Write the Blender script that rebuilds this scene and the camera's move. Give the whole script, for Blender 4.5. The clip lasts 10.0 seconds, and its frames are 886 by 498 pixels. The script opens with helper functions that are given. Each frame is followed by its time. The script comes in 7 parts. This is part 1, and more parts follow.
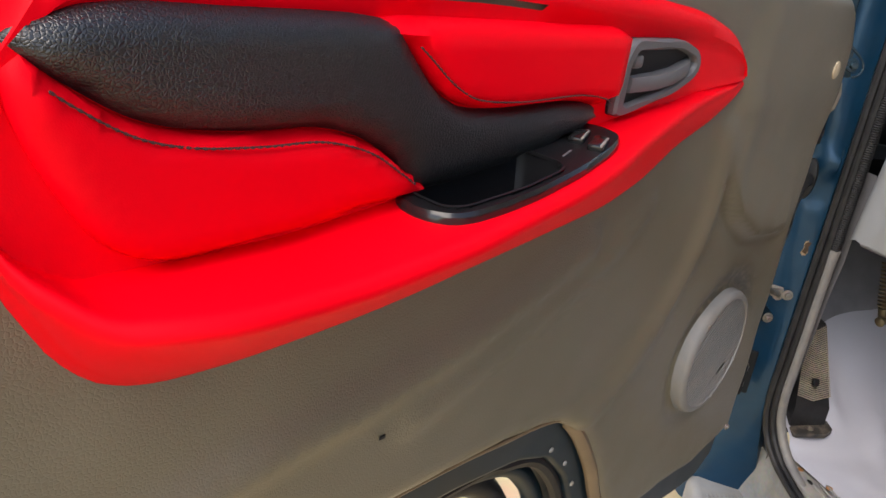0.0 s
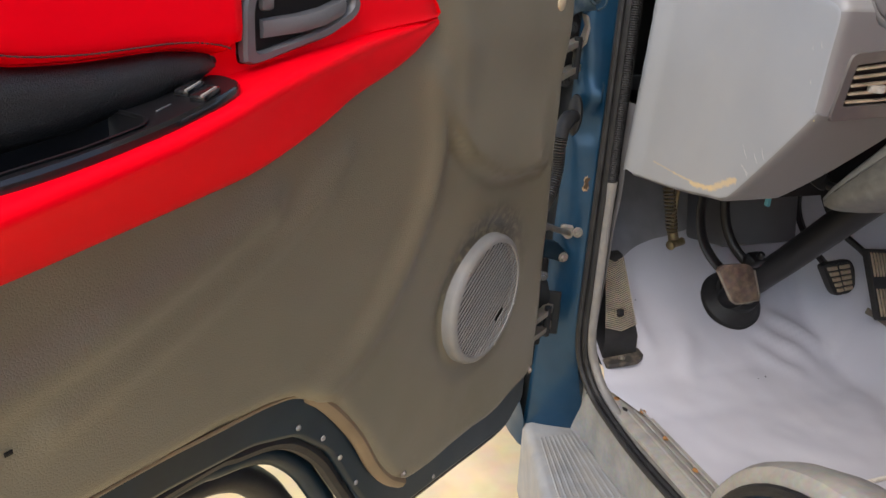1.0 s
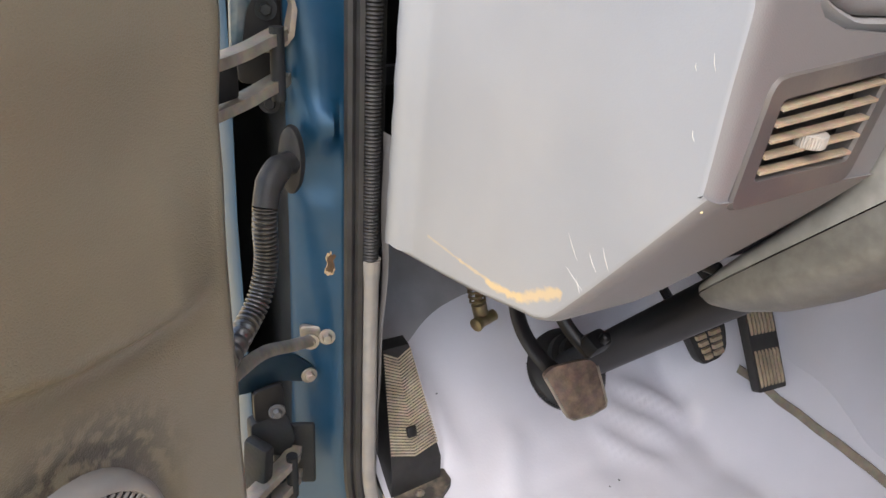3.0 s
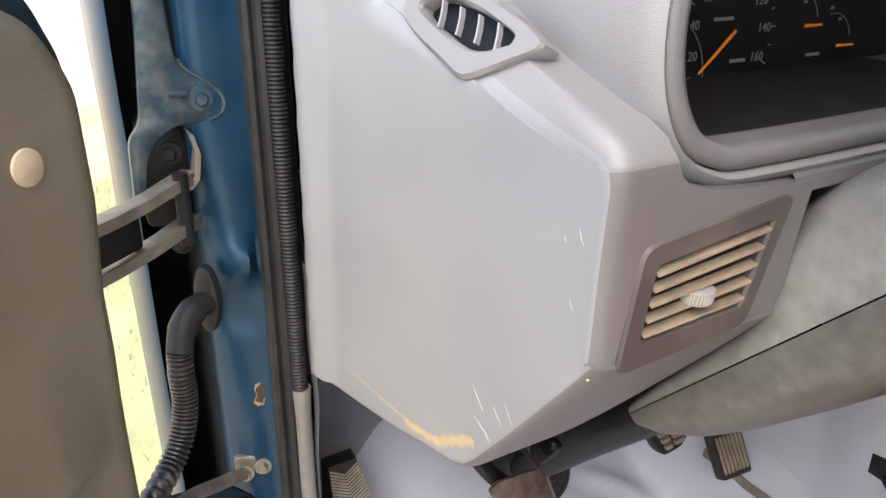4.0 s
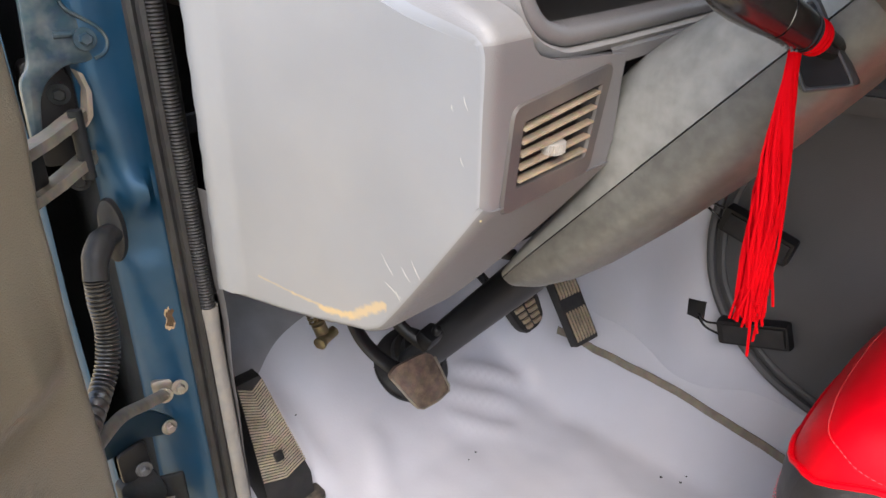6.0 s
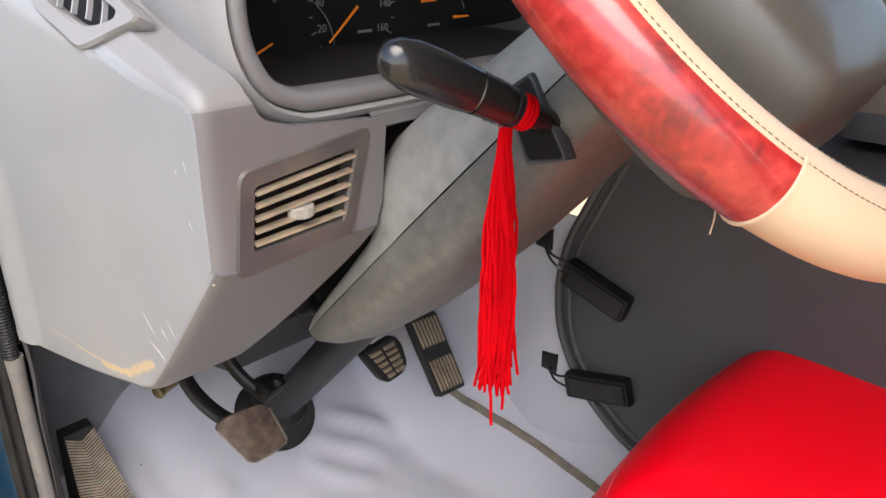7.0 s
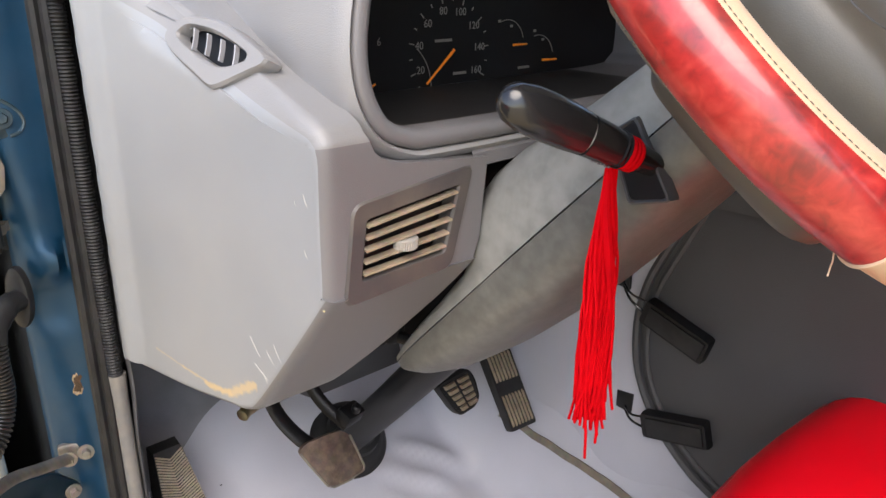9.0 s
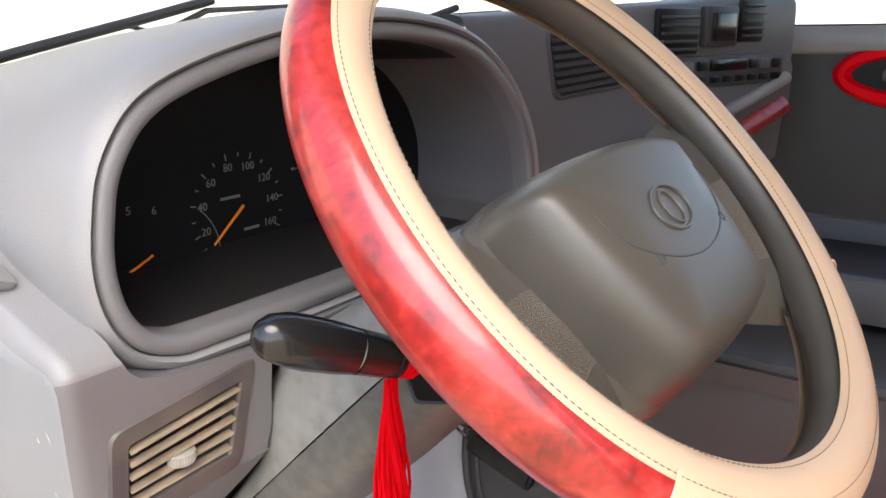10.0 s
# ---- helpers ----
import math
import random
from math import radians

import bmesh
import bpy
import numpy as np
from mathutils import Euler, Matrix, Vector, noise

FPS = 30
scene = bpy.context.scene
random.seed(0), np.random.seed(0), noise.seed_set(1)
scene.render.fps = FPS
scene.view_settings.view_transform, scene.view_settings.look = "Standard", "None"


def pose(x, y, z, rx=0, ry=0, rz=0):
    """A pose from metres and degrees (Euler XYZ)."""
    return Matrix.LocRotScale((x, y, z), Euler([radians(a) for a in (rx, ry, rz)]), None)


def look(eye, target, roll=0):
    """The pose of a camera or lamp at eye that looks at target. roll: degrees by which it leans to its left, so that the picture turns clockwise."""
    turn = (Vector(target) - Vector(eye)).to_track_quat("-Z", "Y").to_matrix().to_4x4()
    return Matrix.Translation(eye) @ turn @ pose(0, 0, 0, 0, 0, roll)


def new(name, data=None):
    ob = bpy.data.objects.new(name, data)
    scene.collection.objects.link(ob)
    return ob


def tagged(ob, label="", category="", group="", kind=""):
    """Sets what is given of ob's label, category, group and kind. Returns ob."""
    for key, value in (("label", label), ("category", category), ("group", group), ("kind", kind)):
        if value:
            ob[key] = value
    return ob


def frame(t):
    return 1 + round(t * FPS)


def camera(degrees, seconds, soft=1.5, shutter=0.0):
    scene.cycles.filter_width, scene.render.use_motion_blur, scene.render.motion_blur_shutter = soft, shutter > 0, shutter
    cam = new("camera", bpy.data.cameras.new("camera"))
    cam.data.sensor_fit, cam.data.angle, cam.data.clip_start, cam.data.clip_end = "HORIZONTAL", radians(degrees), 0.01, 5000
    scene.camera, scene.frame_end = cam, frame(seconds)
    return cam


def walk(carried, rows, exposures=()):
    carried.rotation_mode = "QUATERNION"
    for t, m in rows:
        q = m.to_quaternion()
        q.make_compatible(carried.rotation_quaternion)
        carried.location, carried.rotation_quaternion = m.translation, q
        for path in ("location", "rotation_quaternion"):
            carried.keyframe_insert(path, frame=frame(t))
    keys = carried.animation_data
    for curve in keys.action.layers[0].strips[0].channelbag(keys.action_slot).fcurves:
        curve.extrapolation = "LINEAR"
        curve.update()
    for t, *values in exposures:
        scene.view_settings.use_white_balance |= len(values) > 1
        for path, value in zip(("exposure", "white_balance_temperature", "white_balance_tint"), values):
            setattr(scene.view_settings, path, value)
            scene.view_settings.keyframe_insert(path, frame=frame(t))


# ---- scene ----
cam = camera(59.9, 10.0)
PATH = [
    (0, (-0.667, -0.827, 1.325), (-0.364, 1.01, 0.596), 8.1),
    (0.5, (-0.646, -0.825, 1.32), (-0.151, 0.961, 0.568), 5.1),
    (1, (-0.511, -0.829, 1.312), (0.078, 0.93, 0.564), 3.1),
    (1.5, (-0.326, -0.735, 1.284), (0.395, 0.96, 0.506), 3.1),
    (2, (-0.246, -0.647, 1.269), (0.59, 0.968, 0.436), 3.3),
    (2.5, (-0.215, -0.529, 1.269), (0.692, 1.026, 0.399), 3.7),
    (3, (-0.181, -0.414, 1.299), (0.751, 1.136, 0.446), 3.5),
    (3.2, (-0.165, -0.404, 1.311), (0.772, 1.154, 0.477), 3.5),
    (4.3, (-0.1, -0.416, 1.368), (0.884, 1.162, 0.632), -1.1),
    (4.5, (-0.107, -0.42, 1.367), (0.896, 1.143, 0.626), -1.8),
    (5, (-0.155, -0.423, 1.356), (0.926, 1.063, 0.568), -2.9),
    (5.2, (-0.18, -0.425, 1.351), (0.944, 1.022, 0.549), -2.8),
    (6.3, (-0.213, -0.51, 1.343), (1.105, 0.741, 0.507), -1.2),
    (6.5, (-0.167, -0.543, 1.338), (1.172, 0.696, 0.517), -0.7),
    (7, (-0.093, -0.575, 1.363), (1.257, 0.686, 0.596), 0.1),
    (7.5, (-0.107, -0.559, 1.404), (1.196, 0.781, 0.692), 0.8),
    (8, (-0.163, -0.525, 1.366), (1.08, 0.876, 0.663), 1.5),
    (8.5, (-0.158, -0.534, 1.351), (1.067, 0.882, 0.649), 1.2),
    (9, (-0.13, -0.566, 1.369), (1.143, 0.818, 0.689), 0.2),
    (9.5, (-0.088, -0.565, 1.422), (1.305, 0.729, 0.801), -0.9),
    (10, (-0.053, -0.563, 1.449), (1.502, 0.571, 0.906), -0.6),
]
walk(cam, [(t, look(eye, target, roll)) for t, eye, target, roll in PATH], [(t, e, 7000, 13) for t, e in ((0, 0.92), (0.5, 0.94), (1.0, 1.05), (1.5, 1.4), (2.0, 1.65), (3.0, 1.75), (4.5, 1.6), (5.2, 1.68), (6.5, 1.62), (8.5, 1.55), (9.5, 1.62), (10, 1.75))])

# ---- sky, sun ----
world = bpy.data.worlds.new("world")
scene.world = world
world.use_nodes = True
wn = world.node_tree
sky = wn.nodes.new("ShaderNodeTexSky")
sky.sky_type = "NISHITA"
sky.sun_disc = False
SUN_UP, SUN_TURN = 50.0, 224.0
sky.sun_elevation, sky.sun_rotation = radians(SUN_UP), radians(SUN_TURN)
bg = wn.nodes["Background"]
wn.links.new(sky.outputs[0], bg.inputs[0])
bg.inputs[1].default_value = 0.18
sun_data = bpy.data.lights.new("sun", "SUN")
sun_data.energy, sun_data.angle, sun_data.color = 1.7, radians(50), (1.0, 0.96, 0.9)
sun = new("sun", sun_data)
sx, sy = math.sin(radians(SUN_TURN)), math.cos(radians(SUN_TURN))
cz = math.cos(radians(SUN_UP))
sun.matrix_world = look((6 * sx * cz, 6 * sy * cz, 6 * math.sin(radians(SUN_UP))), (0, 0, 0))

# ---- materials ----
def material(name, colour, rough=0.5, metal=0.0, grain=0.0, grain_size=0.002, vary=0.12, patch=0.12,
             coat=0.0, dust=0.0, dust_colour=(0.42, 0.34, 0.24), leather=0.0, spec=0.5):
    """A surface with a broad tint variation, a fine one, a relief and some dust in patches."""
    m = bpy.data.materials.new(name)
    m.use_nodes = True
    t = m.node_tree
    b = t.nodes["Principled BSDF"]
    b.inputs["Roughness"].default_value, b.inputs["Metallic"].default_value = rough, metal
    b.inputs["Coat Weight"].default_value = coat
    b.inputs["Coat Roughness"].default_value = 0.08
    b.inputs["Specular IOR Level"].default_value = spec
    co = t.nodes.new("ShaderNodeTexCoord")

    def noise_at(size, detail=4.0):
        n = t.nodes.new("ShaderNodeTexNoise")
        n.inputs["Scale"].default_value, n.inputs["Detail"].default_value = 1.0 / size, detail
        t.links.new(co.outputs["Object"], n.inputs["Vector"])
        return n

    def mixed(kind, fac, a, c):
        mx = t.nodes.new("ShaderNodeMix")
        mx.data_type, mx.blend_type = "RGBA", kind
        for sock, v in ((mx.inputs["Factor"], fac), (mx.inputs["A"], a), (mx.inputs["B"], c)):
            if isinstance(v, (int, float, tuple)):
                sock.default_value = v
            else:
                t.links.new(v, sock)
        return mx.outputs["Result"]

    def ramp(source, low, high):
        r = t.nodes.new("ShaderNodeMapRange")
        r.inputs["From Min"].default_value, r.inputs["From Max"].default_value = low, high
        t.links.new(source, r.inputs["Value"])
        return r.outputs["Result"]

    c4 = (*colour, 1)
    dark = tuple(max(0, v * (1 - 2.2 * vary)) for v in colour) + (1,)
    lite = tuple(min(1, v * (1 + 1.4 * vary)) for v in colour) + (1,)
    broad, fine = noise_at(patch, 5), noise_at(max(grain_size * 4, 0.004), 3)
    col = mixed("MIX", ramp(broad.outputs["Fac"], 0.3, 0.7), dark, lite)
    col = mixed("MIX", 0.55, col, c4)
    col = mixed("OVERLAY", 0.25 * min(1, vary * 5), col, fine.outputs["Color"]) if vary > 0.2 else col
    if dust:
        spots = noise_at(patch * 0.6, 6)
        fac = t.nodes.new("ShaderNodeMath")
        fac.operation = "MULTIPLY"
        t.links.new(ramp(spots.outputs["Fac"], 0.42, 0.7), fac.inputs[0])
        fac.inputs[1].default_value = dust
        col = mixed("MIX", fac.outputs[0], col, (*dust_colour, 1))
    t.links.new(col, b.inputs["Base Color"])
    rr = t.nodes.new("ShaderNodeMapRange")
    rr.inputs["To Min"].default_value, rr.inputs["To Max"].default_value = max(0.02, rough - 0.08), min(1, rough + 0.1)
    t.links.new(broad.outputs["Fac"], rr.inputs["Value"])
    t.links.new(rr.outputs["Result"], b.inputs["Roughness"])
    if grain or leather:
        bump = t.nodes.new("ShaderNodeBump")
        bump.inputs["Strength"].default_value = max(grain, leather)
        bump.inputs["Distance"].default_value = 0.0006
        if leather:
            v = t.nodes.new("ShaderNodeTexVoronoi")
            v.feature = "DISTANCE_TO_EDGE"
            v.inputs["Scale"].default_value = 1.0 / grain_size
            t.links.new(co.outputs["Object"], v.inputs["Vector"])
            t.links.new(ramp(v.outputs["Distance"], 0.0, 0.25), bump.inputs["Height"])
        else:
            t.links.new(noise_at(grain_size, 3).outputs["Fac"], bump.inputs["Height"])
        t.links.new(bump.outputs[0], b.inputs["Normal"])
    return m


def glass(name, tint=(0.9, 0.95, 0.93)):
    m = bpy.data.materials.new(name)
    m.use_nodes = True
    b = m.node_tree.nodes["Principled BSDF"]
    b.inputs["Base Color"].default_value = (*tint, 1)
    b.inputs["Roughness"].default_value, b.inputs["Transmission Weight"].default_value = 0.0, 1.0
    b.inputs["IOR"].default_value = 1.45
    return m


def burl(name):
    """Lacquered red burl: dark swirls in a red ground under a clear coat."""
    m = bpy.data.materials.new(name)
    m.use_nodes = True
    t = m.node_tree
    b = t.nodes["Principled BSDF"]
    co, n1, n2 = t.nodes.new("ShaderNodeTexCoord"), t.nodes.new("ShaderNodeTexNoise"), t.nodes.new("ShaderNodeTexNoise")
    for n, s, d, w in ((n1, 26, 6, 1.8), (n2, 110, 5, 1.0)):
        n.inputs["Scale"].default_value, n.inputs["Detail"].default_value, n.inputs["Distortion"].default_value = s, d, w
        t.links.new(co.outputs["Object"], n.inputs["Vector"])
    r = t.nodes.new("ShaderNodeValToRGB")
    r.color_ramp.elements[0].position, r.color_ramp.elements[0].color = 0.30, (0.10, 0.006, 0.006, 1)
    r.color_ramp.elements[1].position, r.color_ramp.elements[1].color = 0.70, (0.50, 0.05, 0.04, 1)
    e = r.color_ramp.elements.new(0.5)
    e.color = (0.32, 0.015, 0.014, 1)
    mx = t.nodes.new("ShaderNodeMix")
    mx.inputs["Factor"].default_value = 0.4
    t.links.new(n1.outputs["Fac"], mx.inputs["A"])
    t.links.new(n2.outputs["Fac"], mx.inputs["B"])
    t.links.new(mx.outputs["Result"], r.inputs["Fac"])
    t.links.new(r.outputs["Color"], b.inputs["Base Color"])
    b.inputs["Roughness"].default_value, b.inputs["Coat Weight"].default_value, b.inputs["Coat Roughness"].default_value = 0.38, 0.55, 0.10
    return m


RED = material("red_leather", (0.88, 0.0015, 0.010), 0.42, grain_size=0.0012, vary=0.05, leather=0.08, spec=0.07)
RED_SEAT = material("red_seat_vinyl", (0.88, 0.002, 0.012), 0.36, grain_size=0.0014, vary=0.05, leather=0.15, spec=0.2)
RED_YARN = material("red_yarn", (0.50, 0.002, 0.006), 0.9, spec=0.05, grain=0.5, grain_size=0.001, vary=0.12, patch=0.03)
BLACK_LEATHER = material("black_leather", (0.010, 0.010, 0.011), 0.38, spec=0.75, grain_size=0.0017, vary=0.15, leather=0.42)
OLIVE = material("olive_vinyl", (0.140, 0.123, 0.083), 0.37, spec=0.7, grain_size=0.0022, vary=0.12, patch=0.2, leather=0.25, dust=0.18, dust_colour=(0.22, 0.18, 0.12))
OLIVE_WORN = material("worn_vinyl_edge", (0.17, 0.12, 0.07), 0.5, grain=0.2, vary=0.2, patch=0.05)
# one plastic in two tones: light on upper faces, shade on the front
DASH_LIT = material("lit_dash_plastic", (0.215, 0.213, 0.216), 0.43, grain_size=0.0016, vary=0.07, patch=0.2, leather=0.18)
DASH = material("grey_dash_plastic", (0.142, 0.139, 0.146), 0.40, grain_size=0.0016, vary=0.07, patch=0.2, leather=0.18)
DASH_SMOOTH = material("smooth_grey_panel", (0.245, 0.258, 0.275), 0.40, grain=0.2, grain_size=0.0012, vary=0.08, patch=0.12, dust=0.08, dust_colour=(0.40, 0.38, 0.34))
# same scuffed plastic twice: shaded lower half, lit upper half, painted by colour
SHROUD = material("shaded_column_plastic", (0.098, 0.099, 0.093), 0.42, grain=0.25, grain_size=0.001, vary=0.2, patch=0.018, dust=0.18, dust_colour=(0.24, 0.24, 0.225))
SHROUD_LIT = material("scuffed_lit_shroud", (0.215, 0.217, 0.207), 0.42, grain=0.25, grain_size=0.001, vary=0.2, patch=0.018, dust=0.22, dust_colour=(0.32, 0.32, 0.30))
SHROUD_DARK = material("dark_plastic", (0.055, 0.056, 0.06), 0.5, grain=0.3, grain_size=0.0012, vary=0.2, patch=0.08)
CLUSTER_IN = material("dark_recess_plastic", (0.013, 0.0125, 0.013), 0.5, grain=0.2, grain_size=0.001, vary=0.1)
BEZEL = material("grey_bezel", (0.30, 0.30, 0.32), 0.4, grain=0.2, grain_size=0.001, vary=0.08)
VENT_FRAME = material("taupe_vent_frame", (0.060, 0.056, 0.058), 0.45, grain=0.2, vary=0.12, dust=0.15)
DUSTY = material("dusty_slat", (0.27, 0.212, 0.15), 0.8, grain=0.6, grain_size=0.0015, vary=0.25, patch=0.02)
PALE_KNOB = material("pale_thumb_wheel", (0.25, 0.245, 0.235), 0.5, grain=0.3, vary=0.2, patch=0.01, dust=0.3)
BLACK = material("black_plastic", (0.008, 0.008, 0.009), 0.42, grain=0.1, vary=0.2, spec=0.25)
BLACK_GLOSS = material("satin_black_plastic", (0.012, 0.012, 0.013), 0.16, vary=0.2)
RUBBER = material("black_rubber", (0.014, 0.014, 0.015), 0.5, grain=0.4, grain_size=0.002, vary=0.25, patch=0.04, dust=0.12, dust_colour=(0.085, 0.082, 0.078), spec=0.3)
GREY_TRIM = material("grey_sill_trim", (0.26, 0.255, 0.24), 0.5, grain=0.3, vary=0.25, patch=0.04, dust=0.40, dust_colour=(0.36, 0.31, 0.24))
STEP = material("grey_step_plastic", (0.24, 0.24, 0.235), 0.5, grain=0.3, vary=0.2, patch=0.05, dust=0.35, dust_colour=(0.36, 0.31, 0.24))
BLUE = material("blue_paint", (0.003, 0.040, 0.088), 0.36, metal=0.40, vary=0.12, patch=0.05, coat=0.12, dust=0.05, dust_colour=(0.13, 0.14, 0.13))
# the van's blue darkened, with the shade put into the colour
BLUE_SHADED = material("shaded_blue_paint", (0.005, 0.017, 0.028), 0.38, metal=0.1, vary=0.3, patch=0.08, dust=0.06, dust_colour=(0.06, 0.05, 0.04), spec=0.25)
# near-black for the post's hollow and the hinge parts there: painted shade
HOLLOW_DARK = material("hollow_shade_black", (0.012, 0.014, 0.016), 0.55, grain=0.6, grain_size=0.004, vary=0.3, patch=0.05, dust=0.06, dust_colour=(0.05, 0.04, 0.03), spec=0.2)
MAT = material("grey_floor_vinyl", (0.44, 0.45, 0.505), 0.38, grain=0.25, grain_size=0.003, vary=0.08, patch=0.18, dust=0.12, dust_colour=(0.5, 0.45, 0.42))
KICK = material("charcoal_kick_vinyl", (0.125, 0.124, 0.132), 0.6, grain=0.3, grain_size=0.002, vary=0.15, patch=0.1, dust=0.15, dust_colour=(0.16, 0.14, 0.12))
CONSOLE = material("grey_console_plastic", (0.12, 0.118, 0.125), 0.45, grain_size=0.0016, vary=0.08, leather=0.2)
ENGINE = material("dark_engine_cover", (0.05, 0.051, 0.054), 0.55, grain_size=0.002, vary=0.15, leather=0.2)
# darker grey that paints the footwell's shade
TOE_SHADE = material("grey_toe_shade", (0.20, 0.20, 0.215), 0.7, grain=0.4, grain_size=0.003, vary=0.2, patch=0.06, dust=0.2, dust_colour=(0.26, 0.25, 0.25))
RUBBER_DUSTY = material("dusty_rubber", (0.028, 0.026, 0.024), 0.7, grain=0.4, grain_size=0.002, vary=0.25, patch=0.03, dust=0.4, dust_colour=(0.30, 0.24, 0.17))
STEEL = material("bare_steel", (0.23, 0.21, 0.185), 0.48, metal=0.7, grain=0.2, vary=0.25, patch=0.02, dust=0.35)
BRASS = material("old_brass", (0.19, 0.15, 0.085), 0.45, metal=0.7, vary=0.3, patch=0.02, dust=0.4)
RUST = material("rusty_pedal", (0.14, 0.10, 0.085), 0.42, metal=0.55, grain=0.8, grain_size=0.003, vary=0.35, patch=0.02, dust=0.25)
RUST_SPOT = material("rust_spot", (0.30, 0.14, 0.045), 0.85, grain=0.8, grain_size=0.002, vary=0.4, patch=0.006)
CREAM = material("cream_leather", (0.58, 0.42, 0.285), 0.42, grain_size=0.0012, vary=0.06, leather=0.12)
TAUPE = material("taupe_wheel_vinyl", (0.074, 0.067, 0.056), 0.37, grain_size=0.0016, vary=0.1, patch=0.06, leather=0.06)
TAUPE_ROUGH = material("cracked_taupe_vinyl", (0.115, 0.102, 0.083), 0.45, grain_size=0.0020, vary=0.12, patch=0.04, leather=0.8)
GREY_HANDLE = material("grey_handle_plastic", (0.115, 0.113, 0.118), 0.42, grain=0.15, vary=0.1)
SPEAKER = material("grey_speaker_plastic", (0.185, 0.185, 0.182), 0.5, grain=0.25, vary=0.12, patch=0.04, dust=0.15)
WHITE = material("off_white_print", (0.20, 0.20, 0.195), 0.6, vary=0.05)
ORANGE = material("orange_needle", (0.95, 0.26, 0.02), 0.5, vary=0.05)
THREAD_DARK = material("dark_thread", (0.06, 0.02, 0.02), 0.8, vary=0.1)
THREAD_PINK = material("pink_thread", (0.75, 0.30, 0.33), 0.7, vary=0.1)
TAN = material("tan_wear", (0.62, 0.48, 0.27), 0.6, grain=0.4, vary=0.3, patch=0.02)
STRAP = material("brown_strap", (0.17, 0.145, 0.115), 0.75, grain=0.8, grain_size=0.002, vary=0.25, patch=0.02)
SAND = material("pale_sand", (0.62, 0.47, 0.27), 0.95, grain=1.0, grain_size=0.02, vary=0.3, patch=0.5, dust=0.25, dust_colour=(0.35, 0.36, 0.12))
PLASTER = material("pale_plaster", (0.78, 0.72, 0.62), 0.9, grain=0.5, grain_size=0.02, vary=0.1, patch=1.0)
HEADLINER = material("grey_headliner", (0.45, 0.44, 0.42), 0.9, grain=0.6, grain_size=0.004, vary=0.1)
BURL = burl("red_burl_lacquer")
GLASS = glass("clear_glass")

# ---- mesh tools ----
HOME = {}


def thing(name, base=(0, 0, 0), label="", category="", group="", kind="", local=None):
    """An Empty at the base of a thing. Its parts are built in world places, or in its own axes if local is given."""
    ob = new(name)
    ob.empty_display_size = 0.05
    ob.matrix_basis = local or Matrix.Translation(base)
    HOME[ob] = Matrix() if local else ob.matrix_basis.inverted()
    return tagged(ob, label, category, group, kind)


def part(name, bm, mat, parent=None, label="", sharp=40, home=None):
    bmesh.ops.recalc_face_normals(bm, faces=bm.faces[:])
    for f in bm.faces:
        f.smooth = True
    for e in bm.edges:
        e.smooth = len(e.link_faces) == 2 and e.calc_face_angle(0) < radians(sharp)
    me = bpy.data.meshes.new(name)
    bm.to_mesh(me)
    bm.free()
    for m in (mat if isinstance(mat, (list, tuple)) else [mat]):
        me.materials.append(m)
    ob = new(name, me)
    if parent:
        ob.parent = parent
        ob.matrix_parent_inverse = home or HOME.get(parent, Matrix())
    return tagged(ob, label)


def V(*a):
    return Vector(a)


def spline(pts, n=8, closed=False):
    """Points of a smooth line through pts, n to a stretch."""
    p = [Vector(q) for q in pts]
    k, out = len(p), []
    for i in range(k if closed else k - 1):
        a, b, c, d = (p[(i + j) % k] if closed else p[min(max(i + j, 0), k - 1)] for j in (-1, 0, 1, 2))
        for s in range(n):
            t = s / n
            out.append(0.5 * ((2 * b) + (c - a) * t + (2 * a - 5 * b + 4 * c - d) * t * t + (3 * b - a - 3 * c + d) * t ** 3))
    return out if closed else out + [p[-1]]


def soft_table(rows, w=0.018):
    """As table, with its corners eased over a width w on either side."""
    f = table(rows)
    lo, hi = min(r[0] for r in rows), max(r[0] for r in rows)
    return lambda x: sum(f(x + min(w, x - lo + 1e-6, hi - x + 1e-6) * k / 4) for k in range(-4, 5)) / 9


def table(rows):
    """A function that runs straight from row to row of (x, value)."""
    xs, ys = zip(*sorted(rows))
    return lambda x: float(np.interp(x, xs, ys))


def rounded(pts, r, n=4):
    """A closed outline with its corners rounded by about r."""
    p, out = [Vector(q) for q in pts], []
    for i, q in enumerate(p):
        a, b = p[i - 1] - q, p[(i + 1) % len(p)] - q
        d = min(r, a.length * 0.45, b.length * 0.45)
        s, e = q + a.normalized() * d, q + b.normalized() * d
        for j in range(n + 1):
            t = j / n
            out.append(s * (1 - t) ** 2 + q * 2 * t * (1 - t) + e * t * t)
    return out


def box(size, at=(0, 0, 0), turn=None, bevel=0.002, bm=None, segments=2):
    bm = bm or bmesh.new()
    tmp = bmesh.new()
    bmesh.ops.create_cube(tmp, size=1, matrix=Matrix.Diagonal((*size, 1)))
    if bevel:
        bmesh.ops.bevel(tmp, geom=tmp.edges[:], offset=bevel, segments=segments, profile=0.5, affect="EDGES")
    m = Matrix.Translation(at) @ (turn.to_4x4() if turn else Matrix())
    tmp.transform(m)
    me = bpy.data.meshes.new("tmp")
    tmp.to_mesh(me)
    tmp.free()
    bm.from_mesh(me)
    bpy.data.meshes.remove(me)
    return bm


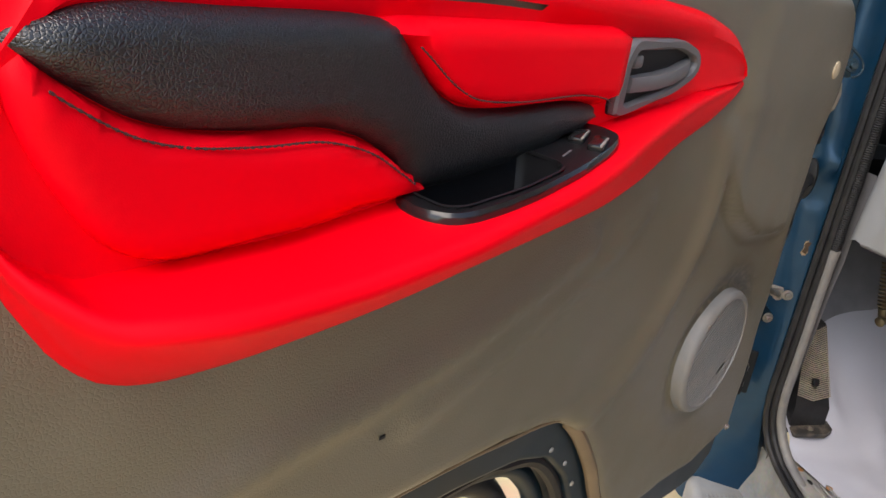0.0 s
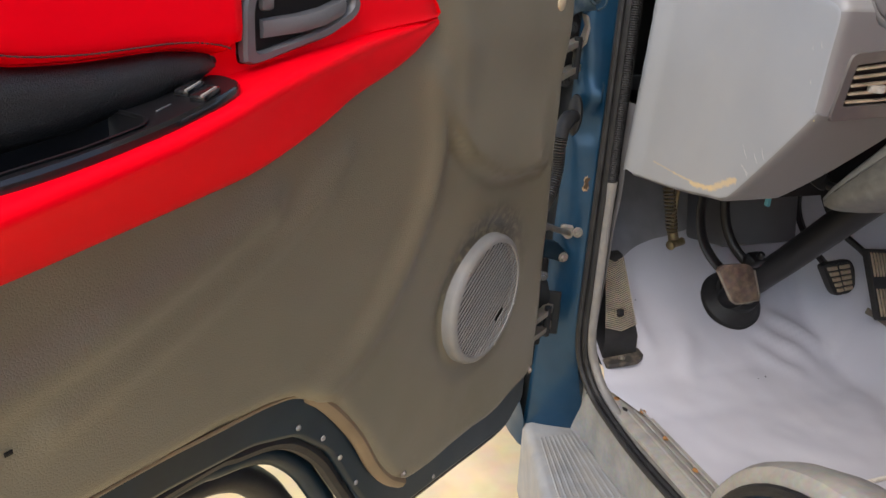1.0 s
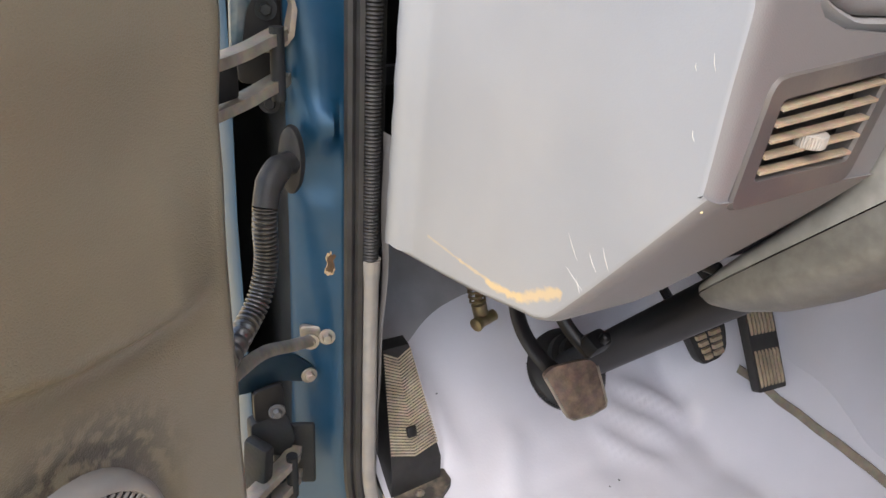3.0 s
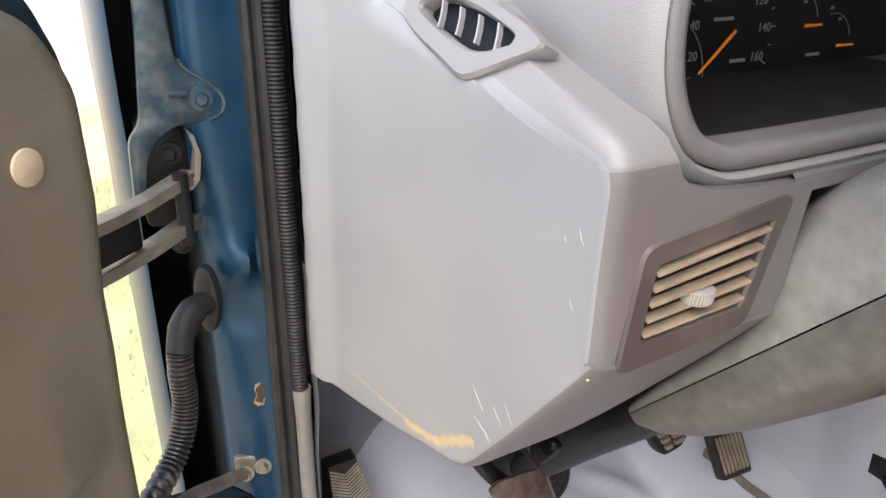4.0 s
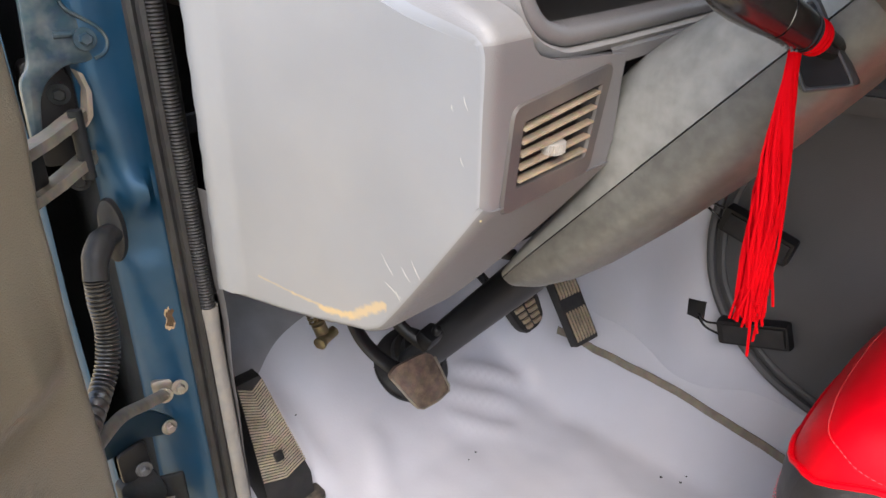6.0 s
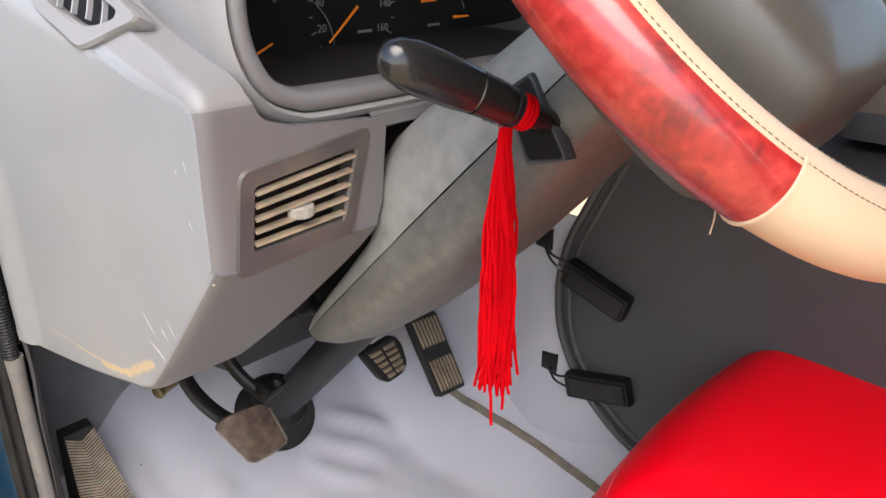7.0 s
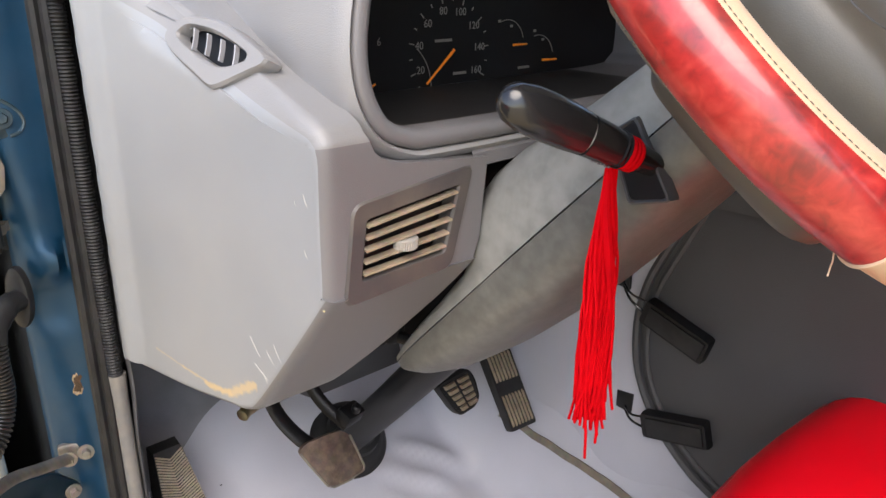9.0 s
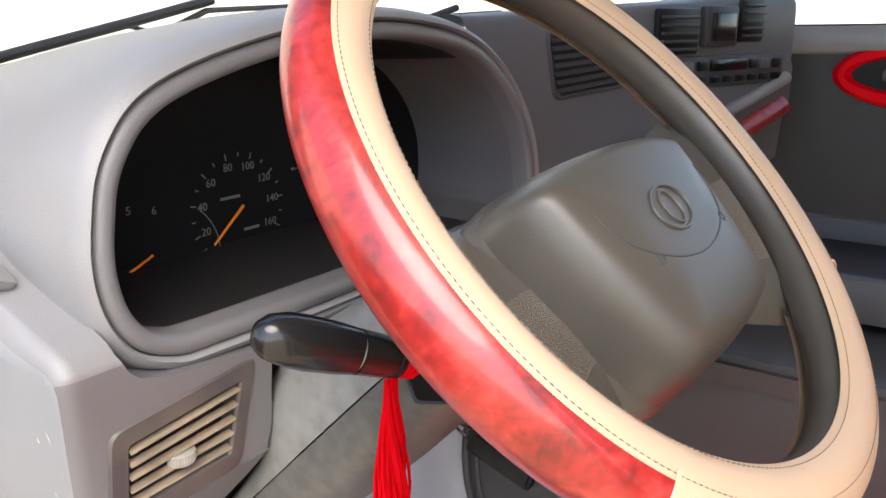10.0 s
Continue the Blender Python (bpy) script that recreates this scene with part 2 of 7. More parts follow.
def loft(loops, closed=True, caps=True, bm=None):
    """Skin over loops of equal length; closed: each loop is closed."""
    bm = bm or bmesh.new()
    rows = [[bm.verts.new(p) for p in loop] for loop in loops]
    k = len(rows[0])
    for a, b in zip(rows, rows[1:]):
        for i in range(k if closed else k - 1):
            j = (i + 1) % k
            bm.faces.new((a[i], a[j], b[j], b[i]))
    if caps and closed:
        bm.faces.new(list(reversed(rows[0])))
        bm.faces.new(rows[-1])
    return bm


def tube(path, radius, sides=10, bm=None, flat=1.0, caps=True):
    """A round rod along a path; radius may be a list. flat squeezes it."""
    p = [Vector(q) for q in path]
    rad = radius if isinstance(radius, (list, tuple)) else [radius] * len(p)
    t0 = (p[1] - p[0]).normalized()
    side = t0.orthogonal().normalized()
    loops = []
    for i, q in enumerate(p):
        t = (p[min(i + 1, len(p) - 1)] - p[max(i - 1, 0)]).normalized()
        side = (side - t * side.dot(t)).normalized()
        up = t.cross(side)
        loops.append([q + (side * math.cos(a) + up * math.sin(a) * flat) * rad[i]
                      for a in (2 * math.pi * j / sides for j in range(sides))])
    return loft(loops, True, caps, bm)


def revolve(profile, m, sides=32, bm=None):
    """(radius, height) rows turned round the z axis of m; closed at both ends."""
    loops = [[m @ V(r * math.cos(2 * math.pi * j / sides), r * math.sin(2 * math.pi * j / sides), h) for j in range(sides)]
             for r, h in profile]
    return loft(loops, True, True, bm)


def frame_of(at, x, z):
    """A pose at a point, its z axis along z and its x axis towards x."""
    z = Vector(z).normalized()
    x = Vector(x)
    x = (x - z * x.dot(z)).normalized()
    y = z.cross(x)
    m = Matrix((x, y, z)).transposed().to_4x4()
    m.translation = at
    return m


def edge_gap(outline):
    """The distance of a point (u, v) from the outline."""
    a = np.array([(p[0], p[1]) for p in outline])
    d = np.roll(a, -1, 0) - a
    l2 = (d * d).sum(1) + 1e-12

    def gap(u, v):
        w = np.array((u, v)) - a
        t = np.clip((w * d).sum(1) / l2, 0, 1)[:, None]
        return float(np.sqrt((((w - t * d) ** 2).sum(1)).min()))
    return gap


def sheet(outline, place, step, back=None, bm=None):
    """An outline in (u, v), cut into a net of about step, each point laid by place(u, v); back: a shift that gives it thickness."""
    bm = bm or bmesh.new()
    tmp = bmesh.new()
    tmp.faces.new([tmp.verts.new((p[0], p[1], 0)) for p in outline])
    for axis in (0, 1):
        lo, hi = min(p[axis] for p in outline), max(p[axis] for p in outline)
        st = step if isinstance(step, (int, float)) else step[axis]
        n = max(1, int((hi - lo) / st))
        for i in range(1, n):
            co, no = [0, 0, 0], [0, 0, 0]
            co[axis], no[axis] = lo + (hi - lo) * i / n, 1
            bmesh.ops.bisect_plane(tmp, geom=tmp.verts[:] + tmp.edges[:] + tmp.faces[:], plane_co=co, plane_no=no, dist=1e-6)
    for v in tmp.verts:
        v.co = place(v.co.x, v.co.y)
    if back is not None:
        made = bmesh.ops.extrude_face_region(tmp, geom=tmp.faces[:])
        for v in made["geom"]:
            if isinstance(v, bmesh.types.BMVert):
                v.co += Vector(back)
    me = bpy.data.meshes.new("tmp")
    tmp.to_mesh(me)
    tmp.free()
    bm.from_mesh(me)
    bpy.data.meshes.remove(me)
    return bm


def slab(outline, m, thick, bevel=0.0, bm=None):
    """An outline in the xy plane of m, made thick towards its -z, with its front edge rounded by a step."""
    pts = [Vector((p[0], p[1], 0)) for p in outline]
    mid = sum(pts, Vector()) / len(pts)

    def inset(d):
        out = []
        for i, p in enumerate(pts):
            t = (pts[(i + 1) % len(pts)] - pts[i - 1]).normalized()
            nrm = V(-t.y, t.x, 0)
            if nrm.dot(mid - p) < 0 and d:
                nrm = nrm if sum(a.cross(b).z for a, b in zip(pts, pts[1:] + pts[:1])) > 0 else -nrm
            elif sum(a.cross(b).z for a, b in zip(pts, pts[1:] + pts[:1])) < 0:
                nrm = -nrm
            out.append(p + nrm * d)
        return out
    steps = [(0, -thick), (0, -bevel), (bevel * 0.3, -bevel * 0.3), (bevel, 0)] if bevel else [(0, -thick), (0, 0)]
    return loft([[m @ (p + V(0, 0, h)) for p in inset(d)] for d, h in steps], True, True, bm)


def ring_slab(outer, inner, m, thick, bm=None, lip=0.0015):
    """A frame between two outlines of equal length: outside wall, face, inside wall and back."""
    loops = []
    mid = sum((Vector((p[0], p[1], 0)) for p in outer), Vector()) / len(outer)
    for src, h, k in ((outer, -thick, 0), (outer, -lip, 0), (outer, 0, lip), (inner, 0, -lip), (inner, -lip, 0), (inner, -thick, 0), (outer, -thick, 0)):
        loop = []
        for p in src:
            q = V(p[0], p[1], 0)
            loop.append(m @ (q + (mid - q).normalized() * k + V(0, 0, h)))
        loops.append(loop)
    return loft(loops, True, False, bm)


def inside(poly, x, y):
    hit = False
    for a, b in zip(poly, poly[1:] + poly[:1]):
        if (a[1] > y) != (b[1] > y) and x < (b[0] - a[0]) * (y - a[1]) / (b[1] - a[1]) + a[0]:
            hit = not hit
    return hit


def screw(name, at, normal, mat, parent, r=0.005):
    bm = revolve([(r * 1.5, 0), (r * 1.5, 0.0012), (r, 0.002), (r * 0.9, 0.0035), (r * 0.35, 0.0042), (r * 0.3, 0.003)], frame_of(at, (0.3, 0.4, 1), normal), 12)
    return part(name, bm, mat, parent)


def bolt(name, at, normal, mat, parent, r=0.006):
    bm = revolve([(r * 1.7, 0), (r * 1.7, 0.0015), (r * 1.65, 0.002)], frame_of(at, (0.3, 0.4, 1), normal), 18)
    revolve([(r, 0.002), (r, 0.006), (r * 0.8, 0.0075)], frame_of(at, (0.3, 0.4, 1), normal), 6, bm)
    return part(name, bm, mat, parent)


def stitches(path, gap, size, mat, parent, name="stitching", lift=0.0):
    """Short thread stitches along a path, in one mesh."""
    bm, along, p = bmesh.new(), 0.0, [Vector(q) for q in path]
    for a, b in zip(p, p[1:]):
        l = (b - a).length
        while along < l:
            q = a + (b - a) * (along / l)
            e = q + (b - a).normalized() * gap * 0.62
            tube([q, (q + e) / 2 + V(0, 0, 0), e], [size * 0.6, size, size * 0.6], 5, bm)
            along += gap
        along -= l
    return part(name, bm, mat, parent)


def letters(text, m, size, mat, parent, name="printing"):
    cu = bpy.data.curves.new(name, "FONT")
    cu.body, cu.size, cu.align_x, cu.align_y, cu.extrude, cu.resolution_u = text, size, "CENTER", "CENTER", 0.0002, 2
    ob = bpy.data.objects.new("tmp", cu)
    me = bpy.data.meshes.new_from_object(ob)
    bpy.data.objects.remove(ob)
    me.transform(m)
    me.materials.clear()
    me.materials.append(mat)
    ob = new(name, me)
    ob.parent = parent
    ob.matrix_parent_inverse = HOME.get(parent, Matrix())
    return ob

# ---- ground and distance ----
def ground_place(x, y):
    near = math.exp(-(x * x + y * y) / 60)
    return V(x, y, 0.012 * near * noise.noise((x * 1.7, y * 1.7, 0)) + 0.004 * near * noise.noise((x * 9, y * 9, 3)))


bm = sheet([(-4, -4), (4, -4), (4, 4), (-4, 4)], ground_place, 0.1)
for a in range(4):
    c = [(-4, -4), (4, -4), (4, 4), (-4, 4)]
    p, q = c[a], c[(a + 1) % 4]
    v = [bm.verts.new((*k, 0)) for k in (p, q, (q[0] * 100, q[1] * 100), (p[0] * 100, p[1] * 100))]
    bm.faces.new(v)
ground = tagged(part("ground", bm, SAND), "pale dusty sand with dry grass patches", "ground", kind="structure")
bm = box((60, 0.25, 5.0), (12, 7.0, 2.5), bevel=0.01)
box((60, 0.32, 0.12), (12, 7.0, 5.06), bevel=0.01, bm=bm)
tagged(part("wall_north", bm, PLASTER), "pale plastered yard wall beyond the van", "wall", kind="structure")
rnd = random.Random(5)
LAWN = rounded([(-0.3, 1.25), (0.5, 1.15), (1.1, 1.9), (1.7, 3.2), (1.9, 4.9), (0.9, 5.3), (0.2, 4.0), (-0.5, 2.4)], 0.4, 5)
lawn_gap = edge_gap(LAWN)
bm = sheet(LAWN, lambda x, y: V(x, y, 0.002 + 0.02 * min(1, lawn_gap(x, y) / 0.2) + 0.012 * noise.noise((x * 6, y * 6, 4))), 0.08)
for i in range(7000):
    x, y = rnd.uniform(-0.5, 1.9), rnd.uniform(1.15, 5.3)
    if not inside(LAWN, x, y):
        continue
    h, a = rnd.uniform(0.02, 0.06), rnd.uniform(0, 6.28)
    d = V(math.cos(a), math.sin(a), 0)
    p = V(x, y, 0.005)
    bm.faces.new([bm.verts.new(k) for k in (p - d.orthogonal() * 0.003, p + d.orthogonal() * 0.003, p + d * h * 0.6 + V(0, 0, 0.015 + h))])
GRASS = material("dry_grass", (0.38, 0.39, 0.19), 0.8, vary=0.3, patch=0.3)
tagged(part("grass", bm, GRASS), "short sunlit yellow-green grass on the sand", "grass", kind="stuff")

# ---- the cab shell ----
van = thing("van_body", (0.4, 0, 0.4), "blue van body with an open driver's door frame", "van")


def pillar_loop(z):
    """Door post section at height z, from the door rubber outwards and round the fender."""
    sx = table([(0.40, 0.160), (0.463, 0.150), (0.58, 0.113), (0.66, 0.088), (0.75, 0.078), (2, 0.078)])(z)
    sy = table([(0.40, 0.255), (0.463, 0.246), (0.58, 0.222), (0.66, 0.205), (0.75, 0.199), (2, 0.199)])(z)
    ox = table([(0.40, 0.052), (0.463, 0.052), (0.6, 0.044), (0.83, 0.040), (1.0, 0.036), (1.25, 0.030), (2, 0.030)])(z)
    oy = table([(0.40, 0.304), (0.463, 0.296), (0.6, 0.268), (0.83, 0.237), (1.0, 0.219), (1.25, 0.200), (2, 0.196)])(z)
    ex = table([(0.40, 0.052), (0.46, 0.048), (0.5, 0.035), (0.6, 0.004), (0.9, -0.004), (1.15, -0.011), (1.25, -0.016), (2, -0.02)])(z)
    ey = table([(0.40, 0.31), (0.5, 0.285), (0.7, 0.272), (1.0, 0.255), (1.25, 0.215), (2, 0.2)])(z)
    dent = 0.016 * math.exp(-((z - 1.105) / 0.024) ** 2) - 0.005 * max(0.0, min(1, (z - 1.032) / 0.006, (1.095 - z) / 0.02)) + 0.006 * math.exp(-((z - 1.16) / 0.02) ** 2) - 0.006 * math.exp(-((z - 0.79) / 0.02) ** 2)
    pts = [(sx + 0.05, sy + 0.05), (sx + 0.012, sy + 0.01), (sx, sy), (sx - 0.004, sy + 0.001), ((sx * 2 + ox) / 3, (sy * 2 + oy) / 3 - 0.002 - dent),
           ((sx + 2 * ox) / 3, (sy + 2 * oy) / 3 - 0.002 - dent), (ox + 0.003, oy), (ox - 0.002, oy + 0.008), (ox - 0.002, oy + 0.06), (ox - 0.010, oy + 0.11),
           (ex + 0.014, ey + 0.11), (ex + 0.008, ey + 0.06), (ex + 0.001, ey + 0.01), (ex, ey), (ex - 0.003, ey + 0.004), (ex - 0.006, ey + 0.05), (ex + 0.02, ey + 0.3),
           (ex + 0.10, ey + 0.38), (0.20, 0.66), (0.20, 0.5)]
    return [V(x, y, z) for x, y in pts]


zs = [0.40, 0.44, 0.463, 0.5, 0.54, 0.58, 0.62, 0.66, 0.7, 0.74, 0.77, 0.79, 0.81, 0.85, 0.9, 0.95, 1.0, 1.02, 1.031, 1.039, 1.055, 1.07, 1.08, 1.09, 1.10, 1.11, 1.12, 1.13, 1.145, 1.16, 1.175, 1.2, 1.25, 1.35, 1.5, 1.75, 2.0]
bm = loft([pillar_loop(z) for z in zs], True, True)
# the hollow between the post and the fender's edge: its shade is painted black
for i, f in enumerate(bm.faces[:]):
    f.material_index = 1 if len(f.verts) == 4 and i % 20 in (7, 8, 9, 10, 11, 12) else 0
part("front_pillar", bm, [BLUE, HOLLOW_DARK], van, "glossy blue painted door post, its hollow painted dark as shade", 50)
# step well below the sill
def step_outer(y):
    return float(np.interp(y, [-0.6, 0.0, 0.09, 0.3], [-0.03, -0.018, -0.004, 0.048]))


ys = [0.300 - i * 0.03 for i in range(24)]
bm = loft([[V(step_outer(y) + 0.002, y, 0.30), V(step_outer(y), y, 0.445), V(step_outer(y) + 0.006, y, 0.458), V(step_outer(y) + 0.016, y, 0.463),
            V(0.150, y, 0.463), V(0.160, y, 0.45), V(0.16, y, 0.30)] for y in ys], True, True)
part("step", bm, STEP, van, "dusty grey ribbed plastic step", 50)
for i in range(11):
    f = (i + 0.6) / 11.5
    bm = tube([V(step_outer(y) + 0.02 + (0.125 - step_outer(y)) * f, y, 0.4628) for y in ys if y < 0.270], 0.0024, 6)
    part("rib", bm, STEP, bpy.data.objects["step"])
bm = loft([[V(0.128 + 0.003 * math.sin(y * 40), y, z) for z in (0.455, 0.5, 0.55, 0.575)] + [V(0.15, y, 0.575), V(0.15, y, 0.455)] for y in ys], True, True)
part("riser", bm, GREY_TRIM, van, "dirty grey sill riser", 50)


def sill_line(dx, dz, corner=0.0):
    """The opening's edge: down the post, round its foot and back along the sill."""
    return spline([(0.094 + dx * 0.6, 0.183, 1.9), (0.094 + dx * 0.6, 0.183, 1.3), (0.094 + dx * 0.6, 0.183, 0.975), (0.094 + dx * 0.7, 0.184, 0.80), (0.096 + dx * 0.8, 0.186, 0.70),
                   (0.104 + dx, 0.180, 0.645 + dz), (0.112 + dx, 0.150, 0.607 + dz), (0.117 + dx, 0.10, 0.588 + dz), (0.121 + dx, 0.02, 0.575 + dz),
                   (0.125 + dx, -0.08, 0.572 + dz), (0.128 + dx, -0.16, 0.575 + dz)], 8)


bm = tube([p + V(-0.014, 0.008, 0) for p in sill_line(0, 0)], 0.0055, 8)
part("door_rubber", bm, RUBBER, van, "weathered black door rubber")
bm = tube([p + V(-0.005, 0.003, 0.002) for p in sill_line(0, 0)], 0.0055, 8)
part("door_rubber", bm, RUBBER, van)
# textured black welt above, grey piping below
up = [V(0.097, 0.181, 1.9 - i * 0.0017) for i in range(545)]
bm = tube(up, [0.0082 if i % 2 else 0.0067 for i in range(545)], 10)
part("welt", bm, RUBBER, van, "finely ribbed black rubber welt")
low = [p for p in sill_line(0.008, 0.004) if p.z < 0.976]
bm = tube(low, [0.0095] * 1 + [0.0082] * (len(low) - 1), 12)
PIPING = material("worn_grey_piping", (0.17, 0.165, 0.16), 0.4, grain=0.3, vary=0.2, patch=0.03, dust=0.25, dust_colour=(0.30, 0.26, 0.20))
part("piping", bm, PIPING, van, "worn grey edge piping")
# black rod laid in the gap beside the welt to paint its shade
bm = tube([V(0.106, 0.19, 1.9), V(0.106, 0.19, 0.99), V(0.107, 0.19, 0.985)], 0.007, 8)
part("gap_shade", bm, BLACK, van)

# sill plate with rivets
bm = sheet(rounded([(0.118, 0.205), (0.118, -0.30), (0.180, -0.30), (0.176, 0.10), (0.168, 0.128), (0.152, 0.140), (0.140, 0.19)], 0.012),
           lambda u, v: V(u, v, 0.598 + 0.30 * max(0, v - 0.14) ** 1.2 + 0.004 * math.sin((u - 0.118) * 90)), 0.012, (0, 0, -0.006))
sill = part("sill_plate", bm, GREY_TRIM, van, "scuffed grey sill plate with rusty rivets")
for x, y in ((0.139, 0.139), (0.163, 0.094), (0.16, 0.02), (0.16, -0.06)):
    bm = revolve([(0.0052, 0), (0.0048, 0.002), (0.002, 0.003)], Matrix.Translation((x, y, 0.6005)), 12)
    part("rivet", bm, RUST_SPOT, sill)
bm = revolve([(0.006, 0.0), (0.0055, 0.0006), (0.001, 0.0007)], Matrix.Translation((0.137, 0.107, 0.601)) @ Matrix.Diagonal((0.7, 1.3, 1, 1)), 12)
part("hole", bm, BLACK, sill)
for dx in (0.010, 0.022, 0.034):
    bm = tube([V(0.128 + dx, 0.10 - i * 0.04, 0.6025) for i in range(10)], 0.0016, 6)
    part("bead", bm, GREY_TRIM, sill)

# wheel arch beside the seat
arch = thing("wheel_arch", (0.2, -0.5, 0.6), "grey vinyl covered wheel arch with a blue inner panel", "wheel arch")
ARCH_Y, ARCH_Z, ARCH_R = -0.36, 0.556, 0.232


def arch_loop(x, r, n=26):
    return [V(x, ARCH_Y + r * math.cos(math.pi * i / n), ARCH_Z + r * math.sin(math.pi * i / n)) for i in range(n + 1)]


bm = loft([arch_loop(0.114, ARCH_R - 0.036), arch_loop(0.112, ARCH_R - 0.016), arch_loop(0.120, ARCH_R - 0.004), arch_loop(0.134, ARCH_R), arch_loop(0.16, ARCH_R - 0.004), arch_loop(0.20, ARCH_R - 0.020), arch_loop(0.215, ARCH_R - 0.035), arch_loop(0.222, ARCH_R - 0.075), arch_loop(0.224, ARCH_R - 0.2)], False)
part("cover", bm, GREY_TRIM, arch, "grey vinyl cover")
bm = tube(arch_loop(0.110, ARCH_R - 0.030), 0.008, 8)
part("edge_rubber", bm, RUBBER, arch)
bm = loft([arch_loop(0.112, ARCH_R - 0.12), arch_loop(0.104, ARCH_R - 0.055), arch_loop(0.112, ARCH_R - 0.034)], False)
part("inner_panel", bm, BLUE, arch, "blue painted inner panel")

# ---- floor, walls, roof of the cab ----
floor_z = table([(-1.2, 0.590), (-0.1, 0.590), (0.08, 0.594), (0.16, 0.612), (0.20, 0.634), (0.25, 0.672), (0.30, 0.725), (0.36, 0.80), (0.44, 0.92), (0.52, 1.08)])


def crease(x, y, x0, y0, x1, y1, w, h):
    """The height that a fold between two places adds at (x, y)."""
    dx, dy = x1 - x0, y1 - y0
    t = ((x - x0) * dx + (y - y0) * dy) / (dx * dx + dy * dy)
    d = math.hypot(x - x0 - t * dx, y - y0 - t * dy)
    return h * math.exp(-(d / w) ** 2) * max(0.0, 1 - (2 * t - 1) ** 2)


def mat_place(x, y):
    z = floor_z(y)
    for f in ((0.46, 0.235, 0.57, 0.15, 0.016, 0.014), (0.50, 0.25, 0.62, 0.17, 0.016, 0.016), (0.44, 0.21, 0.52, 0.12, 0.015, 0.010), (0.34, 0.23, 0.28, 0.15, 0.02, 0.010),
              (0.22, 0.32, 0.24, 0.20, 0.02, 0.014), (0.60, 0.1, 0.5, -0.1, 0.03, 0.006), (0.3, 0.0, 0.45, -0.1, 0.03, 0.005)):
        z += crease(x, y, *f)
    z += 0.004 * noise.noise((x * 9, y * 9, 1)) + 0.0015 * noise.noise((x * 30, y * 30, 2))
    right = max(0.0, x - 0.595)
    z += 30.0 * right * right
    left = max(0.0, 0.20 - x) * (1 if y > 0.17 else 0)
    z += 3 * left * left
    return V(x, y, z)


bm = sheet([(0.165, -1.0), (0.668, -1.0), (0.668, 0.52), (0.13, 0.52), (0.13, 0.21), (0.130, 0.15), (0.165, 0.09)], mat_place, 0.0085)
tagged(part("floor", bm, MAT), "pale grey wrinkled vinyl floor mat with scuffs", "floor", kind="structure")
# added sheet over the mat: the shade under the dashboard, put into colour
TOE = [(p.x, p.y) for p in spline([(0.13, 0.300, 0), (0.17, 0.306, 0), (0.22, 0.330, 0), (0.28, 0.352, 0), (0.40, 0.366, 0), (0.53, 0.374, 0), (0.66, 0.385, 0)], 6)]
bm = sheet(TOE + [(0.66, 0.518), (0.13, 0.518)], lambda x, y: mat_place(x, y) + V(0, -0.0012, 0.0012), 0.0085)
tagged(part("toe_shade_sheet", bm, TOE_SHADE), "grey sheet added for the shade on the toe board", "toe board", kind="structure")


def tunnel_place(y, z):
    bulge = 0.010 * math.exp(-(((y + 0.07) / 0.05) ** 2)) * math.exp(-((z - 0.80) / 0.10) ** 2)
    return V(0.664 + 0.02 * max(0, y + 0.05) + bulge * -1.2 + 0.004 * noise.noise((y * 14, z * 14, 4)), y, z)


bm = sheet([(-1.0, 0.60), (0.55, 0.60), (0.55, 1.04), (-1.0, 1.04)], tunnel_place, 0.014)
tagged(part("wall_tunnel", bm, MAT), "grey vinyl covered side of the engine box", "wall", kind="structure")
bm = sheet([(0.19, 0.58), (0.62, 0.58), (0.62, 1.10), (0.16, 1.10)],
           lambda y, z: V(0.108 + 0.08 * min(1, max(0, y - 0.19) / 0.1) ** 0.5 * 0.4 + 0.004 * noise.noise((y * 11, z * 11, 8)), y, z), 0.02)
tagged(part("wall_kick", bm, KICK), "charcoal vinyl covered kick panel under the dashboard", "wall", kind="structure")
bm = box((1.5, 0.04, 1.0), (0.85, 0.58, 0.9), bevel=0.005)
tagged(part("wall_front", bm, SHROUD_DARK), "dark bulkhead under the dashboard", "wall", kind="structure")
# rear wall and ceiling are out of view, added to shade the cab
bm = box((1.5, 0.05, 1.5), (0.84, -1.35, 1.25), bevel=0.01)
tagged(part("wall_rear", bm, HEADLINER), "unseen grey wall added behind the seats", "wall", kind="structure")
bm = sheet([(-0.02, -1.4), (1.7, -1.4), (1.7, 0.0), (-0.02, 0.0)], lambda x, y: V(x, y, 1.96 + 0.05 * (1 - ((x - 0.84) / 0.86) ** 2)), 0.1, (0, 0, 0.04))
tagged(part("ceiling", bm, HEADLINER), "grey cloth headliner", "ceiling", kind="structure")
bm = box((0.06, 1.0, 1.0), (1.56, -0.86, 0.9), bevel=0.01)
box((0.05, 0.10, 0.7), (1.55, -1.30, 1.65), bevel=0.01, bm=bm)
box((0.05, 0.10, 0.75), (1.53, 0.18, 1.62), turn=Euler((radians(28), 0, 0)).to_matrix(), bevel=0.01, bm=bm)
tagged(part("wall_right", bm, HEADLINER), "far side wall of the cab", "wall", kind="structure")
bm = box((0.10, 0.14, 1.56), (0.02, -1.12, 1.22), bevel=0.02)
part("rear_pillar", bm, BLUE, van, "blue door post behind the seat")
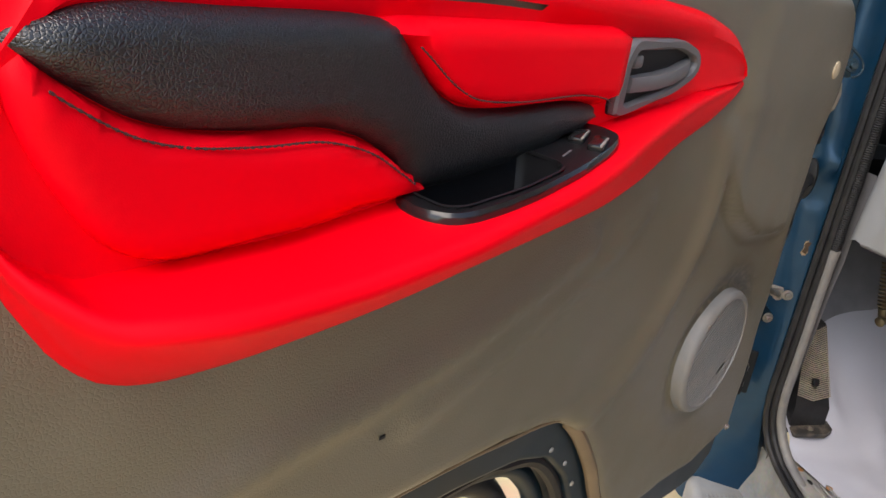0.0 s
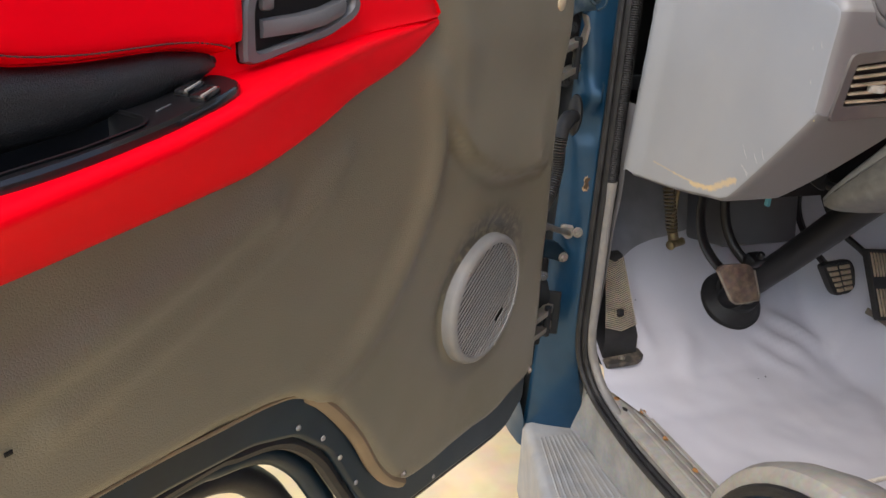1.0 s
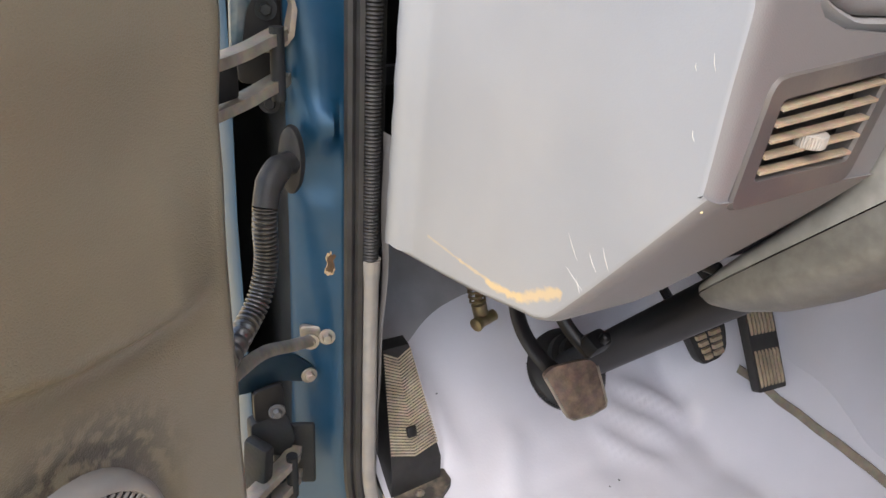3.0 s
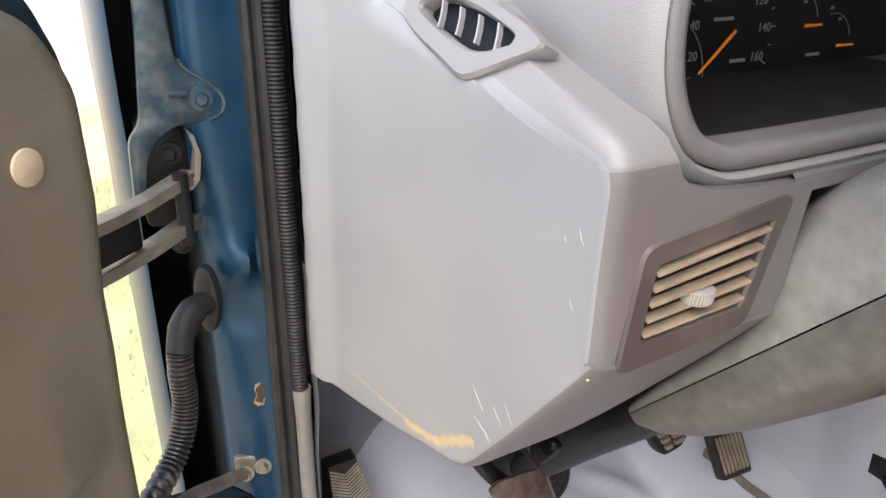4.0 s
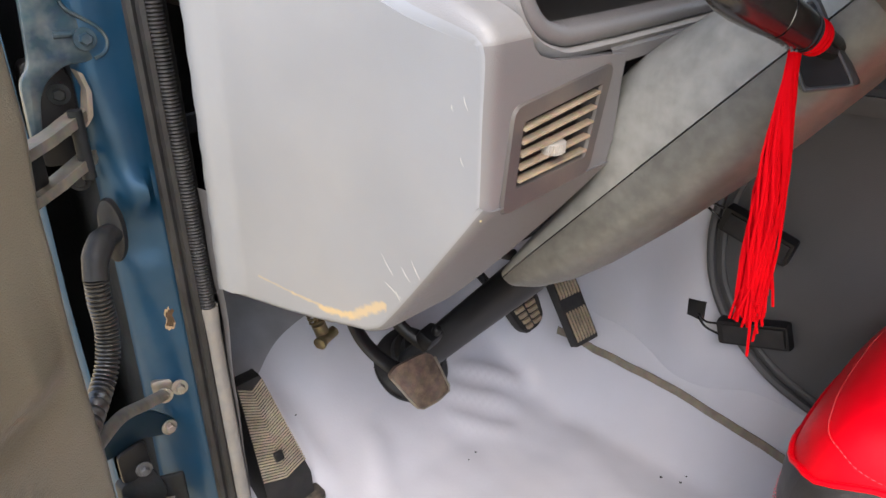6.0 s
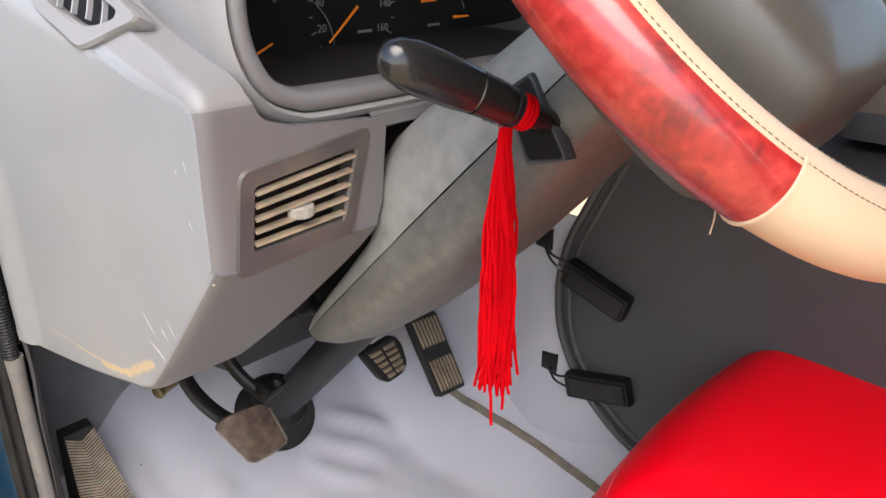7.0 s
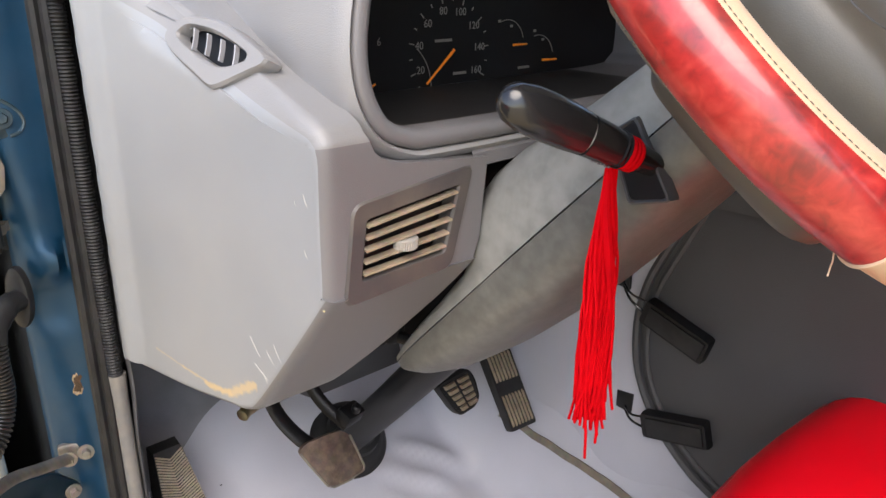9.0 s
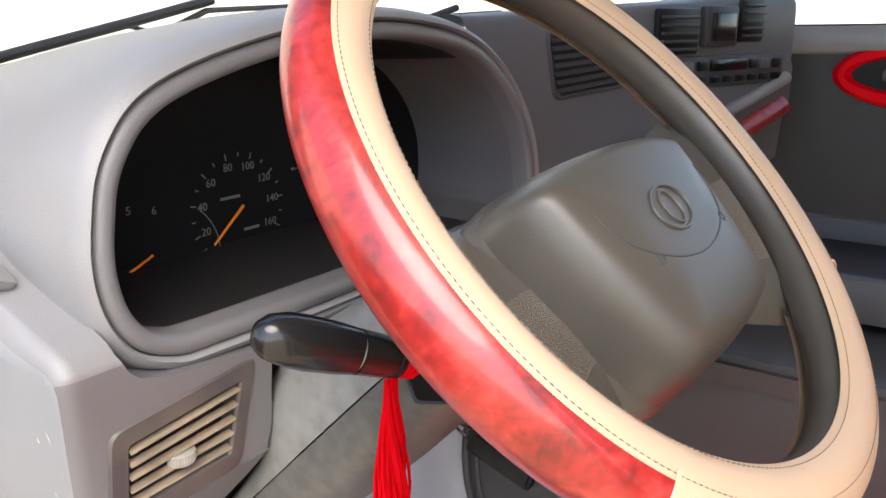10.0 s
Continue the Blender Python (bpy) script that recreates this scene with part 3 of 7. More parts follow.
bm = box((0.08, 0.09, 0.72), (0.045, 0.12, 1.66), turn=Euler((radians(28), 0, 0)).to_matrix(), bevel=0.02)
part("screen_pillar", bm, BLUE, van, "blue windscreen post")
# windscreen
bm = sheet([(0.07, 0.0), (1.61, 0.0), (1.58, 1.0), (0.10, 1.0)], lambda u, v: V(u, 0.44 - 0.42 * v - 0.06 * ((u - 0.84) / 0.8) ** 2 * 1.5, 1.38 + 0.58 * v), 0.1, (0, 0.004, 0.003))
pane = part("windscreen", bm, GLASS)
pane.visible_shadow = False
tagged(pane, "clear curved windscreen glass", "windscreen", kind="structure")
bm = tube([V(0.06, 0.33, 1.375), V(0.3, 0.40, 1.372), V(0.84, 0.43, 1.37), V(1.4, 0.40, 1.372), V(1.62, 0.33, 1.375)], 0.009, 8)
tagged(part("trim", bm, RUBBER), "black windscreen rubber", "trim", kind="structure")

# ---- the open driver's door, in its own axes: s from the hinge edge outwards, n into the cab, z up ----
SW = V(-0.7516, -0.6597, 0)
DOOR = Matrix(((SW.x, -SW.y, 0, -0.075), (SW.y, SW.x, 0, 0.055), (0, 0, 1, 0), (0, 0, 0, 1)))
door = thing("door_driver", label="open blue van door with olive vinyl card and red armrest", category="door", local=DOOR)
CARD = rounded([(-0.026, 0.722), (0.10, 0.712), (0.267, 0.731), (0.318, 0.742), (0.348, 0.765), (0.374, 0.80), (0.402, 0.851), (0.440, 0.903), (0.474, 0.936), (0.51, 0.950),
                (0.572, 0.959), (0.69, 0.970), (1.04, 0.985), (1.06, 1.02), (1.06, 1.345), (0.03, 1.335), (-0.004, 1.318), (-0.024, 1.285)], 0.012)


def bead(s, z, line, width, height):
    d = min(math.hypot(s - p.x, z - p.y) for p in line)
    return height * math.exp(-(d / width) ** 2)


ARC = spline([(0.47, 0.93, 0), (0.40, 0.965, 0), (0.34, 1.02, 0), (0.30, 1.08, 0), (0.285, 1.14, 0), (0.295, 1.19, 0)], 8)
VEE = spline([(0.285, 1.175, 0), (0.262, 1.135, 0), (0.225, 1.10, 0), (0.185, 1.077, 0), (0.15, 1.062, 0), (0.11, 1.055, 0), (0.03, 1.045, 0)], 8)
SWOOP = spline([(0.95, 1.045, 0), (0.82, 1.06, 0), (0.70, 1.075, 0), (0.60, 1.10, 0), (0.52, 1.125, 0)], 8)
SWOOP_LOW = spline([(0.70, 1.04, 0), (0.60, 1.065, 0), (0.50, 1.10, 0), (0.43, 1.14, 0)], 8)
card_gap = edge_gap(CARD)


def scuffed(name, base):
    """The card's vinyl with black rub marks round the loudspeaker, from shoes, and pale scratches."""
    m = base.copy()
    m.name = name
    t = m.node_tree
    b = t.nodes["Principled BSDF"]
    old = b.inputs["Base Color"].links[0].from_socket
    co, sep = t.nodes.new("ShaderNodeTexCoord"), t.nodes.new("ShaderNodeSeparateXYZ")
    t.links.new(co.outputs["Object"], sep.inputs[0])

    def calc(op, a, c=0.0, d=0.0):
        n = t.nodes.new("ShaderNodeMath")
        n.operation = op
        for sock, v in zip(n.inputs, (a, c, d)):
            if isinstance(v, (int, float)):
                sock.default_value = v
            else:
                t.links.new(v, sock)
        return n.outputs[0]

    def noisy(size, detail=5.0):
        n = t.nodes.new("ShaderNodeTexNoise")
        n.inputs["Scale"].default_value, n.inputs["Detail"].default_value = 1 / size, detail
        t.links.new(co.outputs["Object"], n.inputs["Vector"])
        return n.outputs["Fac"]
    ds = calc("MULTIPLY", calc("SUBTRACT", sep.outputs["X"], 0.160), 0.93)
    dz = calc("SUBTRACT", sep.outputs["Z"], 0.924)
    r = calc("SQRT", calc("ADD", calc("MULTIPLY", ds, ds), calc("MULTIPLY", dz, dz)))
    near = t.nodes.new("ShaderNodeMapRange")
    near.inputs["From Min"].default_value, near.inputs["From Max"].default_value = 0.116, 0.086
    t.links.new(r, near.inputs["Value"])
    up = t.nodes.new("ShaderNodeMapRange")
    up.inputs["From Min"].default_value, up.inputs["From Max"].default_value = -0.02, 0.06
    t.links.new(dz, up.inputs["Value"])
    spots = t.nodes.new("ShaderNodeMapRange")
    spots.inputs["From Min"].default_value, spots.inputs["From Max"].default_value = 0.40, 0.52
    t.links.new(noisy(0.011), spots.inputs["Value"])
    fac = calc("MULTIPLY", calc("MULTIPLY", near.outputs[0], up.outputs[0]), calc("MULTIPLY", spots.outputs[0], 0.7))
    mx = t.nodes.new("ShaderNodeMix")
    mx.data_type = "RGBA"
    t.links.new(fac, mx.inputs["Factor"])
    t.links.new(old, mx.inputs["A"])
    mx.inputs["B"].default_value = (0.010, 0.009, 0.008, 1)
    t.links.new(mx.outputs["Result"], b.inputs["Base Color"])
    return m



vee_z = table([(p.x, p.y) for p in VEE])


def card_place(s, z):
    n = bead(s, z, ARC, 0.018, 0.008) + bead(s, z, SWOOP, 0.015, 0.009) + bead(s, z, SWOOP_LOW, 0.012, 0.005)
    h = z - vee_z(s)
    fold = max(0.0, min(1, s / 0.05, (0.288 - s) / 0.04))
    below = fold * (0.013 * min(1, max(0, h / 0.011 + 0.5)) ** 1.5 * max(0, 1 - max(0, h) / 0.13) - 0.004 * math.exp(-((h + 0.012) / 0.010) ** 2))
    n += below + 0.0025 * noise.noise((s * 8, z * 8, 2)) + 0.0008 * noise.noise((s * 25, z * 25, 5))
    r = math.hypot((s - 0.166) / 1.075, z - 0.916)
    n -= 0.005 * math.exp(-((r - 0.087) / 0.010) ** 2)
    if z > 1.16 and s < 0.30:
        n += 0.006 * min(1, (z - 1.16) / 0.06) * min(1, (0.30 - s) / 0.05)
    g = card_gap(s, z)
    n -= 0.010 * max(0, 1 - g / 0.014) ** 2
    return V(s, n, z)


bm = sheet(CARD, card_place, 0.0075, (0, -0.012, 0))
card = part("door_card", bm, scuffed("scuffed_olive_vinyl", OLIVE), door, "olive brown vinyl door card with moulded creases", 60)
# worn lip along the wheel cut-out
LIP = spline([(0.318, 0.742, 0), (0.348, 0.767, 0), (0.374, 0.802, 0), (0.402, 0.853, 0), (0.440, 0.905, 0), (0.474, 0.938, 0), (0.51, 0.952, 0), (0.572, 0.960, 0), (0.69, 0.971, 0), (1.04, 0.986, 0)], 6)
bm = tube([V(p.x, -0.007, p.y - 0.001) for p in LIP], [0.0075 if p.x < 0.47 else 0.003 for p in LIP], 8, flat=0.7)
part("card_edge", bm, OLIVE_WORN, card, "sun-browned vinyl edge")
# steel door shell behind the card
SHELL = rounded([(-0.034, 0.665), (0.02, 0.642), (0.30, 0.688), (0.355, 0.715), (0.40, 0.79), (0.43, 0.845), (0.475, 0.89), (0.53, 0.912), (0.62, 0.925), (1.05, 0.945), (1.10, 0.98), (1.10, 1.37), (0.03, 1.352), (-0.015, 1.335), (-0.035, 1.295)], 0.012)
shell_pts = [(p[0], -p[1]) for p in SHELL]
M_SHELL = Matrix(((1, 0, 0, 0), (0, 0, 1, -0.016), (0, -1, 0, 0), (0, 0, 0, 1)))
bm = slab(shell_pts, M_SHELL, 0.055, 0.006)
part("door_shell", bm, BLUE_SHADED, door, "blue painted steel door shell in a shaded tone", 50)
SHELL_LOW = [V(-0.03, 0, 0.655), V(0.02, 0, 0.634), V(0.16, 0, 0.655), V(0.30, 0, 0.680), V(0.36, 0, 0.708), V(0.405, 0, 0.782), V(0.437, 0, 0.837), V(0.48, 0, 0.88), V(0.535, 0, 0.901), V(0.62, 0, 0.914), V(1.05, 0, 0.934)]
line = spline(SHELL_LOW, 8)
bm = tube([p + V(0, -0.030, 0.004) for p in line], 0.008, 8)
part("door_seal", bm, RUBBER, door, "black rubber along the lower door edge")
for k, (dn, dz, r) in enumerate(((-0.055, -0.018, 0.012), (-0.083, -0.045, 0.016))):
    bm = tube([p + V(0.02 * k, dn, dz) for p in line if p.x > 0.30], r, 10)
    part("arch_seal", bm, RUBBER if k else BLUE_SHADED, door)
bm = tube([p + V(0, -0.024, 0.026) for p in line if p.x > 0.28], 0.0035, 6)
part("weld_bead", bm, BLUE, door)
for p in line[20:62:6]:
    bm = revolve([(0.003, 0), (0.0025, 0.0015), (0.0008, 0.002)], frame_of((p.x - 0.004, -0.0155, p.z + 0.022), (1, 0, 0), (0, 1, 0)), 8)
    part("plug", bm, GREY_TRIM, bpy.data.objects["door_shell"])

# armrest: a lofted red moulding with a shelf
z_low = soft_table([(0.300, 1.246), (0.305, 1.230), (0.353, 1.209), (0.421, 1.191), (0.477, 1.168), (0.531, 1.153), (0.595, 1.146), (0.683, 1.137), (0.774, 1.129), (0.844, 1.128), (0.891, 1.132),
               (0.91, 1.142), (0.923, 1.154), (0.939, 1.184), (0.950, 1.225)])
z_top = soft_table([(0.300, 1.250), (0.309, 1.264), (0.353, 1.288), (0.419, 1.303), (0.523, 1.311), (0.7, 1.318), (0.88, 1.318), (0.925, 1.306), (0.942, 1.28), (0.950, 1.235)])
shelf_z = soft_table([(0.30, 1.247), (0.36, 1.244), (0.42, 1.240), (0.48, 1.234), (0.557, 1.225), (0.65, 1.211), (0.75, 1.199), (0.82, 1.192), (0.93, 1.192), (0.95, 1.23)])
ridge_n = soft_table([(0.30, 0.003), (0.33, 0.010), (0.42, 0.020), (0.50, 0.036), (0.557, 0.048), (0.60, 0.058), (0.65, 0.064), (0.75, 0.069), (0.88, 0.064), (0.925, 0.044), (0.945, 0.016), (0.95, 0.006)])
BACK_N = 0.008


def arm_section(s):
    zl, zt, zs, rn = z_low(s), z_top(s), shelf_z(s), ridge_n(s)
    zt, zs = max(zt, zl + 0.004), min(max(shelf_z(s), zl + 0.002), max(zt, zl + 0.004) - 0.001)
    rim = min(0.018, (zt - zs) * 0.3)
    back = min(BACK_N, rn)
    pts = [(-0.006, zt + 0.003), (0.006, zt), (0.012 * min(1, rn / 0.02), zt - rim * 0.35), (back + 0.004 * min(1, rn / 0.02), zt - rim * 0.8), (back, zt - rim)]
    for f in (0.25, 0.5, 0.75, 0.93):
        pts.append((back, zt - rim + (zs + 0.003 - zt + rim) * f))
    pts += [(back + 0.0015, zs + 0.001)]
    for f in (0.2, 0.4, 0.6, 0.8, 0.9):
        pts.append((back + (rn - min(0.008, rn * 0.4) - back) * f, zs - 0.001 * f))
    rr = min(0.008, rn * 0.4)
    pts += [(rn - rr + rr * math.sin(a), zs - 0.0012 - (1 - math.cos(a)) * rr * 0.75) for a in (0.0, 0.35, 0.7, 1.05, 1.4, 1.8, 2.2)]
    last_n, last_z = pts[-1]
    en = min(0.013, rn * 0.4)
    ez = min(zl + 0.65 * en + 0.001, zs - 0.010)
    pts += [(last_n + (en - last_n) * f + 0.003 * math.sin(math.pi * f), last_z + (ez - last_z) * f) for f in (0.12, 0.3, 0.6, 0.9)]
    pts += [(en, ez), (en - 0.003, ez - 0.002), (0.0005, min(zl, ez - 0.003)), (-0.006, min(zl, ez - 0.003) - 0.001)]
    return [V(s, n, z) for n, z in pts]


TRAY = rounded([(0.757, 0.020), (0.757, 0.036), (0.750, 0.0495), (0.738, 0.0545), (0.716, 0.0570), (0.689, 0.0572), (0.642, 0.0535), (0.602, 0.0475), (0.584, 0.0420), (0.576, 0.036), (0.572, 0.018), (0.573, 0.008), (0.62, 0.006), (0.75, 0.006)], 0.010, 4)
POCKET = rounded([(0.747, 0.0165), (0.748, 0.040), (0.740, 0.0475), (0.696, 0.0515), (0.658, 0.0490), (0.650, 0.042), (0.648, 0.018), (0.65, 0.0105), (0.735, 0.0105)], 0.006, 4)


ss = [0.300, 0.302, 0.306, 0.312, 0.32, 0.33] + [0.34 + i * 0.006 for i in range(94)] + [0.905, 0.912, 0.918, 0.924, 0.93, 0.936, 0.941, 0.945, 0.948, 0.950]
bm = loft([arm_section(s) for s in ss], False)
bm.normal_update()
drop = [f for f in bm.faces if abs(f.normal.z) > 0.6 and f.calc_center_median().z > shelf_z(f.calc_center_median().x) - 0.005 and any(inside(POCKET, v.co.x, v.co.y) for v in f.verts)]
bmesh.ops.delete(bm, geom=drop, context="FACES")
armrest = part("armrest", bm, RED, door, "bright red leather-covered armrest moulding", 50)


def padded(name, outline, base, puff, mat, label, edge=0.010):
    gap = edge_gap(outline)

    def place(s, z):
        g = min(1.0, gap(s, z) / edge)
        return V(s, base + puff * math.sqrt(max(0, 1 - (1 - g) ** 2)), z)
    return part(name, sheet(outline, place, 0.007, (0, -0.004, 0)), mat, armrest, label, 70)


BLACK_PAD = spline([(0.935, 1.279, 0), (0.925, 1.287, 0), (0.899, 1.293, 0), (0.855, 1.293, 0), (0.776, 1.291, 0), (0.755, 1.276, 0), (0.732, 1.256, 0), (0.708, 1.246, 0), (0.667, 1.243, 0), (0.608, 1.244, 0), (0.572, 1.238, 0),
                    (0.585, 1.226, 0), (0.64, 1.214, 0), (0.733, 1.204, 0), (0.755, 1.221, 0), (0.779, 1.235, 0), (0.808, 1.243, 0), (0.84, 1.244, 0), (0.871, 1.247, 0), (0.894, 1.253, 0), (0.915, 1.265, 0)], 4, True)
padded("black_insert", BLACK_PAD, 0.011, 0.008, BLACK_LEATHER, "black grained leather insert")
RED_LOW = spline([(0.734, 1.2035, 0), (0.79, 1.200, 0), (0.823, 1.197, 0), (0.852, 1.194, 0), (0.880, 1.194, 0), (0.903, 1.204, 0), (0.917, 1.221, 0), (0.930, 1.245, 0), (0.937, 1.266, 0), (0.934, 1.2785, 0), (0.915, 1.264, 0), (0.894, 1.252, 0),
                  (0.871, 1.246, 0), (0.84, 1.243, 0), (0.808, 1.242, 0), (0.779, 1.234, 0), (0.755, 1.220, 0)], 4, True)
padded("lower_insert", RED_LOW, 0.011, 0.009, RED, "red leather insert with a stitched edge", 0.0045)
RED_UP = spline([(0.775, 1.291, 0), (0.70, 1.292, 0), (0.62, 1.291, 0), (0.556, 1.289, 0), (0.553, 1.27, 0), (0.553, 1.250, 0), (0.570, 1.240, 0), (0.608, 1.2455, 0), (0.667, 1.2445, 0), (0.708, 1.2475, 0), (0.732, 1.2575, 0), (0.755, 1.2775, 0)], 4, True)
padded("upper_insert", RED_UP, 0.011, 0.010, RED, "red leather insert with a stitched edge", 0.0045)
SEAM_LOW = spline([(0.737, 1.2035, 0), (0.757, 1.2165, 0), (0.781, 1.2305, 0), (0.81, 1.2385, 0), (0.842, 1.2395, 0), (0.873, 1.242, 0), (0.896, 1.248, 0), (0.917, 1.26, 0), (0.933, 1.272, 0)], 8)
stitches([V(p.x, 0.0200, p.y) for p in SEAM_LOW[5:-5]], 0.0036, 0.0007, THREAD_DARK, armrest)
SEAM_UP = spline([(0.768, 1.287, 0), (0.748, 1.274, 0), (0.728, 1.2605, 0), (0.706, 1.252, 0), (0.667, 1.249, 0), (0.608, 1.25, 0), (0.575, 1.246, 0), (0.56, 1.239, 0)], 8)
stitches([V(p.x, 0.0210, p.y) for p in SEAM_UP[5:-5]], 0.0036, 0.0006, THREAD_DARK, armrest)
for src, n in ((SEAM_LOW, 0.0195), (SEAM_UP, 0.0205)):
    part("seam", tube([V(p.x, n, p.y) for p in src[5:-5]], 0.0004, 6), THREAD_DARK, armrest)

# switch panel and pocket, sunk in the shelf


def tray_z(s):
    return shelf_z(s) + 0.002


def resample(pts, n):
    p = [Vector((q[0], q[1], 0)) for q in pts]
    ln = [0.0]
    for a, b in zip(p, p[1:] + p[:1]):
        ln.append(ln[-1] + (b - a).length)
    out = []
    for i in range(n):
        d, j = ln[-1] * i / n, 0
        while ln[j + 1] < d:
            j += 1
        f = (d - ln[j]) / max(1e-9, ln[j + 1] - ln[j])
        out.append(p[j] + (p[(j + 1) % len(p)] - p[j]) * f)
    return out


outer_r = resample(TRAY, 72)
pocket_r = resample(POCKET, 72)
loops = [[V(p.x, p.y, tray_z(p.x) - 0.003) for p in outer_r], [V(p.x, p.y, tray_z(p.x) + 0.001) for p in outer_r]]
mid = sum(outer_r, Vector()) / 72
loops.append([V(p.x + (mid.x - p.x) * 0.015, p.y + (mid.y - p.y) * 0.07, tray_z(p.x) + 0.003) for p in outer_r])
bm = loft(loops, True, False)
switch = part("switch_panel", bm, BLACK_GLOSS, armrest, "black plastic window switch panel with a pocket")
deck = [(q[0] + (mid.x - q[0]) * 0.015, q[1] + (mid.y - q[1]) * 0.07) for q in TRAY]
bm = sheet(deck, lambda s, n: V(s, n, tray_z(s) + 0.003), 0.003)
gone = [f for f in bm.faces if inside(POCKET, f.calc_center_median().x, f.calc_center_median().y)]
bmesh.ops.delete(bm, geom=gone, context="FACES")
part("deck", bm, BLACK, switch)
grow = [V(p.x + (p.x - 0.697) * 0.03, p.y + (p.y - 0.030) * 0.06, 0) for p in pocket_r]
loops = [[V(p.x, p.y, tray_z(p.x) + 0.0045) for p in grow], [V(p.x, p.y, tray_z(p.x) + 0.0048) for p in pocket_r], [V(p.x, p.y, tray_z(p.x) - 0.002) for p in pocket_r],
         [V(0.697 + (p.x - 0.697) * 0.9, 0.027 + (p.y - 0.027) * 0.62, tray_z(p.x) - 0.028) for p in pocket_r]]
part("pocket", loft(loops, True, False), BLACK, switch)
bm = sheet([(0.650, 0.010), (0.742, 0.010), (0.742, 0.044), (0.650, 0.044)], lambda s, n: V(s, n, tray_z(s) - 0.027), 0.05)
part("pocket_floor", bm, BLACK, switch)
for s, n in ((0.604, 0.0235), (0.607, 0.0395)):
    bm = box((0.020, 0.010, 0.006), (s, n, tray_z(s) + 0.004), Euler((0, radians(8), radians(18))).to_matrix(), 0.0018)
    sw = part("window_switch", bm, BLACK_GLOSS, switch)
    bm = box((0.017, 0.0016, 0.0016), (s + 0.002, n + 0.0052, tray_z(s) + 0.0068), Euler((0, radians(8), radians(18))).to_matrix(), 0.0005)
    part("grip", bm, PALE_KNOB, sw)
    bm = revolve([(0.0014, 0), (0.0012, 0.0008), (0.0004, 0.001)], Matrix.Translation((s - 0.0085, n - 0.0045, tray_z(s) + 0.0066)), 8)
    part("light_dot", bm, WHITE, sw)
bm = box((0.012, 0.0012, 0.0006), (0.632, 0.034, tray_z(0.632) + 0.0034), Euler((0, radians(8), radians(12))).to_matrix(), 0)
part("print_bar", bm, GREY_HANDLE, switch)

# inner handle
H_OUT = rounded([(0.552, 1.231), (0.550, 1.270), (0.541, 1.284), (0.468, 1.284), (0.437, 1.276), (0.429, 1.264), (0.436, 1.255), (0.467, 1.243), (0.54, 1.231)], 0.010, 4)
H_IN = rounded([(0.541, 1.238), (0.540, 1.267), (0.534, 1.276), (0.470, 1.277), (0.444, 1.271), (0.439, 1.265), (0.444, 1.259), (0.469, 1.250), (0.533, 1.238)], 0.008, 4)
M_H = Matrix(((1, 0, 0, 0), (0, 0, 1, 0.0165), (0, -1, 0, 0), (0, 0, 0, 1)))
flip = lambda pts: [(p[0], -p[1]) for p in pts]
bm = ring_slab(flip(resample(H_OUT, 60)), flip(resample(H_IN, 60)), M_H, 0.014, lip=0.002)
grip = part("door_handle", bm, GREY_HANDLE, door, "dark grey plastic inner door handle")
M_HB = Matrix.Translation((0, -0.0062, 0)) @ M_H
bm = slab(flip(H_OUT), M_HB, 0.002)
part("recess", bm, BLACK, grip)
bm = loft([[V(s, 0.010 + dn * k * 0.7, z + dz) for dn, dz in ((0, -0.006), (0.8, -0.0055), (1, 0), (0.8, 0.005), (0, 0.006))] for s, z, k in
           ((0.532, 1.252, 0.006), (0.52, 1.253, 0.011), (0.50, 1.254, 0.014), (0.475, 1.257, 0.014), (0.455, 1.262, 0.012), (0.447, 1.264, 0.007))], True, True)
part("lever", bm, GREY_HANDLE, grip)
bm = box((0.012, 0.008, 0.010), (0.526, 0.010, 1.268), bevel=0.003)
part("lock_knob", bm, GREY_HANDLE, grip)
bm = box((0.026, 0.004, 0.006), (0.522, 0.008, 1.2415), bevel=0.001)
part("slot", bm, BLACK, grip)

# loudspeaker
SP_S, SP_Z, SP_W = 0.166, 0.916, 1.075
M_SP = Matrix(((SP_W, 0, 0, SP_S), (0, 0, 1, 0), (0, -1, 0, SP_Z), (0, 0, 0, 1)))
bm = revolve([(0.080, -0.004), (0.0795, 0.005), (0.0775, 0.009), (0.074, 0.0115), (0.0705, 0.0115), (0.0695, 0.010), (0.0692, 0.004)], M_SP, 64)
del_caps = [f for f in bm.faces if len(f.verts) > 10]
bmesh.ops.delete(bm, geom=del_caps, context="FACES")
speaker = part("speaker_ring", bm, SPEAKER, door, "worn grey plastic loudspeaker ring")
bm = revolve([(0.0698, 0.000), (0.0695, 0.002), (0.001, 0.002)], M_SP, 48)
part("cone", bm, BLACK, speaker)
ang = radians(150)
dirn, perp = V(math.cos(ang), 0, math.sin(ang)), V(-math.sin(ang), 0, math.cos(ang))
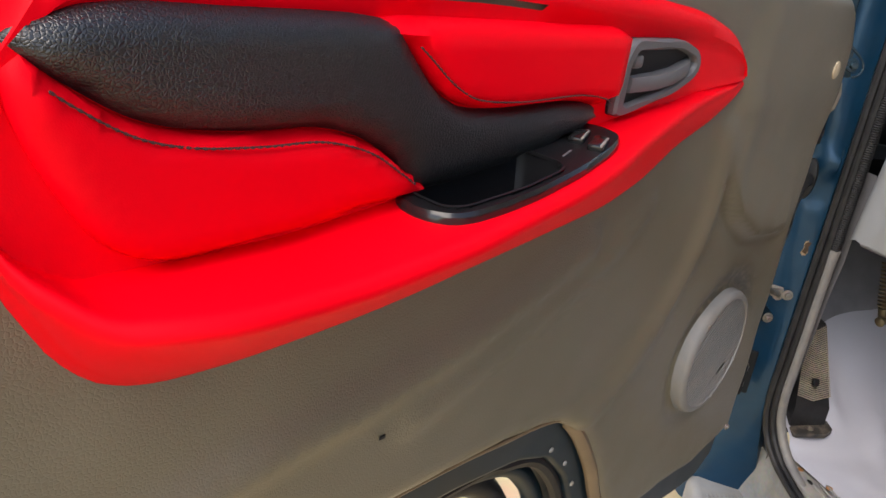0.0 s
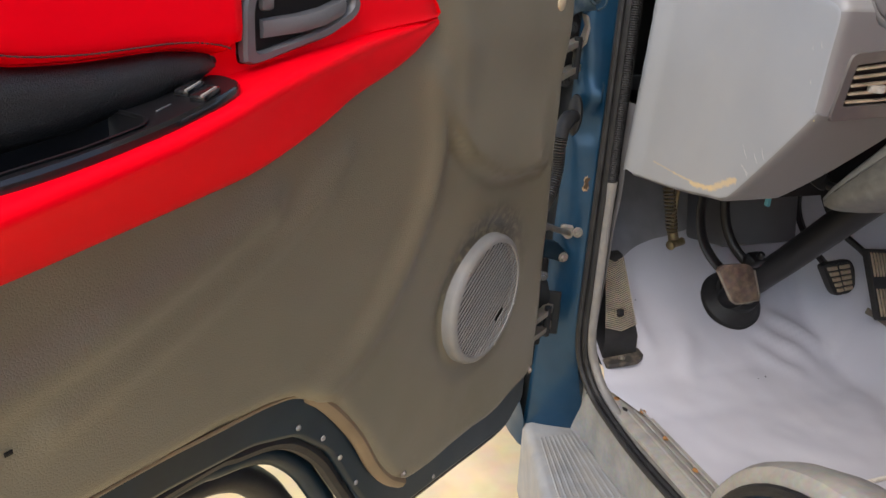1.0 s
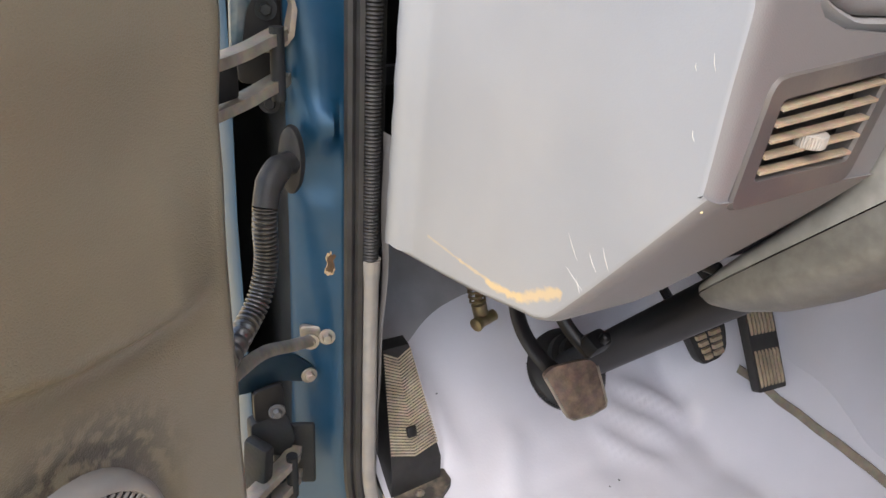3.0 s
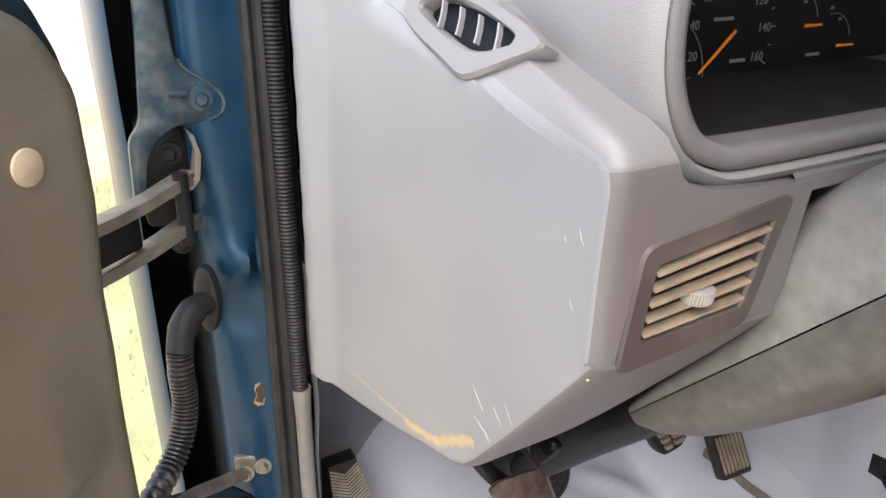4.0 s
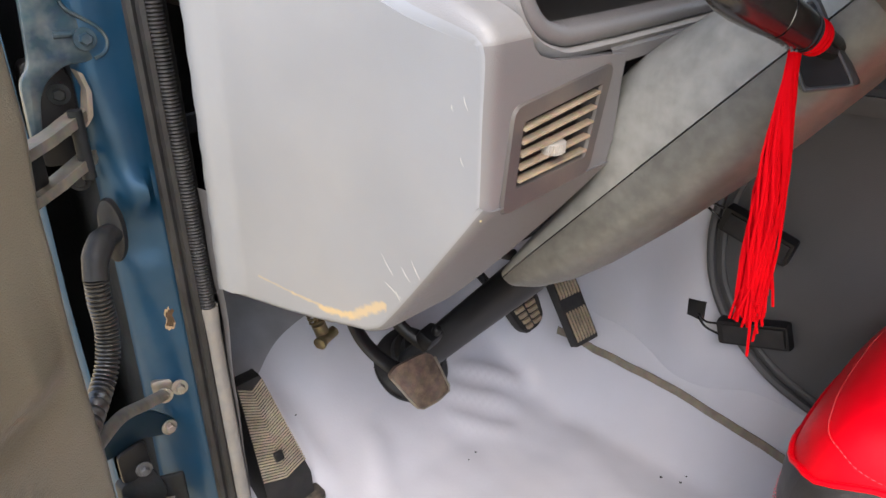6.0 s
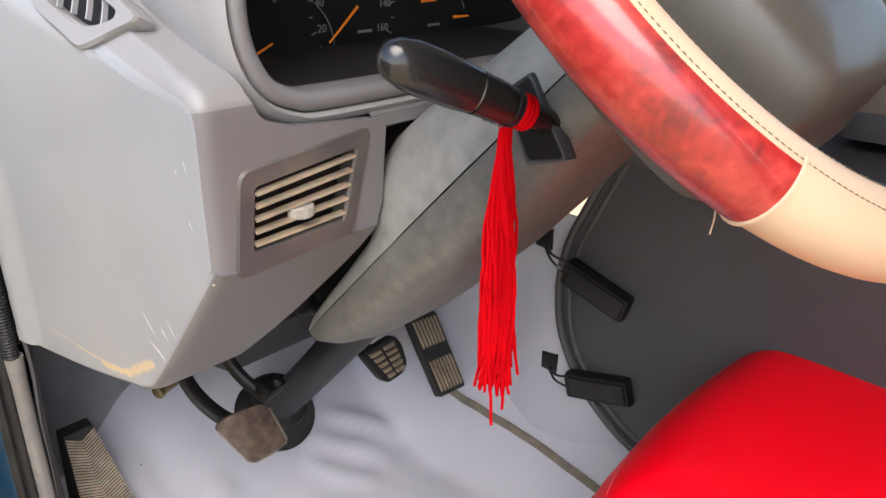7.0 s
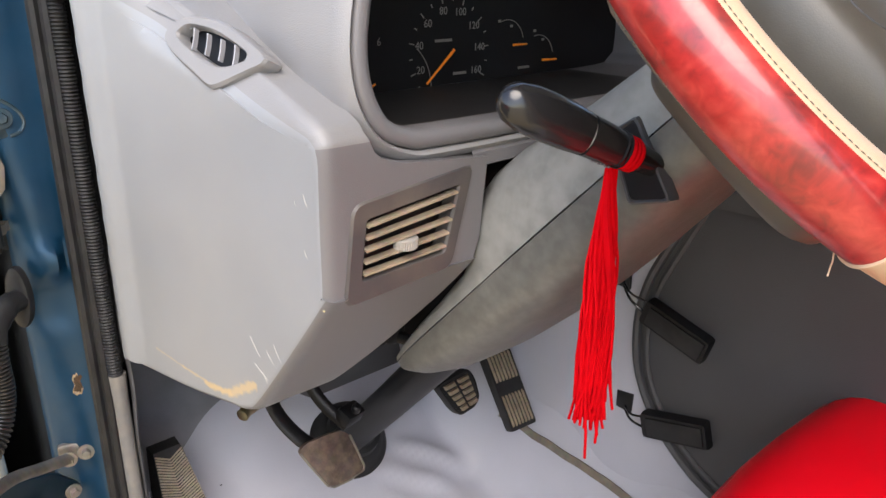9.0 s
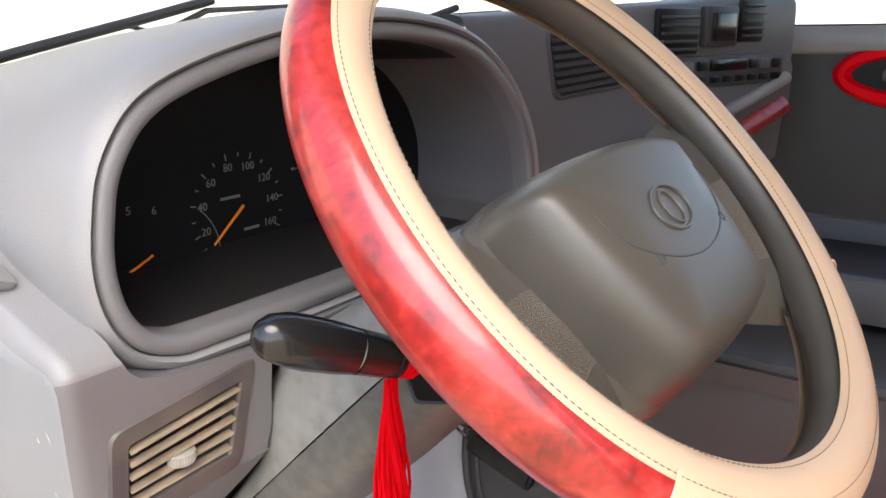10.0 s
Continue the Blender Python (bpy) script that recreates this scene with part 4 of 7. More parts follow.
for i in range(23):
    o = (i - 11) * 0.0061
    c = V(SP_S, 0.0100, SP_Z) + perp * o
    # where the line meets the oval opening
    px, pz, dx, dz = perp.x * o / SP_W, perp.z * o, dirn.x / SP_W, dirn.z
    qa, qb, qc = dx * dx + dz * dz, 2 * (px * dx + pz * dz), px * px + pz * pz - 0.0696 ** 2
    disc = qb * qb - 4 * qa * qc
    if disc <= 0:
        continue
    t0, t1 = (-qb - math.sqrt(disc)) / (2 * qa), (-qb + math.sqrt(disc)) / (2 * qa)
    if t1 - t0 < 0.012:
        continue
    ends = [(t0, t1)]
    if i == 18:
        ends = [(t0, t0 + (t1 - t0) * 0.48), (t0 + (t1 - t0) * 0.66, t1)]
    for a, b in ends:
        bm = box(((b - a), 0.0010, 0.0031), c + dirn * ((a + b) / 2), Matrix((dirn, V(0, 1, 0), dirn.cross(V(0, 1, 0)))).transposed(), 0.0004, segments=1)
        part("slat", bm, SPEAKER, speaker)
for a in (3.6, 4.4, 0.8):
    bm = revolve([(0.0028, 0), (0.0026, 0.0012), (0.001, 0.0018)], Matrix.Translation((SP_S + 0.0790 * math.cos(a), 0.0112, SP_Z + 0.0735 * math.sin(a))) @ Euler((radians(-90), 0, 0)).to_matrix().to_4x4(), 10)
    part("stud", bm, STEEL, speaker)
for s, z in ((-0.006, 0.733), (0.325, 0.762)):
    screw("screw", (s, 0.0, z), (0, 1, 0), STEEL, card, 0.0036)
bm = revolve([(0.0105, 0), (0.010, 0.002), (0.007, 0.0032), (0.001, 0.0035)], Matrix.Translation((0.028, 0.0055, 1.250)) @ Euler((radians(-90), 0, 0)).to_matrix().to_4x4(), 20)
part("clip", bm, material("pale_cream_plastic", (0.46, 0.38, 0.26), 0.5, vary=0.12, patch=0.01), card, "pale cream round trim clip")
bm = box((0.005, 0.001, 0.003), (0.729, 0.0012, 1.037), bevel=0.0004)
part("nick", bm, BLACK, card)

# ---- dashboard ----
dash = thing("dashboard", (0.6, 0.1, 1.0), "grey moulded plastic dashboard with a tall side panel", "dashboard")


def panel_x(y, z):
    return 0.2023 - 0.1347 * y - 0.0722 * z


FRONT = [(0.150, 0.993), (0.06, 0.999), (-0.008, 1.0085), (-0.034, 1.0135), (-0.060, 1.035), (-0.1485, 1.142), (-0.154, 1.155), (-0.160, 1.21), (-0.1655, 1.256), (-0.1635, 1.270), (-0.150, 1.281), (-0.09, 1.306), (-0.03, 1.334), (0.03, 1.357), (0.13, 1.382), (0.30, 1.40)]


def inset_line(pts, d):
    out = []
    for i, p in enumerate(pts):
        a, b = pts[max(i - 1, 0)], pts[min(i + 1, len(pts) - 1)]
        t = V(b[0] - a[0], b[1] - a[1], 0).normalized()
        out.append((p[0] + t.y * d, p[1] - t.x * d))
    return out


FRONT_S = [(p.x, p.y) for p in spline([(a, b, 0) for a, b in FRONT], 6)]
# the moulded corner block: rounded from the side panel into the front face
right_x = table([(0.9, 0.20), (1.02, 0.215), (1.06, 0.245), (1.12, 0.275), (1.17, 0.287), (1.236, 0.287), (1.241, 0.215), (1.247, 0.186), (1.256, 0.176), (1.27, 0.169), (1.3, 0.165), (1.42, 0.168)])
VN, VO_P = V(-0.8783, -0.2610, 0.4005), V(0.1130, -0.0030, 1.3231)


def chamfer(p, under=0.001):
    """Lays a point that stands over the side vent's plane back onto it."""
    d = (p - VO_P).dot(VN) + under
    w = max(0.0, min(1, (p.y + 0.135) / 0.02, (0.035 - p.y) / 0.02))
    return p - VN * d * w if d > 0 else p


cols = []
def edge_line(d):
    """The corner's outline, set in by d; along the top edge the corner is rounder."""
    out = []
    for p, q in zip(spline([(a, b, 0) for a, b in FRONT], 6), spline([(a, b, 0) for a, b in inset_line(FRONT, d)], 6)):
        k = 0.42 + 0.75 * min(1, max(0, (p.y - 1.255) / 0.04))
        out.append((p.x + (q.x - p.x) * k, p.y + (q.y - p.y) * k))
    return out


for d, dx in ((0.026, 0.001), (0.018, 0.0002), (0.011, 0.0009), (0.005, 0.0030), (0.0015, 0.0065), (0.0, 0.0105)):
    cols.append([V(panel_x(y, z) + dx, y, z) for y, z in edge_line(d)])
xs_r = [right_x(z) for y, z in FRONT_S]
for f in [k / 16 for k in range(1, 17)]:
    cols.append([V(panel_x(y, z) + 0.0105 + (xr - panel_x(y, z) - 0.0105) * f, y, z) for (y, z), xr in zip(FRONT_S, xs_r)])
cols.append([V(xr + 0.002, y + 0.02, z) for (y, z), xr in zip(FRONT_S, xs_r)])
cols.append([V(xr + 0.002, y + 0.10, z + 0.01) for (y, z), xr in zip(FRONT_S, xs_r)])
M_SV = Matrix(((0.2302, 0.4190, -0.8783, 0.1115), (-0.9652, -0.0169, -0.2610, -0.0035), (-0.1242, 0.9078, 0.4005, 1.3235), (0, 0, 0, 1)))


def open_vent(bm):
    """Cuts the side vent's opening."""
    inv = M_SV.inverted()
    gone = []
    for f in bm.faces:
        q = inv @ f.calc_center_median()
        if abs(q.z) < 0.03 and ((q.x - 0.047) / 0.045) ** 2 + ((q.y - 0.001 - 0.06 * (0.05 - q.x)) / 0.0135) ** 2 < 1:
            gone.append(f)
    bmesh.ops.delete(bm, geom=gone, context="FACES")
    return bm


bm = loft([[chamfer(p, 0.0028) for p in c] for c in cols], False)
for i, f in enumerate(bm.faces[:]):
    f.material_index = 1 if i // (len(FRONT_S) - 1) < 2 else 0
# upper faces take the lighter tone, which paints the light on them
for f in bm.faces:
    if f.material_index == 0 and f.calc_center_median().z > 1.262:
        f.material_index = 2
hole = [(0.165, 1.158), (0.168, 1.213), (0.262, 1.223), (0.250, 1.161)]
bmesh.ops.delete(bm, geom=[f for f in bm.faces if f.calc_center_median().y < -0.14 and inside(hole, f.calc_center_median().x, f.calc_center_median().z)], context='FACES')
body = part("corner_moulding", open_vent(bm), [DASH, DASH_SMOOTH, DASH_LIT], dash, "grey grained plastic dashboard corner", 60)
# flat side panel
SIDE = [(0.150, 0.993 + 0.012), (0.06, 1.011), (-0.006, 1.0205), (-0.030, 1.0258), (-0.052, 1.043), (-0.139, 1.148), (-0.148, 1.21), (-0.1535, 1.256), (-0.151, 1.262), (-0.145, 1.2705), (-0.086, 1.294), (-0.026, 1.322), (0.03, 1.345), (0.088, 1.362), (0.118, 1.21), (0.158, 1.0)]
ins = [p for p in edge_line(0.0185) if not (p[0] > 0.148 and p[1] < 1.1) and not (p[0] > 0.086 and p[1] > 1.3)]
fold_y = table([(0.98, 0.157), (1.19, 0.122), (1.38, 0.093), (1.5, 0.075)])
fold_x = table([(-0.04, 0.0), (-0.026, 0.0), (-0.021, -0.0006), (-0.015, -0.0048), (-0.008, -0.0082), (0.0, -0.0090), (0.008, -0.0066), (0.014, -0.001), (0.019, 0.007), (0.022, 0.016)])


def side_place(y, z):
    """The side panel, folded round towards the post along its edge."""
    return chamfer(V(panel_x(y, z) + 0.0002 + fold_x(y - fold_y(z)), y, z))


SIDE = [(0.178, 0.995), (0.150, 1.0045)] + ins + [(0.090, 1.363), (0.096, 1.385), (0.114, 1.385), (0.145, 1.19)]
def rubbed(name, base):
    """The panel's plastic with tan rub marks along its foot, worn through the paint."""
    m = base.copy()
    m.name = name
    t = m.node_tree
    b = t.nodes["Principled BSDF"]
    col = b.inputs["Base Color"].links[0].from_socket
    co, sep = t.nodes.new("ShaderNodeTexCoord"), t.nodes.new("ShaderNodeSeparateXYZ")
    t.links.new(co.outputs["Object"], sep.inputs[0])
    grit = t.nodes.new("ShaderNodeTexNoise")
    grit.inputs["Scale"].default_value, grit.inputs["Detail"].default_value = 160, 5
    t.links.new(co.outputs["Object"], grit.inputs["Vector"])

    def calc(op, *values):
        n = t.nodes.new("ShaderNodeMath")
        n.operation = op
        for sock, v in zip(n.inputs, values):
            if isinstance(v, (int, float)):
                sock.default_value = v
            else:
                t.links.new(v, sock)
        return n.outputs[0]
    for y0, z0, y1, z1, w, k in ((0.103, 1.0295, 0.055, 1.0245, 0.0016, 0.45), (0.060, 1.0250, 0.022, 1.0225, 0.0022, 0.6), (0.024, 1.0205, -0.012, 1.0235, 0.0050, 0.9), (-0.012, 1.0245, -0.050, 1.047, 0.0060, 0.75)):
        l = math.hypot(y1 - y0, z1 - z0)
        dy, dz = (y1 - y0) / l, (z1 - z0) / l
        yy, zz = calc("SUBTRACT", sep.outputs["Y"], y0), calc("SUBTRACT", sep.outputs["Z"], z0)
        along = calc("ADD", calc("MULTIPLY", yy, dy), calc("MULTIPLY", zz, dz))
        off = calc("ABSOLUTE", calc("SUBTRACT", calc("MULTIPLY", yy, dz), calc("MULTIPLY", zz, dy)))
        over = calc("MAXIMUM", calc("SUBTRACT", calc("ABSOLUTE", calc("SUBTRACT", along, l / 2)), l / 2), 0.0)
        d = calc("ADD", off, over)
        soft = calc("SUBTRACT", 1.0, calc("DIVIDE", d, w))
        mask = calc("MULTIPLY", calc("MINIMUM", calc("MAXIMUM", calc("MULTIPLY", calc("ADD", soft, calc("MULTIPLY", calc("SUBTRACT", grit.outputs["Fac"], 0.55), 1.6)), 1.8), 0.0), 1.0), k)
        mx = t.nodes.new("ShaderNodeMix")
        mx.data_type = "RGBA"
        t.links.new(mask, mx.inputs["Factor"])
        t.links.new(col, mx.inputs["A"])
        mx.inputs["B"].default_value = (0.50, 0.37, 0.20, 1)
        col = mx.outputs["Result"]
    t.links.new(col, b.inputs["Base Color"])
    return m


bm = open_vent(sheet(SIDE, side_place, 0.006, (0.002, 0, 0)))
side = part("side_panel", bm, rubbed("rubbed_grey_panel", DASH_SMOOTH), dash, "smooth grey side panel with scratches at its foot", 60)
# fine scratches near the foot and the front edge
for y, z, dy, dz in ((-0.0561, 1.0958, -0.0091, -0.0165), (-0.0560, 1.0707, -0.0154, -0.0112), (-0.0750, 1.0891, -0.0070, -0.0115), (-0.0856, 1.0979, -0.0065, -0.0149), (-0.0660, 1.066, -0.004, -0.010),
                     (-0.1440, 1.2308, -0.0024, -0.0091), (-0.1343, 1.2239, -0.0007, -0.0038), (-0.138, 1.189, -0.002, -0.006)):
    p, q = V(panel_x(y, z) - 0.0002, y, z), V(panel_x(y + dy, z + dz) - 0.0002, y + dy, z + dz)
    bm = tube([p, p.lerp(q, 0.5) + V(0, 0.0008, 0), q], [0.0001, 0.0003, 0.0001], 5)
    part("scratch", bm, HEADLINER, side)
bm = revolve([(0.0009, 0), (0.0006, 0.0004), (0.0002, 0.0005)], frame_of((panel_x(-0.149, 1.146), -0.151, 1.146), (0, 0, 1), (-0.6, -0.7, -0.2)), 9)
part("chip", bm, TAN, side)

# dashboard top, rising to the windscreen
top_z = table([(-0.165, 1.268), (-0.15, 1.279), (-0.09, 1.305), (-0.03, 1.333), (0.03, 1.357), (0.13, 1.382), (0.30, 1.395), (0.45, 1.38)])


def top_place(x, y):
    z = top_z(y) - 0.0015
    return chamfer(V(x, y, z - 0.02 * max(0, min(1, (0.125 - x) / 0.03)) ** 2))


bm = sheet([(0.118, -0.03), (0.150, -0.14), (0.163, -0.14), (0.163, 0.02), (1.60, 0.02), (1.60, 0.43), (0.08, 0.36), (0.092, 0.1)], top_place, (0.02, 0.016))
open_vent(bm)
# unseen board added to stop light falling behind the dashboard
bm2 = box((1.58, 0.24, 0.01), (0.84, 0.455, 1.362), bevel=0.002)
part("light_block", bm2, SHROUD_DARK, dash, "unseen dark panel added to block light below the windscreen")
part("top_pad", bm, DASH_LIT, dash, "grey grained dashboard top in a lit tone", 60)

# instrument hood and bezel
HOOD = [(0.250, 1.2405), (0.212, 1.2445), (0.186, 1.2575), (0.1705, 1.282), (0.1655, 1.312), (0.170, 1.345), (0.184, 1.384), (0.221, 1.421), (0.30, 1.447), (0.40, 1.463), (0.50, 1.463), (0.59, 1.445), (0.655, 1.40), (0.690, 1.34), (0.692, 1.275), (0.672, 1.252), (0.635, 1.2415), (0.45, 1.2400)]
hood_loop = resample([(p.x, p.y) for p in spline([(a, b, 0) for a, b in HOOD], 4, True)], 160)
hood_mid = V(0.42, 1.32, 0)


def hood_at(d, y, tilt=0.0, fall=1.0):
    out = []
    for i, p in enumerate(hood_loop):
        t = (hood_loop[(i + 1) % 160] - hood_loop[i - 1]).normalized()
        nrm = V(-t.y, t.x, 0)
        if nrm.dot(hood_mid - p) < 0:
            nrm = -nrm
        q = p + nrm * d
        out.append(V(q.x, y + tilt * (q.y - 1.24), 1.24 + (q.y - 1.24) * fall))
    return out


bm = loft([hood_at(-0.003, 0.34, 0, 0.70), hood_at(-0.005, 0.25, 0, 0.80), hood_at(-0.006, 0.16, 0, 0.885), hood_at(-0.006, 0.07, 0, 0.95), hood_at(-0.006, -0.01, 0, 0.985), hood_at(-0.006, -0.07), hood_at(-0.005, -0.145, 0.09), hood_at(-0.001, -0.155, 0.09), hood_at(0.0035, -0.1585, 0.09), hood_at(0.0058, -0.156, 0.09), hood_at(0.0062, -0.140, 0.09)], True, False)
hood = part("instrument_hood", bm, DASH_LIT, dash, "grey grained instrument hood", 60)
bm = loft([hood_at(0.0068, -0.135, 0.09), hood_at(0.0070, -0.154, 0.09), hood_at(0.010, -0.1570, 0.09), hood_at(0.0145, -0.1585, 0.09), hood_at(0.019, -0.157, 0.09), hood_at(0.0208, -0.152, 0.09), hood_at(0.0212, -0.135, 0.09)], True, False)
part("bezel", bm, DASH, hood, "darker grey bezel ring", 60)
bm = loft([hood_at(0.0211, -0.138, 0.09), hood_at(0.0225, -0.06), hood_at(0.0235, 0.002)], True, False)
for f in bm.faces:
    f.material_index = 1 if f.calc_center_median().x > 0.585 else 0
part("liner", bm, [CLUSTER_IN, CONSOLE], hood, "black liner, grey beside the dials", 60)
bm = loft([hood_at(0.020, 0.0), hood_at(0.020, 0.004)])
gauges = part("gauge_plate", bm, BLACK, dash, "black instrument face with white figures and orange needles")
# face printing
M_TXT = lambda x, z: Matrix.Translation((x, -0.0022, z)) @ Euler((radians(90), 0, 0)).to_matrix().to_4x4()
CX, CZ, CR = 0.397, 1.2935, 0.0405
for i, word in enumerate(("20", "40", "60", "80", "100", "120", "140", "160")):
    a = radians(200 - 32.5 * i)
    letters(word, M_TXT(CX + CR * math.cos(a), CZ + CR * math.sin(a)), 0.0105, WHITE, gauges)
for i in range(17):
    a = radians(216 - 16.25 * i)
    bm = box((0.006 if i % 2 else 0.0035, 0.0006, 0.0011), (CX + 0.0505 * math.cos(a), -0.0025, CZ + 0.0505 * math.sin(a)), Euler((0, -a, 0)).to_matrix(), 0)
    part("tick", bm, WHITE, gauges)
letters("km/h", M_TXT(0.405, 1.262), 0.006, WHITE, gauges)
letters("x1000rpm", M_TXT(0.299, 1.2535), 0.0065, WHITE, gauges)
letters("5", M_TXT(0.2865, 1.3125), 0.010, WHITE, gauges)
letters("6", M_TXT(0.3095, 1.3085), 0.010, WHITE, gauges)
for x, z, w in ((0.388, 1.306, 0.022), (0.410, 1.2735, 0.018), (0.505, 1.272, 0.018), (0.484, 1.3155, 0.004), (0.535, 1.2995, 0.004), (0.466, 1.321, 0.004), (0.521, 1.309, 0.004)):
    part("print_bar", box((w, 0.0006, 0.0026), (x, -0.0025, z), bevel=0), SPEAKER, gauges)


def needle(x0, z0, x1, z1):
    v = V(x1 - x0, 0, z1 - z0)
    bm = loft([[V(x0, -0.006 + dy, z0) + v.cross(V(0, 1, 0)).normalized() * w for dy, w in ((0, -0.0013), (0.0012, -0.0013), (0.0012, 0.0013), (0, 0.0013))],
               [V(x1, -0.006 + dy, z1) + v.cross(V(0, 1, 0)).normalized() * w for dy, w in ((0, -0.0008), (0.0012, -0.0008), (0.0012, 0.0008), (0, 0.0008))]])
    part("needle", bm, ORANGE, gauges, "orange needle")


needle(0.400, 1.297, 0.364, 1.267)
needle(0.262, 1.2555, 0.302, 1.2725)
needle(0.484, 1.2965, 0.506, 1.2965)
needle(0.532, 1.278, 0.556, 1.2775)
for x, z, r, a0, a1 in ((0.478, 1.2965, 0.0255, 15, 110), (0.527, 1.2785, 0.026, 15, 105), (0.322, 1.262, 0.05, -12, 50)):
    bm = tube([V(x + r * math.cos(radians(a0 + (a1 - a0) * i / 14)), -0.0025, z + r * math.sin(radians(a0 + (a1 - a0) * i / 14))) for i in range(15)], 0.0005, 5)
    part("arc", bm, SPEAKER, gauges)
# coloured black to paint the shade in the slot beside the shroud
bm = sheet([(0.34, 1.20), (0.62, 1.20), (0.62, 1.243), (0.29, 1.243), (0.287, 1.20)], lambda x, z: V(x, -0.10, z), 0.2, (0, 0.02, 0))
part("slot_shade", bm, BLACK, dash)
# ledge below the cluster, running on behind the column
bm = loft([[V(x, y, z) for y, z in ((-0.150, 1.246), (-0.158, 1.238), (-0.158, 1.228), (-0.140, 1.221), (-0.05, 1.225))] for x in (0.276, 0.31, 0.40, 0.50, 0.62, 0.70)], False)
part("ledge", bm, DASH, dash)

# added black sheet: hides bright places and paints the gap as shade
bm = box((0.46, 0.01, 0.25), (0.50, 0.02, 1.12), bevel=0.002)
part("dark_backing", bm, BLACK, dash, "black sheet added to darken the gap behind the steering column")

# face vent
VO = rounded([(0.1545, 1.1445), (0.1590, 1.2215), (0.2725, 1.2335), (0.2570, 1.1505)], 0.009, 3)
VI = rounded([(0.1695, 1.1630), (0.1722, 1.2085), (0.2575, 1.2185), (0.2465, 1.1660)], 0.003, 3)
tilt = Matrix.Translation((0, -0.153, 1.152)) @ Euler((radians(5.5), 0, 0)).to_matrix().to_4x4() @ Matrix.Translation((0, 0.153, -1.152))
M_V = tilt @ Matrix(((1, 0, 0, 0), (0, 0, -1, -0.1565), (0, 1, 0, 0), (0, 0, 0, 1)))
vent = part("face_vent", ring_slab(VO, VI, M_V, 0.02, lip=0.0018), VENT_FRAME, dash, "taupe air vent frame with dusty slats")
part("duct", slab(VI, M_V @ Matrix.Translation((0, 0, -0.014)), 0.004), BLACK, vent)
for i in range(5):
    f = (i + 0.5) / 5
    z0, z1 = 1.1625 + 0.0455 * f, 1.1655 + 0.0530 * f
    x0, x1 = 0.1698 + 0.0022 * f, 0.2466 + 0.0105 * f
    bm = loft([[M_V @ V(x0 + (x1 - x0) * k, z0 + (z1 - z0) * k + dz, dn) for dz, dn in ((-0.0006, 0.001), (0.0011, 0.0008), (0.0013, -0.005), (0.0002, -0.005))] for k in (0, 0.25, 0.5, 0.75, 1)])
    part("slat", bm, DUSTY, vent)
mk = M_V @ Matrix.Translation((0.2085, 1.1828, 0.0025))
bm = bmesh.new()
loops = []
for h in (-0.004, -0.0035, 0.0035, 0.004):
    loops.append([mk @ V((0.0092 if abs(h) < 0.0038 else 0.0085) * math.cos(a) * (1 + 0.07 * (j % 2)), h, (0.0075 if abs(h) < 0.0038 else 0.0068) * math.sin(a) * (1 + 0.07 * (j % 2)) - 0.004)
                  for j, a in enumerate(2 * math.pi * k / 64 for k in range(64))])
part("thumb_wheel", loft(loops), PALE_KNOB, vent, "pale toothed thumb wheel")

# side window vent, let into the top edge of the side panel
SO = resample(spline([(0.000, -0.001, 0), (0.002, 0.009, 0), (0.015, 0.0175, 0), (0.043, 0.0215, 0), (0.068, 0.017, 0), (0.098, 0.0068, 0), (0.1035, 0.001, 0), (0.091, -0.008, 0), (0.0675, -0.0235, 0), (0.058, -0.0255, 0), (0.045, -0.0215, 0), (0.016, -0.0108, 0)], 5, True), 60)
SI = resample(spline([(0.0145, 0.003, 0), (0.0165, 0.0085, 0), (0.026, 0.0128, 0), (0.050, 0.0115, 0), (0.080, 0.0050, 0), (0.0835, 0.0005, 0), (0.0805, -0.003, 0), (0.0605, -0.0098, 0), (0.031, -0.0036, 0)], 5, True), 60)
# both outlines start at the same side
k0 = min(range(60), key=lambda i: SI[i].x)
SI = SI[k0:] + SI[:k0]
k0 = min(range(60), key=lambda i: SO[i].x)
SO = SO[k0:] + SO[:k0]
sv = part("side_vent", ring_slab(SO, SI, M_SV @ Matrix.Translation((0, 0, 0.001)), 0.016, lip=0.0022), DASH_LIT, dash, "pale grey demister vent with curved fins")
part("duct", slab(SI, M_SV @ Matrix.Translation((0, 0, -0.011)), 0.004), BLACK, sv)
for i in range(4):
    u = 0.028 + i * 0.0145
    bm = loft([[M_SV @ V(u + du + 0.004 * math.sin(k * 1.4), v, h) for du, h in ((-0.0006, 0.0005), (0.0006, 0.0005), (0.0006, -0.0035), (-0.0006, -0.0035))]
               for k, v in ((0, 0.0115 - i * 0.0014), (0.33, 0.007 - i * 0.0014), (0.66, 0.002 - i * 0.0016), (1, -0.0035 - i * 0.0014))])
    part("fin", bm, BEZEL, sv)

# centre of the dashboard beyond the wheel: a face turned towards the driver, with a ledge that climbs along it
M_K = frame_of((0.80, -0.087, 1.36), (1, -0.32, 0), (-0.32, -1, 0))
R_K = M_K.to_3x3()
ledge_h = soft_table([(-0.12, -0.110), (0.10, -0.088), (0.20, -0.074), (0.29, -0.062), (0.42, -0.027), (0.57, 0.018), (0.62, 0.030)], 0.04)


